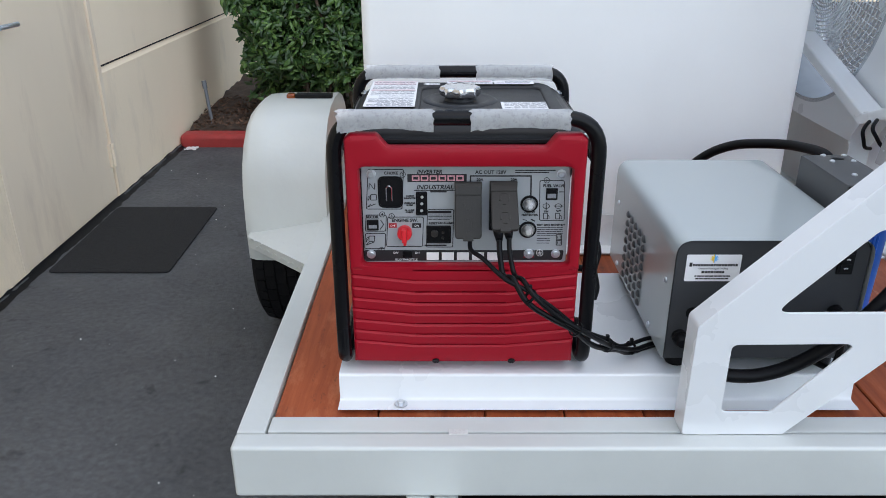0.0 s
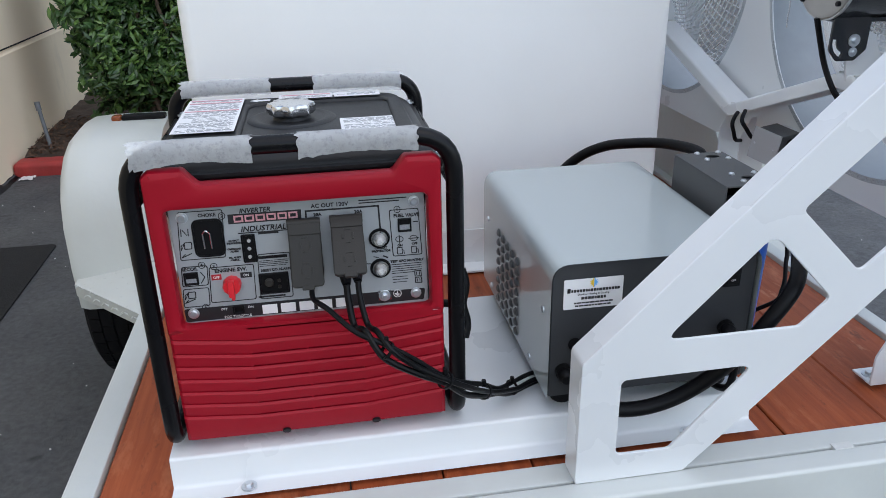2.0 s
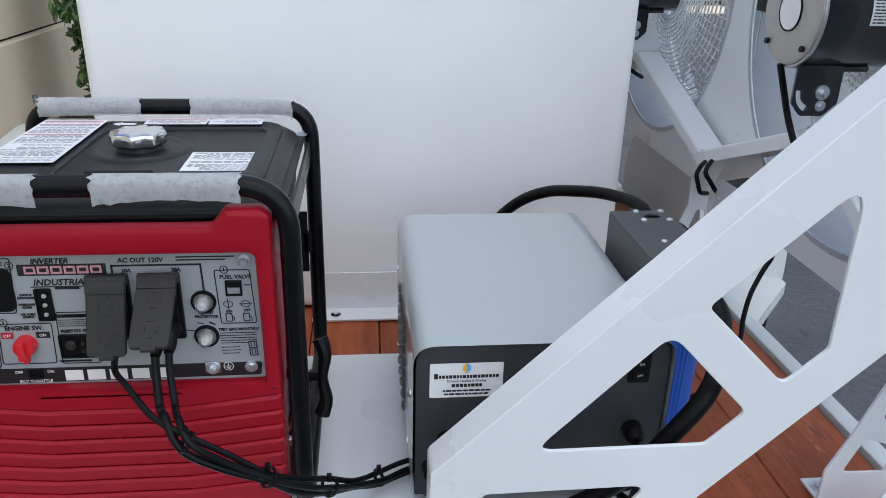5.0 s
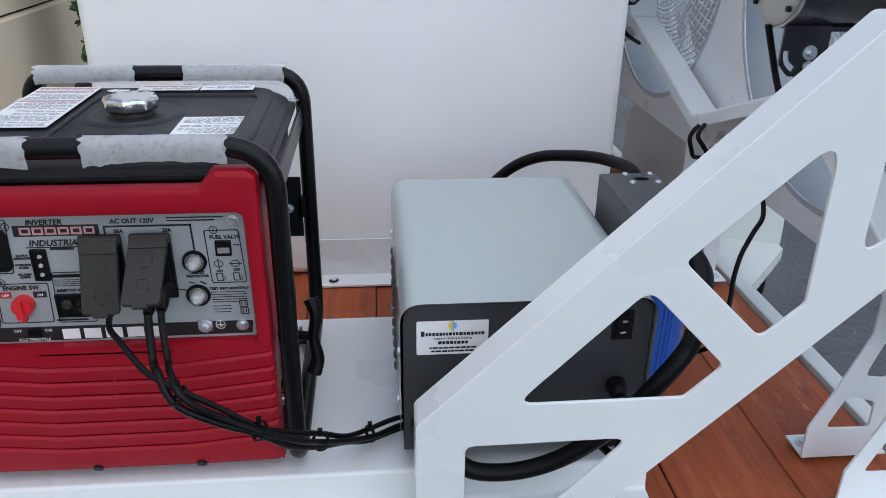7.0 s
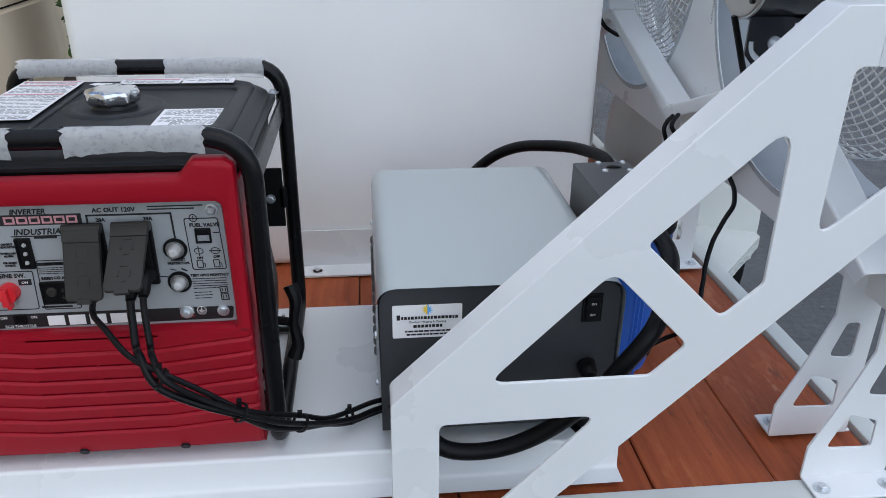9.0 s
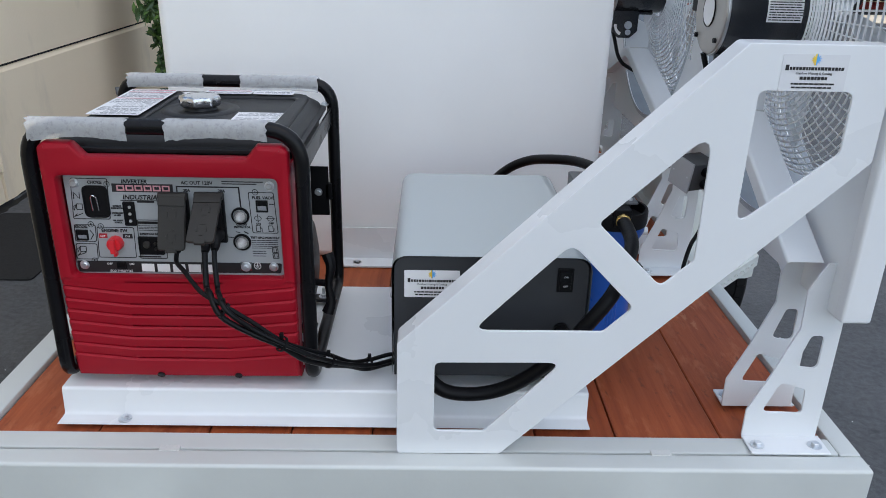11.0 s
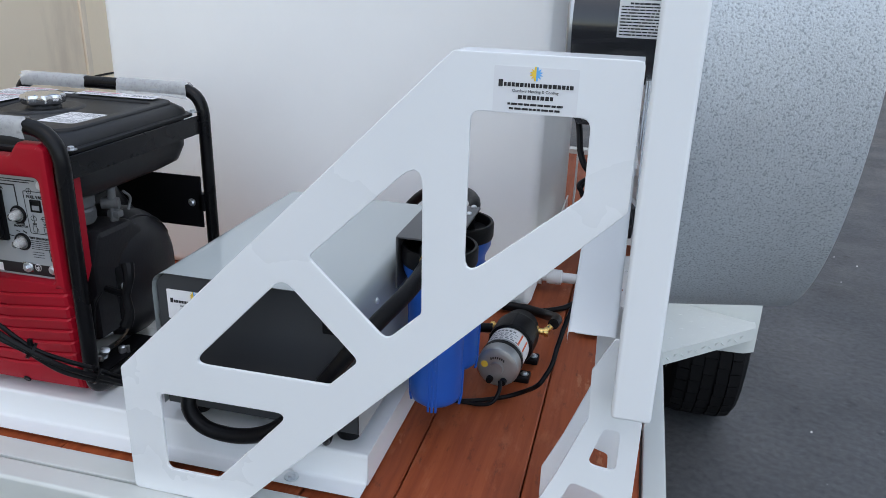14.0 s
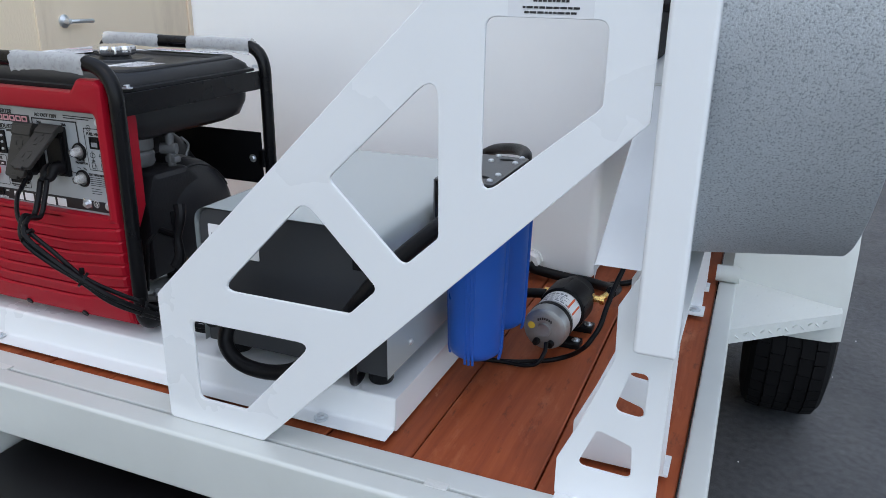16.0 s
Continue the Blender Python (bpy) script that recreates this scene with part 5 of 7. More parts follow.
flat(bm, round_poly([(-0.133, 1.172), (0.203, 1.172), (0.203, 1.476), (-0.133, 1.476)], 0.045), [sunk[::-1]], 0.010, TOP(0, 0, 0.9075), 0.005)
part("tank_ridge", bm, M_TANKTOP, ft, "", 50)
bm = bmesh.new()
lathe(bm, [(0.066, -0.001), (0.062, 0.0012), (0.056, 0.0022), (0.050, 0.0012), (0.046, 0.0004), (0.028, 0.0004), (0.026, 0.005), (0.0, 0.005)], Matrix.Translation((0.030, 1.335, 0.9096)), 48)
rod(bm, (-0.006, 1.232, 0.9086), (0.070, 1.232, 0.9086), 0.003, 8)
part("filler_neck", bm, M_TANKTOP, ft)
bm = bmesh.new()
lathe(bm, [(0.024, 0.0), (0.030, 0.002), (0.0335, 0.006), (0.0335, 0.015), (0.0315, 0.0185), (0.024, 0.0205), (0, 0.021)], Matrix.Translation((0.030, 1.335, 0.914)), 64, 8, 0.085)
part("fuel_cap", bm, M_CHROME, ft, "lobed bright metal fuel cap", 40)
for x, y in ((0.2235, 1.158), (0.2235, 1.483), (-0.151, 1.158), (-0.151, 1.483)):
    bm = bmesh.new()
    bolt(bm, (x, y, 0.889), (0, 0, 1), 0.005, 0.005)
    part("bolt", bm, M_ZINC, ft, "zinc bolt")


def decal(name, x0, x1, y0, y1, z, seed, parent, red=()):
    """A printed paper label lying flat, with rows of strokes."""
    b = bmesh.new()
    box(b, x0, x1, y0, y1, z, z + 0.0006)
    lab = part(name, b, M_LABEL, parent, "white printed label")
    rg = random.Random(seed)
    b = bmesh.new()
    y = y1 - 0.006
    while y > y0 + 0.004:
        x = x0 + 0.005 + (0.016 if rg.random() < 0.3 else 0)
        while x < x1 - 0.008:
            w = rg.uniform(0.004, 0.016)
            w = min(w, x1 - 0.004 - x)
            box(b, x, x + w, y - 0.0014, y, z + 0.0007, z + 0.0009)
            x += w + 0.0025
        y -= rg.choice((0.0042, 0.0042, 0.0042, 0.0075))
    part("print", b, M_INKGREY, lab)
    for f in red:
        b = bmesh.new()
        box(b, x0 + 0.003, x1 - 0.003, y0 + (y1 - y0) * f - 0.005, y0 + (y1 - y0) * f, z + 0.0008, z + 0.0011)
        part("red_bar", b, M_PINKINK, lab)
    return lab


decal("warning_label", -0.133, -0.047, 1.250, 1.464, 0.9156, 1, ft, (0.97, 0.88, 0.62))
decal("warning_label", 0.100, 0.189, 1.236, 1.316, 0.9086, 2, ft)
decal("warning_label", 0.008, 0.094, 1.440, 1.472, 0.9156, 3, ft, (0.8,))
decal("warning_label", 0.097, 0.172, 1.440, 1.468, 0.9156, 4, ft)
bm = bmesh.new()
flat(bm, [(-0.038, 1.452), (-0.026, 1.462), (-0.026, 1.457), (-0.006, 1.457), (-0.006, 1.447), (-0.026, 1.447), (-0.026, 1.442)], [], 0.0006, TOP(0, 0, 0.9132))
part("arrow_label", bm, M_LABEL, ft, "white arrow-shaped label")

# back plate, engine and recoil grip
bm = bmesh.new()
box(bm, -0.155, 0.226, 1.484, 1.488, 0.662, 0.765, 0.0012)
box(bm, 0.218, 0.232, 1.484, 1.500, 0.695, 0.730, 0.002)
bp = part("back_plate", bm, M_BLACK, gen)
bm = bmesh.new()
bolt(bm, (0.205, 1.484, 0.712), (0, -1, 0), 0.0045, 0.004)
part("bolt", bm, M_ZINC, bp, "small bright bolt")
bm = bmesh.new()
rounded_stack(bm, [(-0.12, 0.13, 1.19, 1.42, 0.515, 0.03), (-0.12, 0.14, 1.18, 1.44, 0.60, 0.04), (-0.12, 0.13, 1.19, 1.44, 0.70, 0.04), (-0.10, 0.10, 1.20, 1.42, 0.755, 0.03), (-0.06, 0.07, 1.23, 1.38, 0.795, 0.02)])
engine = part("engine", bm, M_ENGINE, gen, "black engine under the tank", 50)
bm = bmesh.new()
m = frame_z((0.05, 1.315, 0.625), (1, 0, 0))
lathe(bm, [(0.112, 0.0), (0.120, 0.05), (0.1205, 0.10), (0.116, 0.128), (0.104, 0.148), (0.084, 0.162), (0.05, 0.170), (0, 0.172)], m, 48)
part("recoil_housing", bm, M_ENGINE, engine, "black rounded recoil starter housing", 40)
# shroud: a moulded hood with a sloping top and a stepped front
bm = bmesh.new()
hood = round_poly([(1.185, 0.560), (1.185, 0.690), (1.205, 0.742), (1.290, 0.740), (1.325, 0.712), (1.300, 0.640), (1.255, 0.560)], [0, 0.02, 0.012, 0.02, 0.02, 0.03, 0], 5)
flat(bm, hood, [], 0.13, basis((0.146, 0, 0), (0, 1, 0), (0, 0, 1)), 0.010)
part("shroud", bm, M_ENGINE, engine, "black moulded engine hood", 35)
bm = bmesh.new()
flat(bm, round_poly([(1.196, 0.640), (1.200, 0.712), (1.296, 0.706), (1.292, 0.690), (1.240, 0.688), (1.228, 0.640)], 0.006), [], 0.012, basis((0.203, 0, 0), (0, 1, 0), (0, 0, 1)), 0.003)
part("shroud_rib", bm, M_BLACK, engine, "", 35)
for xr in (0.165, 0.190):
    rr = 0.1165 if xr < 0.18 else 0.1075
    bm = bmesh.new()
    sweep(bm, [(xr + 0.004, 1.315 + math.cos(a) * rr, 0.625 + math.sin(a) * rr) for a in [radians(28 + 8 * k) for k in range(14)]], 0.0022, 6)
    part("hood_ridge", bm, M_ENGINE, engine)
bm = bmesh.new()
sweep(bm, corners([(0.20, 1.172, 0.545), (0.212, 1.172, 0.632), (0.205, 1.215, 0.650), (0.20, 1.255, 0.655)], 0.012), 0.0032, 8)
box(bm, 0.196, 0.214, 1.232, 1.258, 0.556, 0.672, 0.005)
sweep(bm, smooth_path([(0.19, 1.205, 0.655), (0.205, 1.222, 0.662), (0.205, 1.236, 0.645)]), 0.005, 8)
part("choke_linkage", bm, M_BLACK, engine)
bm = bmesh.new()
bolt(bm, (0.214, 1.246, 0.634), (1, 0, 0), 0.004, 0.004)
part("bolt", bm, M_ZINC, engine, "small bright bolt")
# intake and valve wear the casting colour darkened as if in shadow
bm = bmesh.new()
lathe(bm, [(0.026, 0), (0.030, 0.006), (0.030, 0.022), (0.027, 0.026), (0.030, 0.030), (0.030, 0.052), (0, 0.052)], Matrix.Translation((0.158, 1.226, 0.748)), 28)
part("air_cleaner", bm, M_CASTSHADE, engine, "cast air intake, its metal darkened for the shade under the tank")
bm = bmesh.new()
rod(bm, (0.195, 1.268, 0.742), (0.195, 1.268, 0.80), 0.007, 12)
rod(bm, (0.205, 1.272, 0.772), (0.18, 1.262, 0.772), 0.010, 12)
box(bm, 0.185, 0.208, 1.262, 1.278, 0.748, 0.760, 0.003)
sweep(bm, smooth_path([(0.205, 1.285, 0.79), (0.208, 1.298, 0.775), (0.206, 1.292, 0.755)]), 0.0022, 8)
part("fuel_valve", bm, M_CASTSHADE, engine, "cast fuel valve, its silver darkened for the shade under the tank")
bm = bmesh.new()
rounded_stack(bm, [(-0.10, 0.18, 1.19, 1.30, 0.508, 0.02), (-0.10, 0.19, 1.18, 1.32, 0.53, 0.02), (-0.10, 0.17, 1.19, 1.31, 0.56, 0.02)])
part("crankcase", bm, M_CAST, engine, "grey cast crankcase", 50)
bm = bmesh.new()
g = Vector((0.258, 1.194, 0.645))
sweep(bm, smooth_path([g + Vector(q) for q in ((0, 0.012, 0.050), (0.006, 0.004, 0.030), (0.002, -0.002, 0.0), (0.006, -0.006, -0.030), (0.0, -0.010, -0.050))], 5), lambda t: 0.0065 + 0.004 * abs(2 * t - 1), 10)
sweep(bm, [g, g + Vector((-0.045, 0.012, 0.0))], 0.006, 10)
part("recoil_grip", bm, M_BLACK, gen, "black recoil starter grip")
bm = bmesh.new()
box(bm, 0.105, 0.222, 1.165, 1.300, 0.5085, 0.5135, 0.0015)
part("engine_tray", bm, M_BLACK, engine)
bm = bmesh.new()
lathe(bm, [(0, 0), (0.008, 0), (0.008, 0.006), (0.005, 0.007), (0.005, 0.016), (0.0075, 0.017), (0.0075, 0.023), (0, 0.024)], frame_z((0.186, 1.205, 0.5135), (0.5, -0.2, 0.8)), 12)
lathe(bm, [(0, 0), (0.0065, 0), (0.0065, 0.010), (0.004, 0.012), (0, 0.012)], frame_z((0.206, 1.232, 0.5135), (0, 0, 1)), 10)
part("drain_fitting", bm, M_ZINC, engine, "bright drain fittings")
bm = bmesh.new()
sweep(bm, smooth_path([(0.200, 1.222, 0.530), (0.212, 1.235, 0.546), (0.216, 1.255, 0.570), (0.206, 1.268, 0.592)]), 0.0022, 8)
part("wire", bm, M_BARK, engine, "thin brown wire")
bm = bmesh.new()
rod(bm, (0.150, 1.160, 0.540), (0.205, 1.215, 0.560), 0.004, 8)
rod(bm, (0.13, 1.16, 0.525), (0.20, 1.19, 0.522), 0.006, 8)
part("earth_wire", bm, M_CAST, engine)


# packing foam on the tube tops
def foam(x0, x1, y, seed, sag):
    b = bmesh.new()
    rg = random.Random(seed)
    n, m_ = 26, 15
    rows = []
    for i in range(n):
        t = i / (n - 1)
        x = x0 + (x1 - x0) * t
        row = []
        for j in range(m_):
            s = j / (m_ - 1)
            a = radians(-50 + 260 * s)
            r = 0.0131 + 0.0006 * noise.noise(Vector((x * 60, s * 6, seed)))
            px = x + (0.006 * noise.noise(Vector((s * 13, t * 3, seed + 3))) if i in (0, n - 1) else 0)
            q = Vector((px, y - math.cos(a) * r, GT + math.sin(a) * r))
            hang = (1 - s / 0.16) if s < 0.16 else 0
            if hang > 0:
                ends = abs(2 * t - 1) ** 1.5
                q.z -= hang * sag * (0.45 + ends * (0.75 if t > 0.5 else 1.1)) * (1 + 0.35 * noise.noise(Vector((x * 110, 1, seed))))
                q.y -= hang * (0.003 + 0.002 * noise.noise(Vector((x * 70, 5, seed))))
            elif s > 0.9:
                q.z -= (s - 0.9) * 0.04 * (1 + noise.noise(Vector((x * 80, 9, seed))))
            row.append(b.verts.new(q))
        rows.append(row)
    for p, q in zip(rows, rows[1:]):
        for k in range(m_ - 1):
            b.faces.new((p[k], p[k + 1], q[k + 1], q[k]))
    bmesh.ops.solidify(b, geom=b.faces[:], thickness=0.0015)
    ob = solid("foam_wrap", b, M_FOAM, "white packing foam wrapped round the black tube", "foam wrap", "foam wraps", at=((x0 + x1) / 2, y, GT), angle=60)
    return ob


foam(-0.158, -0.014, GF, 1, 0.008)
foam(0.041, 0.190, GF, 2, 0.005)
foam(-0.150, -0.006, GB, 3, 0.002)
foam(0.064, 0.212, GB, 4, 0.006)


# ---- gusset bracket beside the fans ----
def gusset(dy, marked):
    ob = thing("gusset_bracket", (0.70, 1.03 + dy, ZT), "white laser-cut steel gusset with cut-outs, bracing the fan panel", "bracket", "gusset brackets")
    y = 1.004 + dy
    tilt = 1 if marked else -1
    out = [(0.383, 0.441), (0.545, 0.441), (1.026, 0.926), (1.026, 1.080), (0.834, 1.080), (0.384, 0.637)]
    holes = [
        round_poly([(0.4405, 0.606), (0.632, 0.608), (0.519, 0.484), (0.4405, 0.484)], 0.010),
        round_poly([(0.495, 0.661), (0.688, 0.662), (0.728, 0.702), (0.631, 0.801)], [0.010, 0.010, 0.010, 0.018]),
        round_poly([(0.665, 0.832), (0.763, 0.737), (0.806, 0.778), (0.804, 0.965)], [0.008, 0.012, 0.010, 0.016]),
        round_poly([(0.855, 0.832), (0.979, 0.938), (0.979, 1.020), (0.855, 1.020)], 0.012),
    ]
    b = bmesh.new()
    flat(b, round_poly(out, 0.008), holes, 0.005, FRONT(0, y + 0.0025 * tilt, 0), 0.0012)
    part("plate", b, M_WHITE, ob, "", 12)
    b = bmesh.new()
    d = 0.046 * tilt
    line = corners([(0.3855, y, 0.441), (0.3855, y, 0.6365), (0.835, y, 1.0775), (1.025, y, 1.0775)], 0.012, 5)
    # the folded return: the plate's outer edges turn back through a small bend
    rows = []
    n = len(line)
    for i, p in enumerate(line):
        t = (line[min(i + 1, n - 1)] - line[max(i - 1, 0)]).normalized()
        nr = Vector((-t.z, 0, t.x))
        if nr.z < 0 and abs(nr.x) < 0.9:
            nr = -nr
        if nr.x > 0 and nr.z <= 0.1:
            nr = -nr
        row = []
        for off, dep in ((-0.004, 0.0), (0.0, 0.0004), (0.0025, 0.0018), (0.0035, 0.0045), (0.0035, d / tilt), (0.0, d / tilt), (-0.002, 0.005)):
            row.append(b.verts.new(p + nr * (off - 0.002) + Vector((0, dep * tilt, 0))))
        rows.append(row)
    for p, q in zip(rows, rows[1:]):
        for k in range(7):
            b.faces.new((p[k], p[(k + 1) % 7], q[(k + 1) % 7], q[k]))
    b.faces.new(rows[0])
    b.faces.new(rows[-1])
    part("flange", b, M_WHITE, ob, "", 40)
    return ob


gus = gusset(0.0, True)
gusset(2.33, False)


def sticker(parent, x0, x1, z0, z1, y, material):
    """A company label: half sun, half star, a bold line, small print; all names and numbers as plain bars."""
    b = bmesh.new()
    flat(b, rect(x0, x1, z0, z1, 0.002), [], 0.0006, FRONT(0, y - 0.0003, 0))
    lab = part("sticker", b, material, parent, "printed company sticker", 20)
    w, h = x1 - x0, z1 - z0
    P = lambda u, v: (x0 + w * u, z0 + h * v)
    b = bmesh.new()
    rg = random.Random(3)

    def row(u0, u1, v, t, gaps):
        u = u0
        while u < u1 - 0.01:
            d = rg.uniform(*gaps)
            a, c = P(u, v - t / 2), P(min(u + d, u1), v + t / 2)
            box(b, a[0], c[0], y - 0.0012, y - 0.0007, a[1], c[1])
            u += d + 0.012
    a, c = P(0.06, 0.56), P(0.11, 0.71)
    box(b, a[0], c[0], y - 0.0012, y - 0.0007, a[1], c[1])
    row(0.125, 0.95, 0.615, 0.085, (0.025, 0.05))
    row(0.30, 0.72, 0.355, 0.085, (0.03, 0.05))
    row(0.18, 0.84, 0.20, 0.045, (0.03, 0.08))
    row(0.20, 0.82, 0.10, 0.045, (0.03, 0.08))
    text(b, "Outdoor Heating & Cooling", h * 0.088, FRONT(*[(x0 + x1) / 2, y - 0.0010, z0 + h * 0.485]))
    part("dark_print", b, M_INK, lab, "", 20)
    cx, cz = P(0.5, 0.86)
    for s, mt, nm in ((-1, M_YELLOW, "sun_mark"), (1, M_SKYINK, "star_mark")):
        b = bmesh.new()
        ring = []
        n = 12
        for k in range(n + 1):
            a = math.pi / 2 + s * math.pi * k / n
            r = h * (0.155 if k % 2 else 0.085)
            ring.append((cx + s * abs(math.cos(a)) * r, cz + math.sin(a) * r))
        pts = [(cx, cz + h * 0.15)] + ring[1:-1] + [(cx, cz - h * 0.15)]
        vs = [b.verts.new((px, y - 0.0011, pz)) for px, pz in pts]
        b.faces.new(vs)
        part(nm, b, mt, lab, "", 20)


sticker(gus, 0.878, 0.964, 1.0205, 1.0675, 1.004, M_CLEARLABEL)

# ---- grey pump cabinet ----
BX0, BX1, BY0, BY1, BZ0, BZ1 = 0.371, 0.688, 1.112, 1.548, 0.516, 0.735
cab = thing("pump_cabinet", (0.53, 1.32, PZ), "grey sheet-metal pump cabinet with a charcoal front on rubber feet", "pump cabinet")
shell2 = corners([(BX0, 0, BZ0), (BX0, 0, BZ1), (BX1, 0, BZ1), (BX1, 0, BZ0)], 0.028, 8)
bm = bmesh.new()
rows = [[bm.verts.new((p.x, y, p.z)) for p in shell2] for y in (BY0 - 0.004, BY0, BY1)]
for p, q in zip(rows, rows[1:]):
    for k in range(len(shell2) - 1):
        bm.faces.new((p[k], p[k + 1], q[k + 1], q[k]))
bmesh.ops.solidify(bm, geom=bm.faces[:], thickness=0.003)
part("cover", bm, M_CABINET, cab, "grey satin wrap-over cover", 40)
bm = bmesh.new()
inner = corners([(BX0 + 0.0035, 0, BZ0), (BX0 + 0.0035, 0, BZ1 - 0.0035), (BX1 - 0.0035, 0, BZ1 - 0.0035), (BX1 - 0.0035, 0, BZ0)], 0.026, 8)
flat(bm, [(p.x, p.z) for p in inner], [], 0.006, FRONT(0, BY0 + 0.005, 0), 0.001)
front = part("front_panel", bm, M_CHARCOAL, cab, "charcoal front panel", 20)
bm = bmesh.new()
flat(bm, [(p.x, p.z) for p in inner], [], 0.004, FRONT(0, BY1 - 0.006, 0), 0.0008)
box(bm, BX0 + 0.004, BX1 - 0.004, BY0 + 0.006, BY1 - 0.006, BZ0 - 0.001, BZ0 + 0.003)
part("back_panel", bm, M_CHARCOAL, cab, "", 20)
for x in (BX0 + 0.035, BX1 - 0.030):
    for y in (BY0 + 0.035, BY1 - 0.04):
        bm = bmesh.new()
        lathe(bm, [(0, 0), (0.017, 0), (0.019, 0.004), (0.019, 0.024), (0, 0.0245)], Matrix.Translation((x, y, PZ + 0.001)), 20)
        part("foot", bm, M_RUBBER, cab, "black rubber foot")
for y, z in ((1.141, 0.651), (1.205, 0.532), (1.505, 0.655), (1.475, 0.530)):
    bm = bmesh.new()
    lathe(bm, [(0, 0), (0.0052, 0), (0.005, 0.0022), (0.003, 0.0036), (0, 0.0038)], frame_z((BX0 - 0.0002, y, z), (-1, 0, 0)), 14)
    part("screw", bm, M_ZINC, cab, "bright screw head")
for y, z in ((1.185, 0.542), (1.455, 0.545), (1.185, 0.70)):
    bm = bmesh.new()
    lathe(bm, [(0, 0), (0.0052, 0), (0.005, 0.0022), (0.003, 0.0036), (0, 0.0038)], frame_z((BX1 + 0.0002, y, z), (1, 0, 0)), 14)
    part("screw", bm, M_ZINC, cab, "bright screw head")
# teardrop air vents pressed outwards in staggered rows
vent = bmesh.new()
rim = [(0.0, 0.0080), (0.0046, 0.0048), (0.0098, 0.0012), (0.0120, -0.0016), (0.0112, -0.0040), (0.0068, -0.0056), (0.0, -0.0062)]
rim = rim + [(-a, b) for a, b in rim[-2:0:-1]]
rings = []
for k, d in ((1.0, 0.0), (0.86, 0.0022), (0.55, 0.0040)):
    rings.append([vent.verts.new((-d, a * k, -0.0016 + (b + 0.0016) * k)) for a, b in rim])
tip = vent.verts.new((-0.0044, 0, -0.0022))
for p, q in zip(rings, rings[1:]):
    for k in range(len(rim)):
        vent.faces.new((p[k], p[(k + 1) % len(rim)], q[(k + 1) % len(rim)], q[k]))
for k in range(len(rim)):
    vent.faces.new((rings[-1][k], rings[-1][(k + 1) % len(rim)], tip))
vent_me = mesh_from("air_vent", vent, M_VENT, Vector((0, 0, 0)), 80)
for k in range(8):
    for i in range(5):
        ob = new("air_vent", vent_me)
        ob.parent = cab
        ob.location = Vector((BX0 - 0.0006, 1.422 - 0.032 * i, 0.660 - k * 0.0185)) * U - cab.location
sticker(cab, 0.391, 0.479, 0.6615, 0.7085, BY0 + 0.0015, M_LABEL)
bm = bmesh.new()
box(bm, 0.634, 0.660, BY0 - 0.001, BY0 + 0.004, 0.674, 0.715, 0.0012)
sw = part("switch", bm, M_BLACK, front, "black rocker switch")
bm = bmesh.new()
box(bm, 0.638, 0.656, BY0 - 0.005, BY0 + 0.001, 0.694, 0.711, 0.0012)
box(bm, 0.638, 0.656, BY0 - 0.003, BY0 + 0.001, 0.678, 0.693, 0.0012)
part("rocker", bm, M_BLACK, sw)
bm = bmesh.new()
text(bm, "ON", 0.0042, FRONT(0.647, BY0 - 0.0053, 0.7025))
text(bm, "OFF", 0.0042, FRONT(0.647, BY0 - 0.0033, 0.6855))
part("print", bm, M_WHITEINK, sw, "", 20)
for x, z in ((0.647, 0.606), (0.396, 0.560)):
    bm = bmesh.new()
    lathe(bm, [(0, 0), (0.013, 0), (0.013, 0.006), (0.0105, 0.007), (0.0115, 0.010), (0.0115, 0.018), (0.008, 0.024), (0, 0.024)], frame_z((x, BY0 + 0.003, z), (0, -1, -0.15)), 18)
    part("cable_gland", bm, M_BLACK, front, "black cable gland")
for x, z in ((0.412, 0.603), (0.70, 0)):
    if z:
        bm = bmesh.new()
        lathe(bm, [(0.0, 0), (0.0105, 0), (0.0105, 0.0012), (0.009, 0.0018), (0.0, 0.0018)], frame_z((x, BY0 + 0.0021, z), (0, -1, 0)), 20)
        part("hole_plug", bm, M_BLACK, front)

# ---- filter housings on their bracket ----
filt = thing("water_filter", (0.745, 1.32, ZD), "pair of blue water filter housings hung from a dark grey bracket", "water filter")
FZ = 0.780
FYS = (1.284, 1.407)
bm = bmesh.new()
fout = round_poly([(0.690, 1.246), (0.781, 1.246), (0.781, 1.432), (0.690, 1.432)], 0.006)
fh = []
for y in FYS:
    fh.append([(0.750 + 0.0125 * math.cos(a), y + 0.009 * math.sin(a)) for a in [k * math.pi / 10 for k in range(20)]])
flat(bm, fout, fh, 0.003, TOP(0, 0, FZ - 0.0015), 0.0006)
box(bm, 0.690, 0.693, 1.246, 1.432, 0.695, FZ - 0.001, 0.0006)
brk = part("bracket", bm, M_GREYBRK, filt, "dark grey folded steel bracket", 20)
for y in FYS:
    for dx, dy in ((-0.020, -0.019), (0.020, -0.019), (-0.020, 0.019), (0.020, 0.019)):
        bm = bmesh.new()
        lathe(bm, [(0, 0), (0.0050, 0), (0.0048, 0.002), (0.003, 0.0034), (0, 0.0036)], Matrix.Translation((0.750 + dx, y + dy, FZ)), 12)
        part("screw", bm, M_ZINC, brk, "bright screw head")
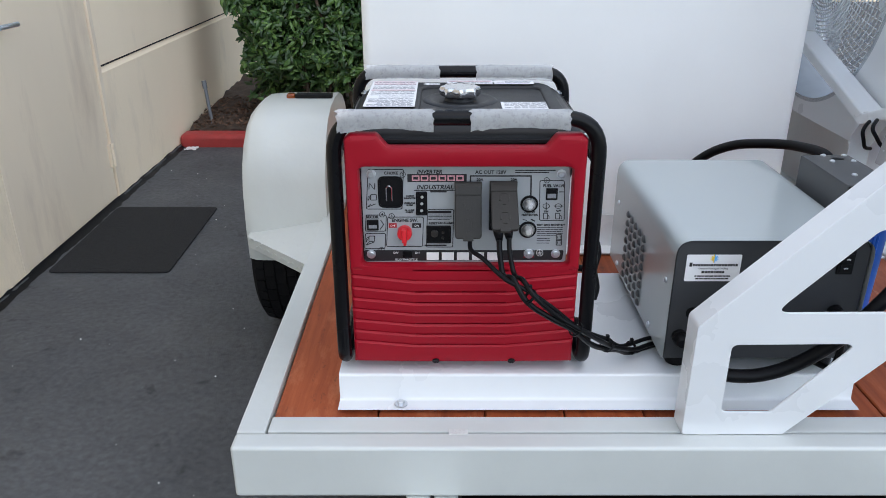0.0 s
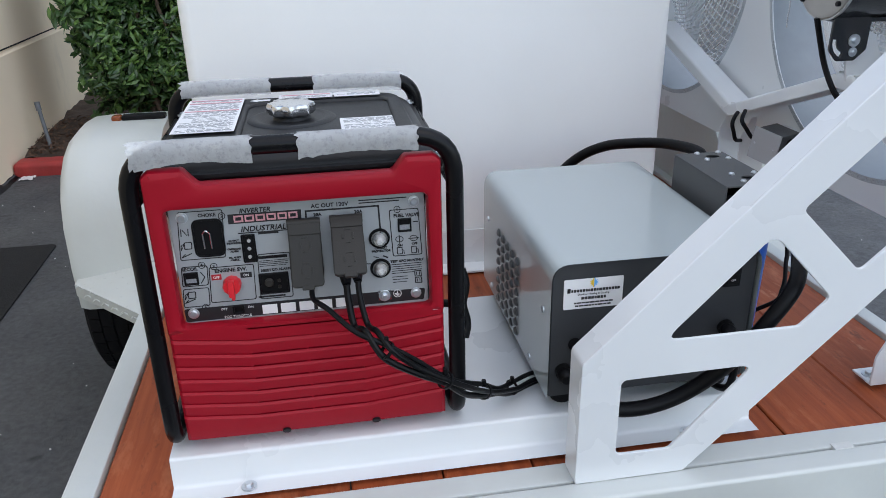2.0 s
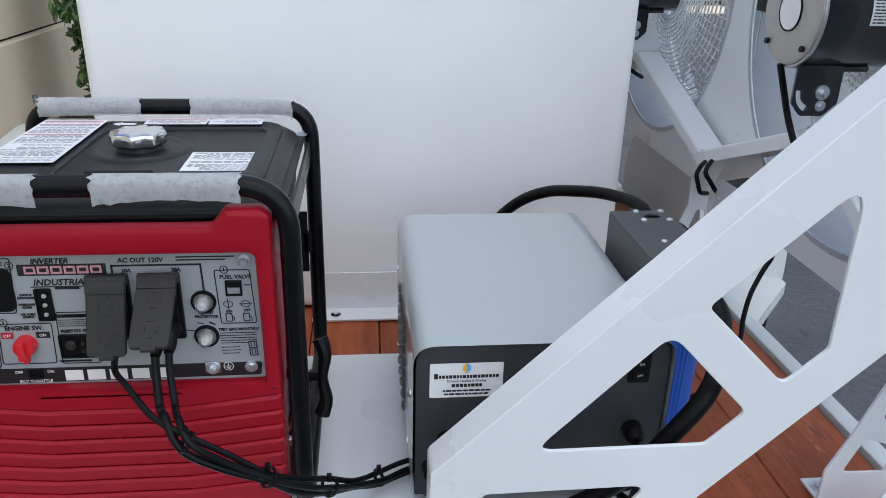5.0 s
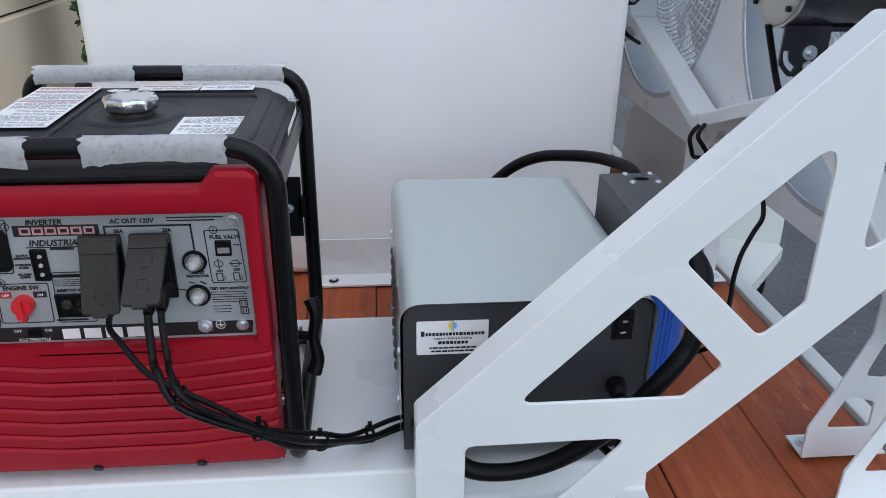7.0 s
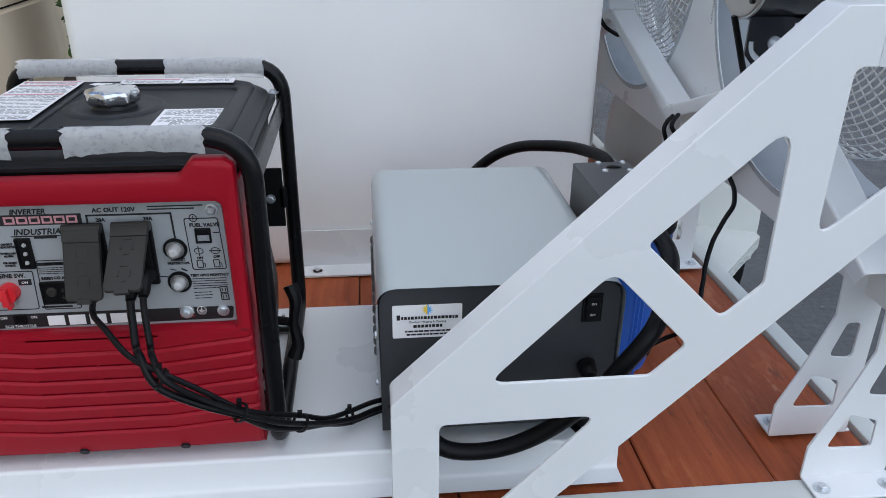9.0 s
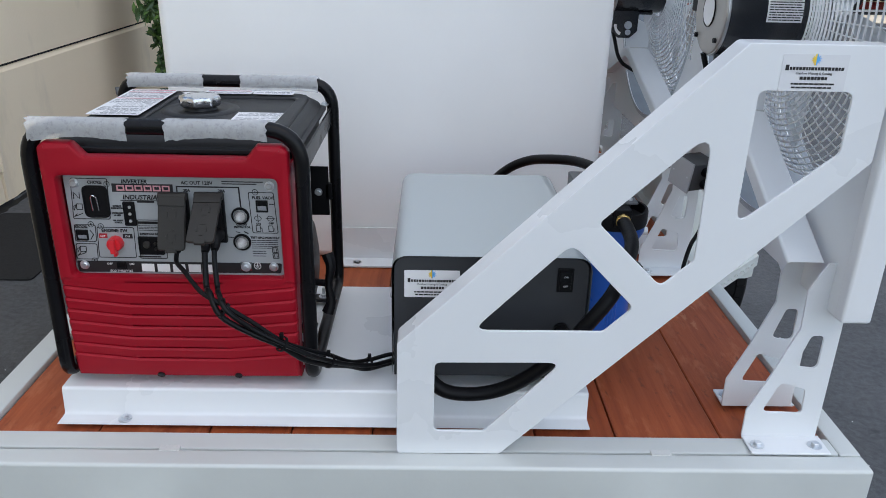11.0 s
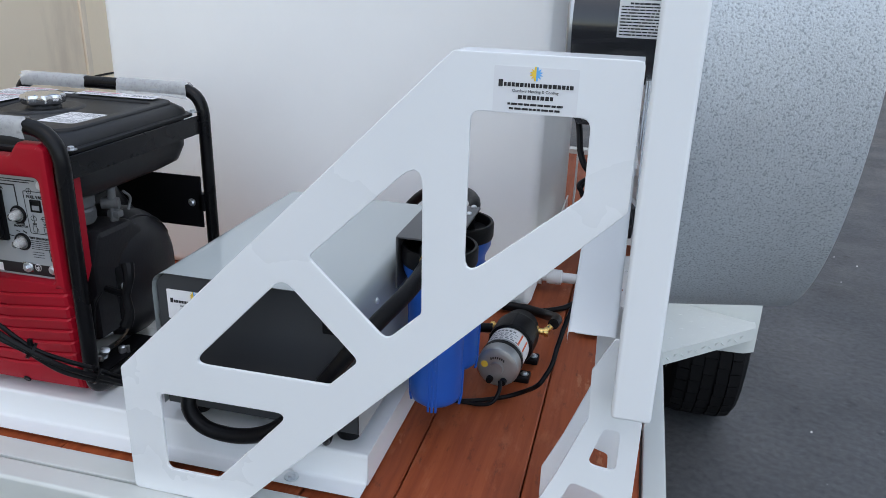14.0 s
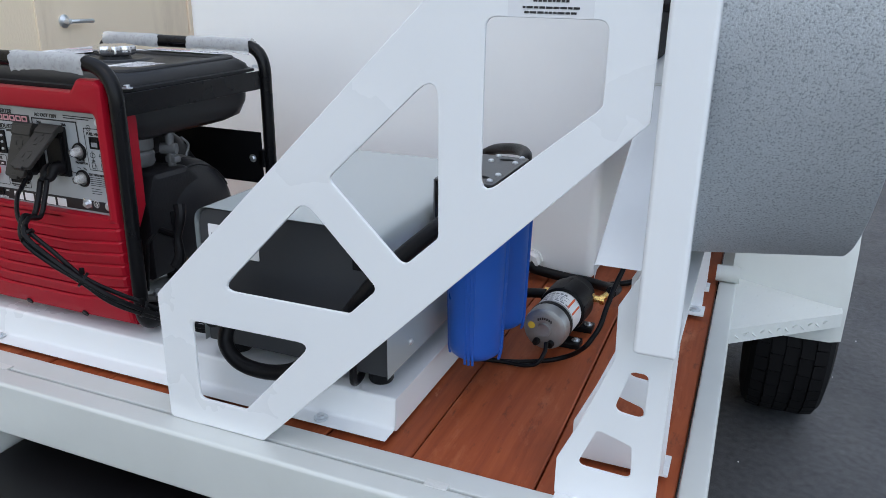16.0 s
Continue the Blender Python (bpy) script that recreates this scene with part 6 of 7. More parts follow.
for y in FYS:
    bm = bmesh.new()
    C = Matrix.Translation((0.749, y, 0))
    lathe(bm, [(0, 0.489), (0.012, 0.489), (0.032, 0.492), (0.040, 0.499), (0.0428, 0.51), (0.0465, 0.695), (0.0475, 0.705), (0.0555, 0.722), (0.056, 0.738), (0, 0.738)], C, 40)
    hs = part("housing", bm, M_BLUE, filt, "blue ribbed filter housing", 40)
    for k in range(4):
        a0 = -math.pi / 2 + k * math.pi / 2 + 0.1
        for j in (-1, 0, 1):
            a = a0 + j * 0.15
            d = Vector((math.cos(a), math.sin(a), 0))
            bm = bmesh.new()
            sweep(bm, [Vector((0.749, y, 0.489)) + d * 0.040, Vector((0.749, y, 0.502)) + d * 0.0422, Vector((0.749, y, 0.69)) + d * 0.0462], 0.0022, 6)
            part("rib", bm, M_BLUE, hs)
    # cap: a cup with a tall rim, its centre block carries the bracket
    bm = bmesh.new()
    lathe(bm, [(0.054, 0.733), (0.0575, 0.734), (0.0590, 0.738), (0.0590, 0.758), (0.0575, 0.762), (0.0535, 0.762), (0.0520, 0.758), (0.0515, 0.746), (0.030, 0.744), (0.027, 0.748), (0.027, 0.7765), (0, 0.7765)], C, 48)
    part("cap", bm, M_BLACK, hs, "black cup-shaped filter cap", 40)
bm = bmesh.new()
rod(bm, (0.749, 1.31, 0.766), (0.749, 1.38, 0.766), 0.010, 16)
part("connector", bm, M_BLACK, filt)
bm = bmesh.new()
box(bm, 0.7345, 0.7635, 1.219, 1.262, 0.744, 0.7765, 0.002)
part("port", bm, M_BLACK, filt)
bm = bmesh.new()
lathe(bm, [(0, 0), (0.0125, 0), (0.0125, 0.006), (0.0105, 0.008), (0, 0.008)], frame_z((0.749, 1.220, 0.759), (0, -1, -0.25)), 20)
part("fitting", bm, M_BRASS, filt, "brass hose fitting")


filt.location.x += 0.007 * U


def hose(name, pts, r, label, cat="hose", mt=None, n=8):
    b = bmesh.new()
    sweep(b, smooth_path(pts, n), r, 12)
    return solid(name, b, mt or M_RUBBER, label, cat, at=pts[0], angle=60)


hose("feed_hose", [(0.756, 1.214, 0.757), (0.757, 1.188, 0.755), (0.752, 1.135, 0.746), (0.728, 1.082, 0.722), (0.706, 1.052, 0.696), (0.672, 1.046, 0.650), (0.632, 1.050, 0.594), (0.590, 1.060, 0.548), (0.548, 1.068, 0.519), (0.502, 1.072, 0.507), (0.458, 1.074, 0.512), (0.432, 1.080, 0.535), (0.432, 1.096, 0.560), (0.45, 1.13, 0.562)], 0.0115, "thick black rubber hose running along the cabinet front")
hose("arch_hose", [(0.535, 1.725, 0.54), (0.545, 1.722, 0.60), (0.560, 1.712, 0.643), (0.5815, 1.700, 0.680), (0.6148, 1.680, 0.7145), (0.6528, 1.650, 0.739), (0.6907, 1.610, 0.753), (0.728, 1.570, 0.762), (0.751, 1.530, 0.766), (0.764, 1.492, 0.768), (0.768, 1.465, 0.764), (0.764, 1.452, 0.750), (0.760, 1.450, 0.742)], 0.0105, "black rubber hose arching from the tank to the filter")
hose("gland_cable", [(0.647, 1.092, 0.602), (0.650, 1.080, 0.575), (0.650, 1.078, 0.545), (0.646, 1.086, 0.515), (0.636, 1.125, 0.504), (0.61, 1.19, 0.500)], 0.0055, "thin black cable hanging from a gland", "cable")

# ---- booster pump ----
pump = thing("booster_pump", (0.84, 1.49, ZD), "small silver and black booster pump on the deck", "pump")
pa, pb_ = Vector((0.833, 1.414, 0.488)), Vector((0.849, 1.604, 0.490))
ax = (pb_ - pa).normalized()
m = frame_z(pa, ax) @ Matrix.Diagonal((1.15, 1.15, 1.0, 1.0))
bm = bmesh.new()
lathe(bm, [(0, 0), (0.010, -0.001), (0.011, 0.003), (0.027, 0.003), (0.0325, 0.006), (0.034, 0.012), (0.034, 0.030), (0.0325, 0.032), (0.0325, 0.096), (0, 0.096)], m, 36)
body_ = part("motor_body", bm, M_CAST, pump, "silver cast motor body", 40)
bm = bmesh.new()
lathe(bm, [(0.0332, 0.028), (0.0345, 0.028), (0.0345, 0.038), (0.0332, 0.038), (0.0332, 0.028)], m, 36)
part("band", bm, M_BLACK, body_)
bm = bmesh.new()
lathe(bm, [(0.0328, 0.046), (0.0331, 0.046), (0.0331, 0.090), (0.0328, 0.090)], m, 36)
lb = part("wrap_label", bm, M_LABEL, body_, "white wrap-round label")
bm = bmesh.new()
for z0, z1, a0, a1, in ((0.049, 0.053, 0.2, 2.4), (0.056, 0.058, 0.2, 2.0), (0.061, 0.063, 0.2, 2.2), (0.066, 0.068, 0.2, 1.9), (0.071, 0.073, 0.2, 2.2), (0.077, 0.083, 0.4, 2.0)):
    for k in range(8):
        a, b = a0 + (a1 - a0) * k / 8, a0 + (a1 - a0) * (k + 0.7) / 8
        v = [bm.verts.new(m @ Vector((math.cos(t) * 0.0334, math.sin(t) * 0.0334, h))) for t, h in ((a, z0), (b, z0), (b, z1), (a, z1))]
        bm.faces.new(v)
part("print", bm, M_INKGREY, lb)
bm = bmesh.new()
v = []
for a, h in ((2.25, 0.048), (2.72, 0.048), (2.72, 0.088), (2.25, 0.088)):
    v.append(bm.verts.new(m @ Vector((math.cos(a) * 0.0336, math.sin(a) * 0.0336, h))))
bm.faces.new(v)
part("red_panel", bm, M_ORANGE, lb)
bm = bmesh.new()
lathe(bm, [(0.0325, 0.094), (0.037, 0.096), (0.038, 0.102), (0.038, 0.148), (0.034, 0.154), (0.030, 0.168), (0.030, 0.186), (0.024, 0.192), (0, 0.192)], m, 36)
for k in range(5):
    a = math.radians(90 + 72 * k)
    rod(bm, m @ Vector((math.cos(a) * 0.035, math.sin(a) * 0.035, 0.098)), m @ Vector((math.cos(a) * 0.035, math.sin(a) * 0.035, 0.150)), 0.004, 8)
head_ = part("pump_head", bm, M_BLACK, pump, "black pump head", 40)
for sgn in (-1, 1):
    bm = bmesh.new()
    c = m @ Vector((0, 0, 0.168))
    side_d = Vector((sgn, 0.05 * sgn, 0))
    f = frame_z(c + side_d * 0.028, side_d)
    lathe(bm, [(0, 0), (0.010, 0), (0.010, 0.010), (0, 0.010)], f, 6)
    lathe(bm, [(0, 0.010), (0.0065, 0.010), (0.0065, 0.020), (0.0095, 0.021), (0.0095, 0.029), (0, 0.029)], f, 16)
    if sgn > 0:
        rod(bm, c + side_d * 0.05, c + side_d * 0.05 + Vector((0.012, 0.006, 0.012)), 0.006, 10)
    part("brass_fitting", bm, M_BRASS, head_, "brass hose fitting")
for y in (0.075, 0.150):
    bm = bmesh.new()
    c = m @ Vector((0, 0, y))
    box(bm, c.x - 0.038, c.x + 0.046, c.y - 0.016, c.y + 0.016, ZD, ZD + 0.012, 0.003)
    box(bm, c.x - 0.016, c.x + 0.016, c.y - 0.014, c.y + 0.014, ZD + 0.008, ZD + 0.034, 0.003)
    ft_ = part("foot", bm, M_RUBBER, pump, "black rubber mounting foot")
    bm = bmesh.new()
    bolt(bm, (c.x + 0.036, c.y, ZD + 0.012), (0, 0, 1), 0.0045, 0.004)
    part("bolt", bm, M_ZINC, ft_, "bright screw")
bm = bmesh.new()
lathe(bm, [(0, 0), (0.0065, 0), (0, 0.0004)], frame_z(m @ Vector((0.020, 0.004, 0.0025)), -ax), 18)
part("round_mark", bm, M_YELLOW, body_, "round yellow sticker")
bm = bmesh.new()
for k in range(7):
    a = 2.2 - 0.2 * k
    c = m @ Vector((math.cos(a) * 0.018, math.sin(a) * 0.018, 0.0022))
    box(bm, c.x - 0.0011, c.x + 0.0011, c.y - 0.0003, c.y + 0.0003, c.z - 0.0022, c.z + 0.0022)
part("stamp", bm, M_INK, body_, "row of stamped bars")
for lx in (-0.012, 0.010):
    bm = bmesh.new()
    lathe(bm, [(0, -0.008), (0.0055, -0.008), (0.0065, -0.002), (0.0065, 0.004), (0, 0.004)], frame_z(m @ Vector((lx, -0.020, 0.002)), ax), 14)
    part("lead_gland", bm, M_BLACK, body_)
hose("inlet_hose", [(0.797, 1.565, 0.492), (0.765, 1.56, 0.490), (0.74, 1.545, 0.49), (0.70, 1.53, 0.49)], 0.0095, "black hose from the pump to the filter")
hose("pump_lead", [(0.844, 1.394, 0.476), (0.846, 1.380, 0.466), (0.838, 1.366, 0.450), (0.818, 1.364, 0.442), (0.785, 1.366, 0.440), (0.74, 1.362, 0.440)], 0.0036, "thin black pump lead", "cable")
hose("deck_cable", [(0.735, 1.358, 0.440), (0.780, 1.368, 0.440), (0.812, 1.380, 0.440), (0.852, 1.400, 0.442), (0.886, 1.402, 0.458), (0.912, 1.378, 0.489), (0.923, 1.383, 0.506), (0.932, 1.392, 0.525), (0.937, 1.404, 0.551), (0.941, 1.411, 0.568), (0.945, 1.421, 0.585), (0.952, 1.431, 0.607), (0.960, 1.438, 0.630), (0.973, 1.450, 0.644), (0.984, 1.455, 0.664), (0.999, 1.465, 0.680), (1.007, 1.480, 0.692), (1.011, 1.500, 0.706), (1.012, 1.545, 0.725)], 0.0042, "thin black cable running from the deck up to the switch box", "cable")
hose("supply_hose", [(0.705, 1.758, 0.471), (0.722, 1.766, 0.458), (0.786, 1.776, 0.4465), (0.833, 1.772, 0.446), (0.860, 1.762, 0.447), (0.888, 1.733, 0.456), (0.906, 1.690, 0.473), (0.914, 1.645, 0.490), (0.911, 1.606, 0.498)], 0.0110, "black hose from the tank outlet to the pump")
hose("deck_hose", [(0.800, 1.792, 0.441), (0.838, 1.786, 0.441), (0.870, 1.785, 0.441), (0.916, 1.8185, 0.441), (0.946, 1.874, 0.441), (1.00, 1.96, 0.441)], 0.0062, "thin black hose lying on the deck beside the tank")

# ---- fan panel, supports and fans ----
FYC, FZC, FR, DY = 1.402, 1.086, 0.369, 0.800
FO = 0.355
NF = 3
PXA, PXB = 1.033, 1.078
panel_t = thing("mounting_board", (1.06, 2.16, 0.66), "white folded steel panel with round openings carrying the fans", "mounting board")
bm = bmesh.new()
m = basis((1.042, 0, 0), (0, 1, 0), (0, 0, 1))
ye = 1.004 + NF * DY + 0.06
openings = [[(FYC + i * DY + FO * math.cos(a), FZC + FO * math.sin(a)) for a in [k * 2 * math.pi / 72 for k in range(72)]] for i in range(NF)]
flat(bm, [(1.004, 0.682), (ye, 0.682), (ye, 1.490), (1.004, 1.490)], openings, 0.003, m)
part("sheet", bm, M_WHITE, panel_t, "", 20)
# end posts folded from the sheet, with closed ends
for y0 in (0.996, ye - 0.02):
    bm = bmesh.new()
    box(bm, PXA, PXB, y0, y0 + 0.024, 0.684, 1.512, 0.005, 3)
    part("end_post", bm, M_WHITE, panel_t)
bm = bmesh.new()
box(bm, 1.0405, PXB - 0.001, 1.022, ye - 0.02, 0.679, 0.683, 0.0015)
box(bm, 1.0405, PXB - 0.001, 1.022, ye - 0.02, 1.489, 1.493, 0.0015)
part("edge_fold", bm, M_WHITE, panel_t)

# zigzag channel under the fans
chan = thing("support_channel", (0.99, 2.16, 0.75), "white folded channel zigzagging under the fan motors", "channel")
CXA, CXB = 0.972, 1.030
line_c = [(1.066, 0.752)]
for i in range(NF):
    y = 1.385 + i * DY
    line_c += [(y - 0.02, 0.918), (y + 0.02, 0.918)]
    line_c.append((y + DY / 2 - 0.039 if i < NF - 1 else y + 0.32, 0.789 if i < NF - 1 else 0.752))
sec = corners([(CXA, 0, -0.026), (CXA, 0, 0), (CXB, 0, 0), (CXB, 0, -0.026)], 0.006, 4)
bm = bmesh.new()
rows = []
pts = [Vector((0, y, z)) for y, z in line_c]
for i, p in enumerate(pts):
    d0 = (p - pts[i - 1]).normalized() if i else (pts[1] - p).normalized()
    d1 = (pts[i + 1] - p).normalized() if i < len(pts) - 1 else d0
    n0, n1 = Vector((0, -d0.z, d0.y)), Vector((0, -d1.z, d1.y))
    mid = (n0 + n1).normalized()
    mid /= mid.dot(n0)
    rows.append([bm.verts.new((q.x, p.y + mid.y * q.z, p.z + mid.z * q.z)) for q in sec])
for p, q in zip(rows, rows[1:]):
    for k in range(len(sec) - 1):
        bm.faces.new((p[k], p[k + 1], q[k + 1], q[k]))
bmesh.ops.solidify(bm, geom=bm.faces[:], thickness=0.003)
part("channel_length", bm, M_WHITE, chan, "", 35)
# weld beads across the bends
for p in pts[1:-1]:
    bm = bmesh.new()
    sweep(bm, [(CXA + 0.004, p.y, p.z + 0.0005), ((CXA + CXB) / 2, p.y + 0.001, p.z + 0.0012), (CXB - 0.004, p.y, p.z + 0.0005)], 0.0022, 6)
    part("weld", bm, M_WELD, chan)


def foot_bracket(yf, turn):
    """A tapered cut-out leg plate with a bolted flange; turn says to which side the flange lies."""
    ob = thing("foot_bracket", (1.01, yf, ZD), "white tapered leg plate with cut-outs, bolted down by its flange", "bracket", "leg plates")
    out = [(0.949, 0.443), (1.072, 0.443), (1.072, 0.660), (1.060, 0.674), (1.060, 0.756), (1.029, 0.756), (1.006, 0.711), (1.008, 0.645), (0.975, 0.555), (0.949, 0.495)]
    holes = [round_poly([(1.028, 0.633), (1.048, 0.633), (1.048, 0.574), (1.012, 0.578)], [0.007, 0.008, 0.010, 0.010]),
             round_poly([(0.996, 0.548), (1.038, 0.535), (1.040, 0.490), (0.974, 0.492)], 0.008)]
    b = bmesh.new()
    flat(b, round_poly(out, 0.005), holes, 0.004, FRONT(0, yf, 0), 0.0006)
    part("plate", b, M_WHITE, ob, "", 20)
    b = bmesh.new()
    ya, yb = (yf - 0.046, yf + 0.002) if turn < 0 else (yf - 0.002, yf + 0.046)
    box(b, 0.950, 1.078, ya, yb, 0.4405, 0.4445, 0.0012)
    part("flange", b, M_WHITE, ob)
    for x in (0.966, 1.060):
        b = bmesh.new()
        bolt(b, (x, yf + turn * 0.026, 0.4445), (0, 0, 1), 0.0065, 0.006)
        part("bolt", b, M_ZINC, ob, "zinc hex bolt")
    return ob


for yc_ in (1.101, 1.788, 2.590, 3.275):
    foot_bracket(yc_ - 0.046, -1)
    foot_bracket(yc_ + 0.046, 1)


def fan():
    ob = thing("fan", (1.05, FYC, FZC), "large white drum fan with a wire guard and a black motor", "fan", "drum fans")
    # drum
    b = bmesh.new()
    m = frame_z((1.0435, FYC, FZC), (1, 0, 0))
    lathe(b, [(FR + 0.030, 0.0), (FR + 0.027, 0.003), (FR + 0.006, 0.200), (FR + 0.004, 0.202), (FR + 0.003, 0.200), (FR + 0.013, 0.001), (FO + 0.002, 0.0012), (FO - 0.002, -0.004), (FO + 0.003, -0.0035), (FR + 0.030, 0.0)], m, 96)
    part("drum", b, M_DRUM, ob, "grey speckled enamel drum", 40)
    # added inner skin; its darker grey stands for the unlit interior
    b = bmesh.new()
    lathe(b, [(FR + 0.0018, 0.199), (FR + 0.0115, 0.0025), (FR + 0.0108, 0.0025), (FR + 0.0011, 0.199), (FR + 0.0018, 0.199)], m, 96)
    part("drum_inner_shade", b, M_DRUMSHADE, ob, "smooth inner skin of the drum, its grey darkened for the shade inside", 40)
    # rear guard: a round basket round the blades
    CR = 0.285
    b = bmesh.new()
    prof = []
    for k in range(21):
        t = k / 20
        prof.append((0.088 + (CR - 0.088) * t, 1.112 - 0.062 * (1 - t ** 3.0)))
    prof += [(CR + 0.002, 1.130), (CR + 0.002, 1.160)]
    for r, x in prof:
        n = 72
        sweep(b, [(x, FYC + r * math.cos(a), FZC + r * math.sin(a)) for a in [2 * math.pi * k / n for k in range(n)]], 0.0018, 5, closed=True)
    ns = 66
    for k in range(ns):
        a = 2 * math.pi * k / ns
        sweep(b, [(x + 0.0025, FYC + r * math.cos(a), FZC + r * math.sin(a)) for r, x in prof[::3]], 0.0012, 5)
    part("wire_guard", b, M_WIRE, ob, "bright wire guard", 60)
    # motor
    mm = frame_z((0.912, 1.402, 1.086), (1, 0, 0))
    b = bmesh.new()
    lathe(b, [(0, 0.008), (0.074, 0.008), (0.0765, 0.010), (0.0765, 0.150), (0.074, 0.154), (0, 0.154)], mm, 48)
    motor = part("motor", b, M_MOTOR, ob, "glossy black fan motor", 40)
    b = bmesh.new()
    lathe(b, [(0.025, 0.003), (0.030, 0.0025), (0.066, 0.0028), (0.0725, 0.0035), (0.0745, 0.005), (0.0750, 0.008), (0.072, 0.009)], mm, 48)
    part("end_bell", b, M_BELL, motor, "warm grey cast end bell", 40)
    b = bmesh.new()
    lathe(b, [(0.0740, 0.0068), (0.0775, 0.0068), (0.0780, 0.0085), (0.0775, 0.0112), (0.0740, 0.0112)], mm, 48)
    part("seam_ring", b, M_ALU, motor, "bright seam between bell and motor", 40)
    b = bmesh.new()
    lathe(b, [(0, 0.0012), (0.024, 0.0012), (0.0255, 0.0002), (0.027, 0.0015), (0.027, 0.006)], mm, 32)
    cap_ = part("bell_cap", b, M_LABEL, motor, "pale round cap with a dark rim", 40)
    b = bmesh.new()
    lathe(b, [(0.0275, 0.003), (0.0275, 0.0004), (0.0286, 0.0004), (0.0286, 0.003)], mm, 40)
    part("rim", b, M_BLACK, cap_, "", 40)
    b = bmesh.new()
    lathe(b, [(0.072, 0.150), (0.079, 0.151), (0.079, 0.160), (0.070, 0.166), (0.050, 0.170), (0, 0.170)], mm, 48)
    part("front_bell", b, M_ALU, motor, "", 40)
    for a in (0.7, 2.3, 3.9, 5.5):
        b = bmesh.new()
        c = mm @ Vector((math.cos(a) * 0.067, math.sin(a) * 0.067, 0.003))
        lathe(b, [(0, -0.005), (0.0042, -0.005), (0.0046, 0.003), (0, 0.003)], frame_z(c, (1, 0, 0)), 8)
        part("bell_screw", b, M_BLACK, motor)
    # rating label wrapped on the near side
    b = bmesh.new()
    na = 6
    for k in range(na):
        a0, a1 = 0.40 + 0.66 * k / na, 0.40 + 0.66 * (k + 1) / na
        q = []
        for a, x in ((a0, 0.984), (a0, 1.044), (a1, 1.044), (a1, 0.984)):
            q.append(b.verts.new((x, 1.402 - math.cos(a - 0.55) * 0.0770, 1.086 + math.sin(a - 0.55) * 0.0770)))
        b.faces.new(q)
    lab = part("rating_label", b, M_LABEL, motor, "white rating label with fine print")
    b = bmesh.new()
    rg = random.Random(8)
    for k in range(11):
        a0 = 0.44 + 0.053 * k
        hgt = 0.036 if k == 10 else 0.024
        x = 0.987 if k < 10 else 0.998
        while x < (1.040 if k < 10 else 1.034):
            w = rg.uniform(0.003, 0.011)
            q = [b.verts.new((xx, 1.402 - math.cos(a - 0.55) * 0.0773, 1.086 + math.sin(a - 0.55) * 0.0773)) for a, xx in ((a0, x), (a0, x + w), (a0 + hgt, x + w), (a0 + hgt, x))]
            b.faces.new(q)
            x += w + 0.0010
    part("print", b, M_INK, lab)
    # motor foot: black slotted bracket on a white upright
    b = bmesh.new()
    slot = [(0.957 + (0.026 + dr) * math.cos(a), 0.978 + (0.026 + dr) * math.sin(a)) for dr, seq in ((0.004, range(7)), (-0.004, range(6, -1, -1))) for a in [radians(175 + 12 * k) for k in seq]]
    flat(b, round_poly([(0.923, 1.016), (0.992, 1.016), (0.992, 0.962), (0.972, 0.944), (0.940, 0.944), (0.923, 0.962)], 0.006), [slot], 0.005, FRONT(0, 1.372, 0), 0.0008)
    box(b, 0.935, 1.03, 1.372, 1.44, 1.006, 1.014, 0.002)
    mb = part("motor_bracket", b, M_MOTOR, ob, "black slotted motor bracket", 20)
    b = bmesh.new()
    bolt(b, (0.965, 1.369, 0.978), (0, -1, 0), 0.0060, 0.008, True)
    part("bolt", b, M_ZINC, mb, "large bright hex bolt")
    b = bmesh.new()
    bolt(b, (0.966, 1.369, 0.959), (0, -1, 0), 0.0044, 0.006, True)
    part("bolt", b, M_ZINC, mb, "bright hex bolt")
    b = bmesh.new()
    flat(b, round_poly([(0.972, 0.905), (1.030, 0.905), (1.030, 0.945), (1.012, 0.985), (0.985, 0.998), (0.955, 0.995)], 0.006), [], 0.006, FRONT(0, 1.381, 0), 0.0008)
    part("upright", b, M_WHITE, ob, "white upright plate", 20)
    # blades
    for k in range(4):
        b = bmesh.new()
        a0 = k * math.pi / 2 + 0.5
        rows = []
        for i in range(7):
            t = i / 6
            r = 0.06 + (CR - 0.02 - 0.06) * t
            half = 0.05 + 0.05 * t
            rows.append([b.verts.new((1.150 + s * (0.030 - 0.012 * t), FYC + r * math.cos(a0 + s * half / max(r, 0.1)), FZC + r * math.sin(a0 + s * half / max(r, 0.1)))) for s in (-1, -0.4, 0.4, 1)])
        for p, q in zip(rows, rows[1:]):
            for j in range(3):
                b.faces.new((p[j], p[j + 1], q[j + 1], q[j]))
        bmesh.ops.solidify(b, geom=b.faces[:], thickness=0.0015)
        part("blade", b, M_BLADE, ob, "aluminium fan blade", 60)
    b = bmesh.new()
    lathe(b, [(0, 0), (0.05, 0), (0.05, 0.03), (0, 0.03)], frame_z((1.11, FYC, FZC), (1, 0, 0)), 24)
    part("hub", b, M_ALU, ob)
    # bead chain and flex
    b = bmesh.new()
    for k in range(38):
        c = Vector((0.926 + 0.0004 * math.sin(k * 0.9), 1.505, 1.145 - k * 0.0043))
        bmesh.ops.create_icosphere(b, subdivisions=1, radius=0.0019, matrix=Matrix.Translation(c))
    part("pull_chain", b, M_CHROME, ob, "beaded pull chain", 60)
    b = bmesh.new()
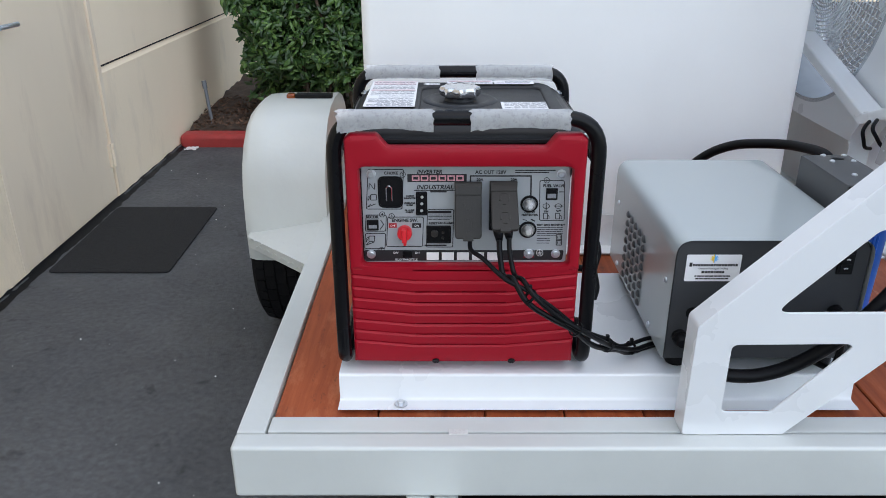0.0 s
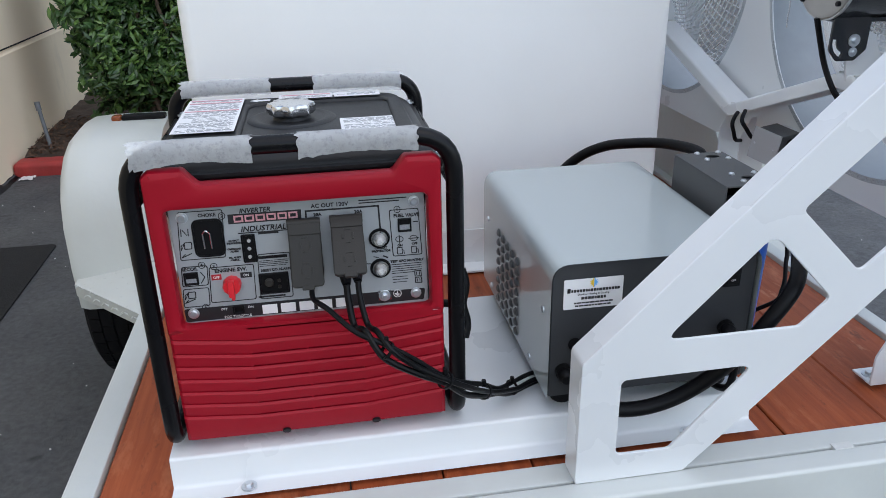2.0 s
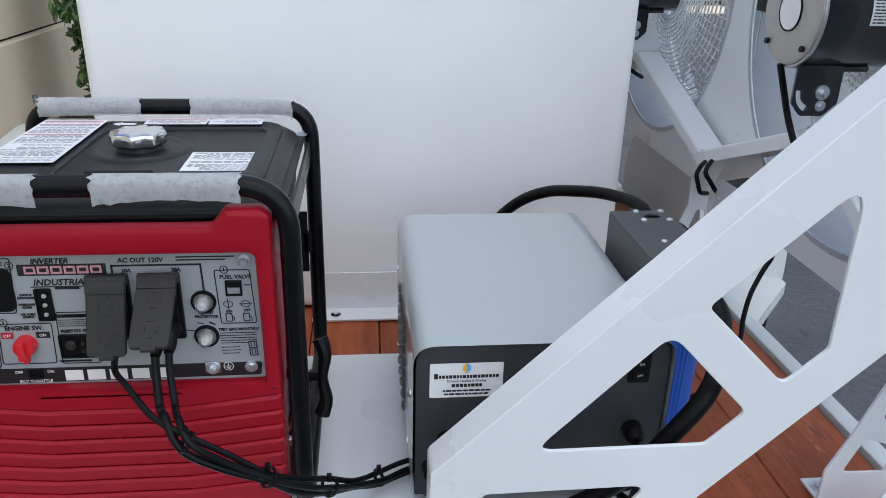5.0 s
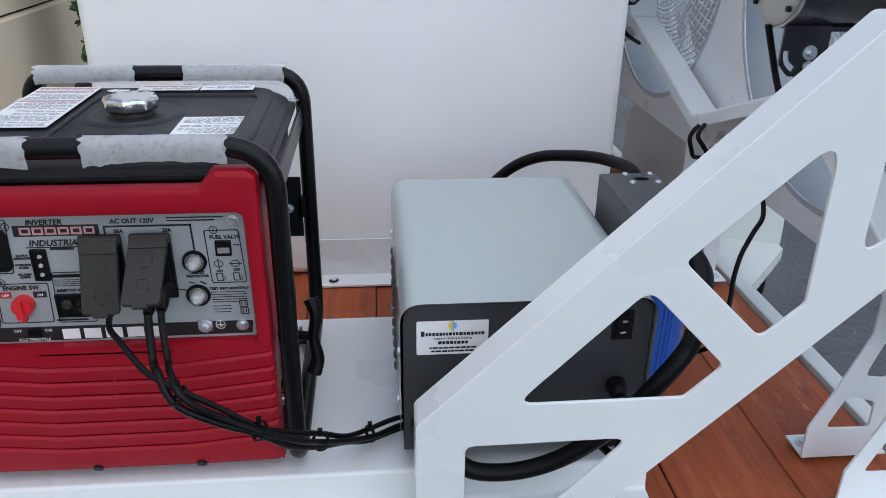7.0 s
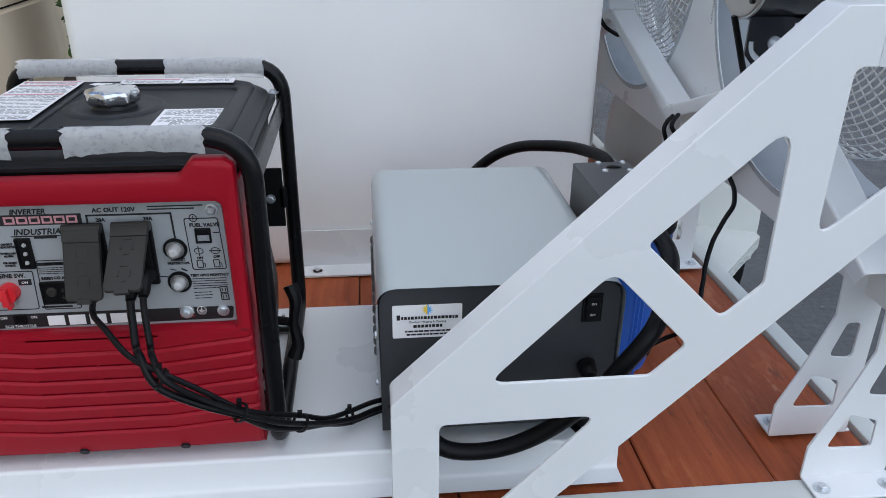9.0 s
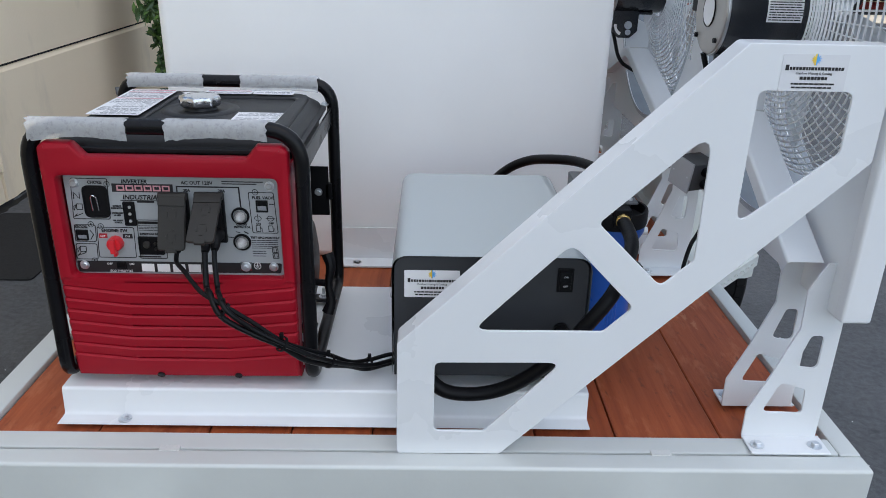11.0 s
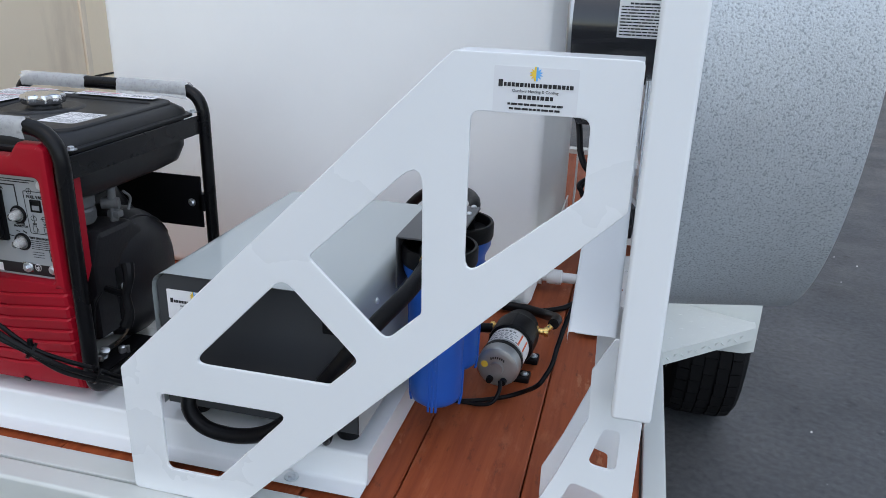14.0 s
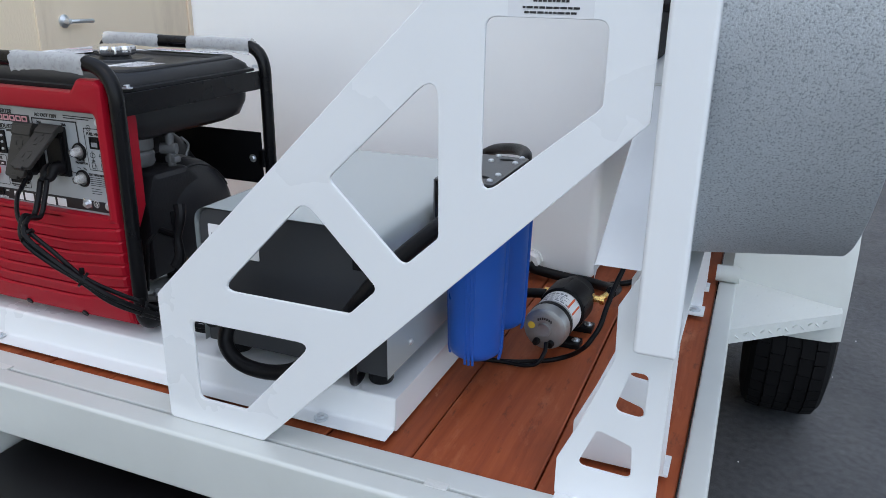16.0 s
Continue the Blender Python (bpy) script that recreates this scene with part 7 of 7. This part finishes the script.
    sweep(b, smooth_path([(0.915, 1.405, 1.012), (0.928, 1.405, 0.975), (0.940, 1.400, 0.935), (0.947, 1.380, 0.900), (0.959, 1.370, 0.878), (0.978, 1.374, 0.865), (1.002, 1.390, 0.852)], 7), 0.005, 10)
    part("motor_flex", b, M_RUBBER, ob, "black flexible lead")
    b = bmesh.new()
    box(b, 0.918, 0.945, 1.470, 1.512, 1.075, 1.125, 0.004)
    part("pull_switch", b, M_BLACK, ob)
    return ob


f0 = fan()
for i in range(1, NF):
    copy_thing(f0, Matrix.Translation(f0.location + Vector((0, DY * i * U, 0))))

hose("fan_lead", [(0.962, 1.690, 0.782), (0.946, 1.672, 0.778), (0.936, 1.661, 0.766), (0.941, 1.660, 0.748), (0.950, 1.664, 0.730), (0.972, 1.68, 0.722)], 0.0042, "black lead hanging behind the outlet box", "cable")
hose("fan_lead", [(0.958, 1.655, 0.794), (0.940, 1.632, 0.788), (0.934, 1.620, 0.780), (0.944, 1.620, 0.766), (0.960, 1.620, 0.746), (0.980, 1.62, 0.735)], 0.0042, "black lead running into the outlet box", "cable")
hose("fan_lead", [(1.000, 1.388, 0.853), (1.009, 1.430, 0.8407), (1.027, 1.480, 0.784), (1.033, 1.522, 0.748), (1.018, 1.552, 0.742)], 0.005, "black lead from the fan motor to the outlet box", "cable")
# switch box under the near fan, turned towards the deck
swb = thing("switch_box", (1.0, 1.60, 0.72), "grey steel outlet box with a blank cover plate", "outlet box")
SM = Matrix.Translation((0.988, 1.592, 0.735)) @ Matrix.Rotation(radians(22), 4, "Z") @ Matrix.Rotation(radians(9), 4, "X")


def turned(b):
    b.transform(SM)
    return b


bm = bmesh.new()
box(bm, -0.018, 0.046, -0.030, 0.030, -0.031, 0.031, 0.003)
part("box_body", turned(bm), M_GREYBRK, swb)
bm = bmesh.new()
box(bm, -0.0225, -0.0182, -0.033, 0.033, -0.034, 0.034, 0.0015)
cvp = part("cover_plate", turned(bm), M_BOXSTEEL, swb, "light grey cover plate")
for dy in (-0.023, 0.023):
    bm = bmesh.new()
    lathe(bm, [(0, 0), (0.0024, 0), (0, 0.0015)], frame_z((-0.0225, dy, 0), (-1, 0, 0)), 10)
    part("screw", turned(bm), M_ZINC, cvp)
for z_ in (0.010, -0.036):
    bm = bmesh.new()
    lathe(bm, [(0, 0), (0.011, 0), (0.011, 0.008), (0.009, 0.012), (0, 0.014)], frame_z((0.016 if z_ > 0 else 0.020, -0.030, 0.012 if z_ > 0 else -0.014), (0, -1, 0.2 if z_ > 0 else -0.2)), 14)
    part("gland", turned(bm), M_BLACK, swb)
bm = bmesh.new()
box(bm, 0.044, 0.056, -0.02, 0.02, -0.02, 0.03, 0.002)
part("mount", turned(bm), M_WHITE, swb)


# ---- deck boards, each a piece of the trailer ----
seams = (X0 + 0.050, -0.109, 0.071, 0.206, 0.340, 0.475, 0.610, 0.745, 0.921, X1 - 0.038)
rng = random.Random(11)
for a, b in zip(seams, seams[1:]):
    bm = bmesh.new()
    ya, yb = 1.058, Y1 - 0.002
    cuts = [ya + (yb - ya) * k / 14 for k in range(15)]
    sec = [(a + 0.0012, ZD - 0.03), (a + 0.0012, ZD - 0.002), (a + 0.0035, ZD), (b - 0.0035, ZD), (b - 0.0012, ZD - 0.002), (b - 0.0012, ZD - 0.03)]
    rows, lift = [], rng.uniform(-0.0012, 0.0008)
    for y in cuts:
        w = lift + rng.uniform(-0.0003, 0.0003)
        rows.append([bm.verts.new((x, y, z + w)) for x, z in sec])
    for p, q in zip(rows, rows[1:]):
        for k in range(len(sec)):
            bm.faces.new((p[k], p[(k + 1) % 6], q[(k + 1) % 6], q[k]))
    bm.faces.new(rows[0])
    bm.faces.new(rows[-1][::-1])
    part("plank", bm, M_WOOD, trailer)
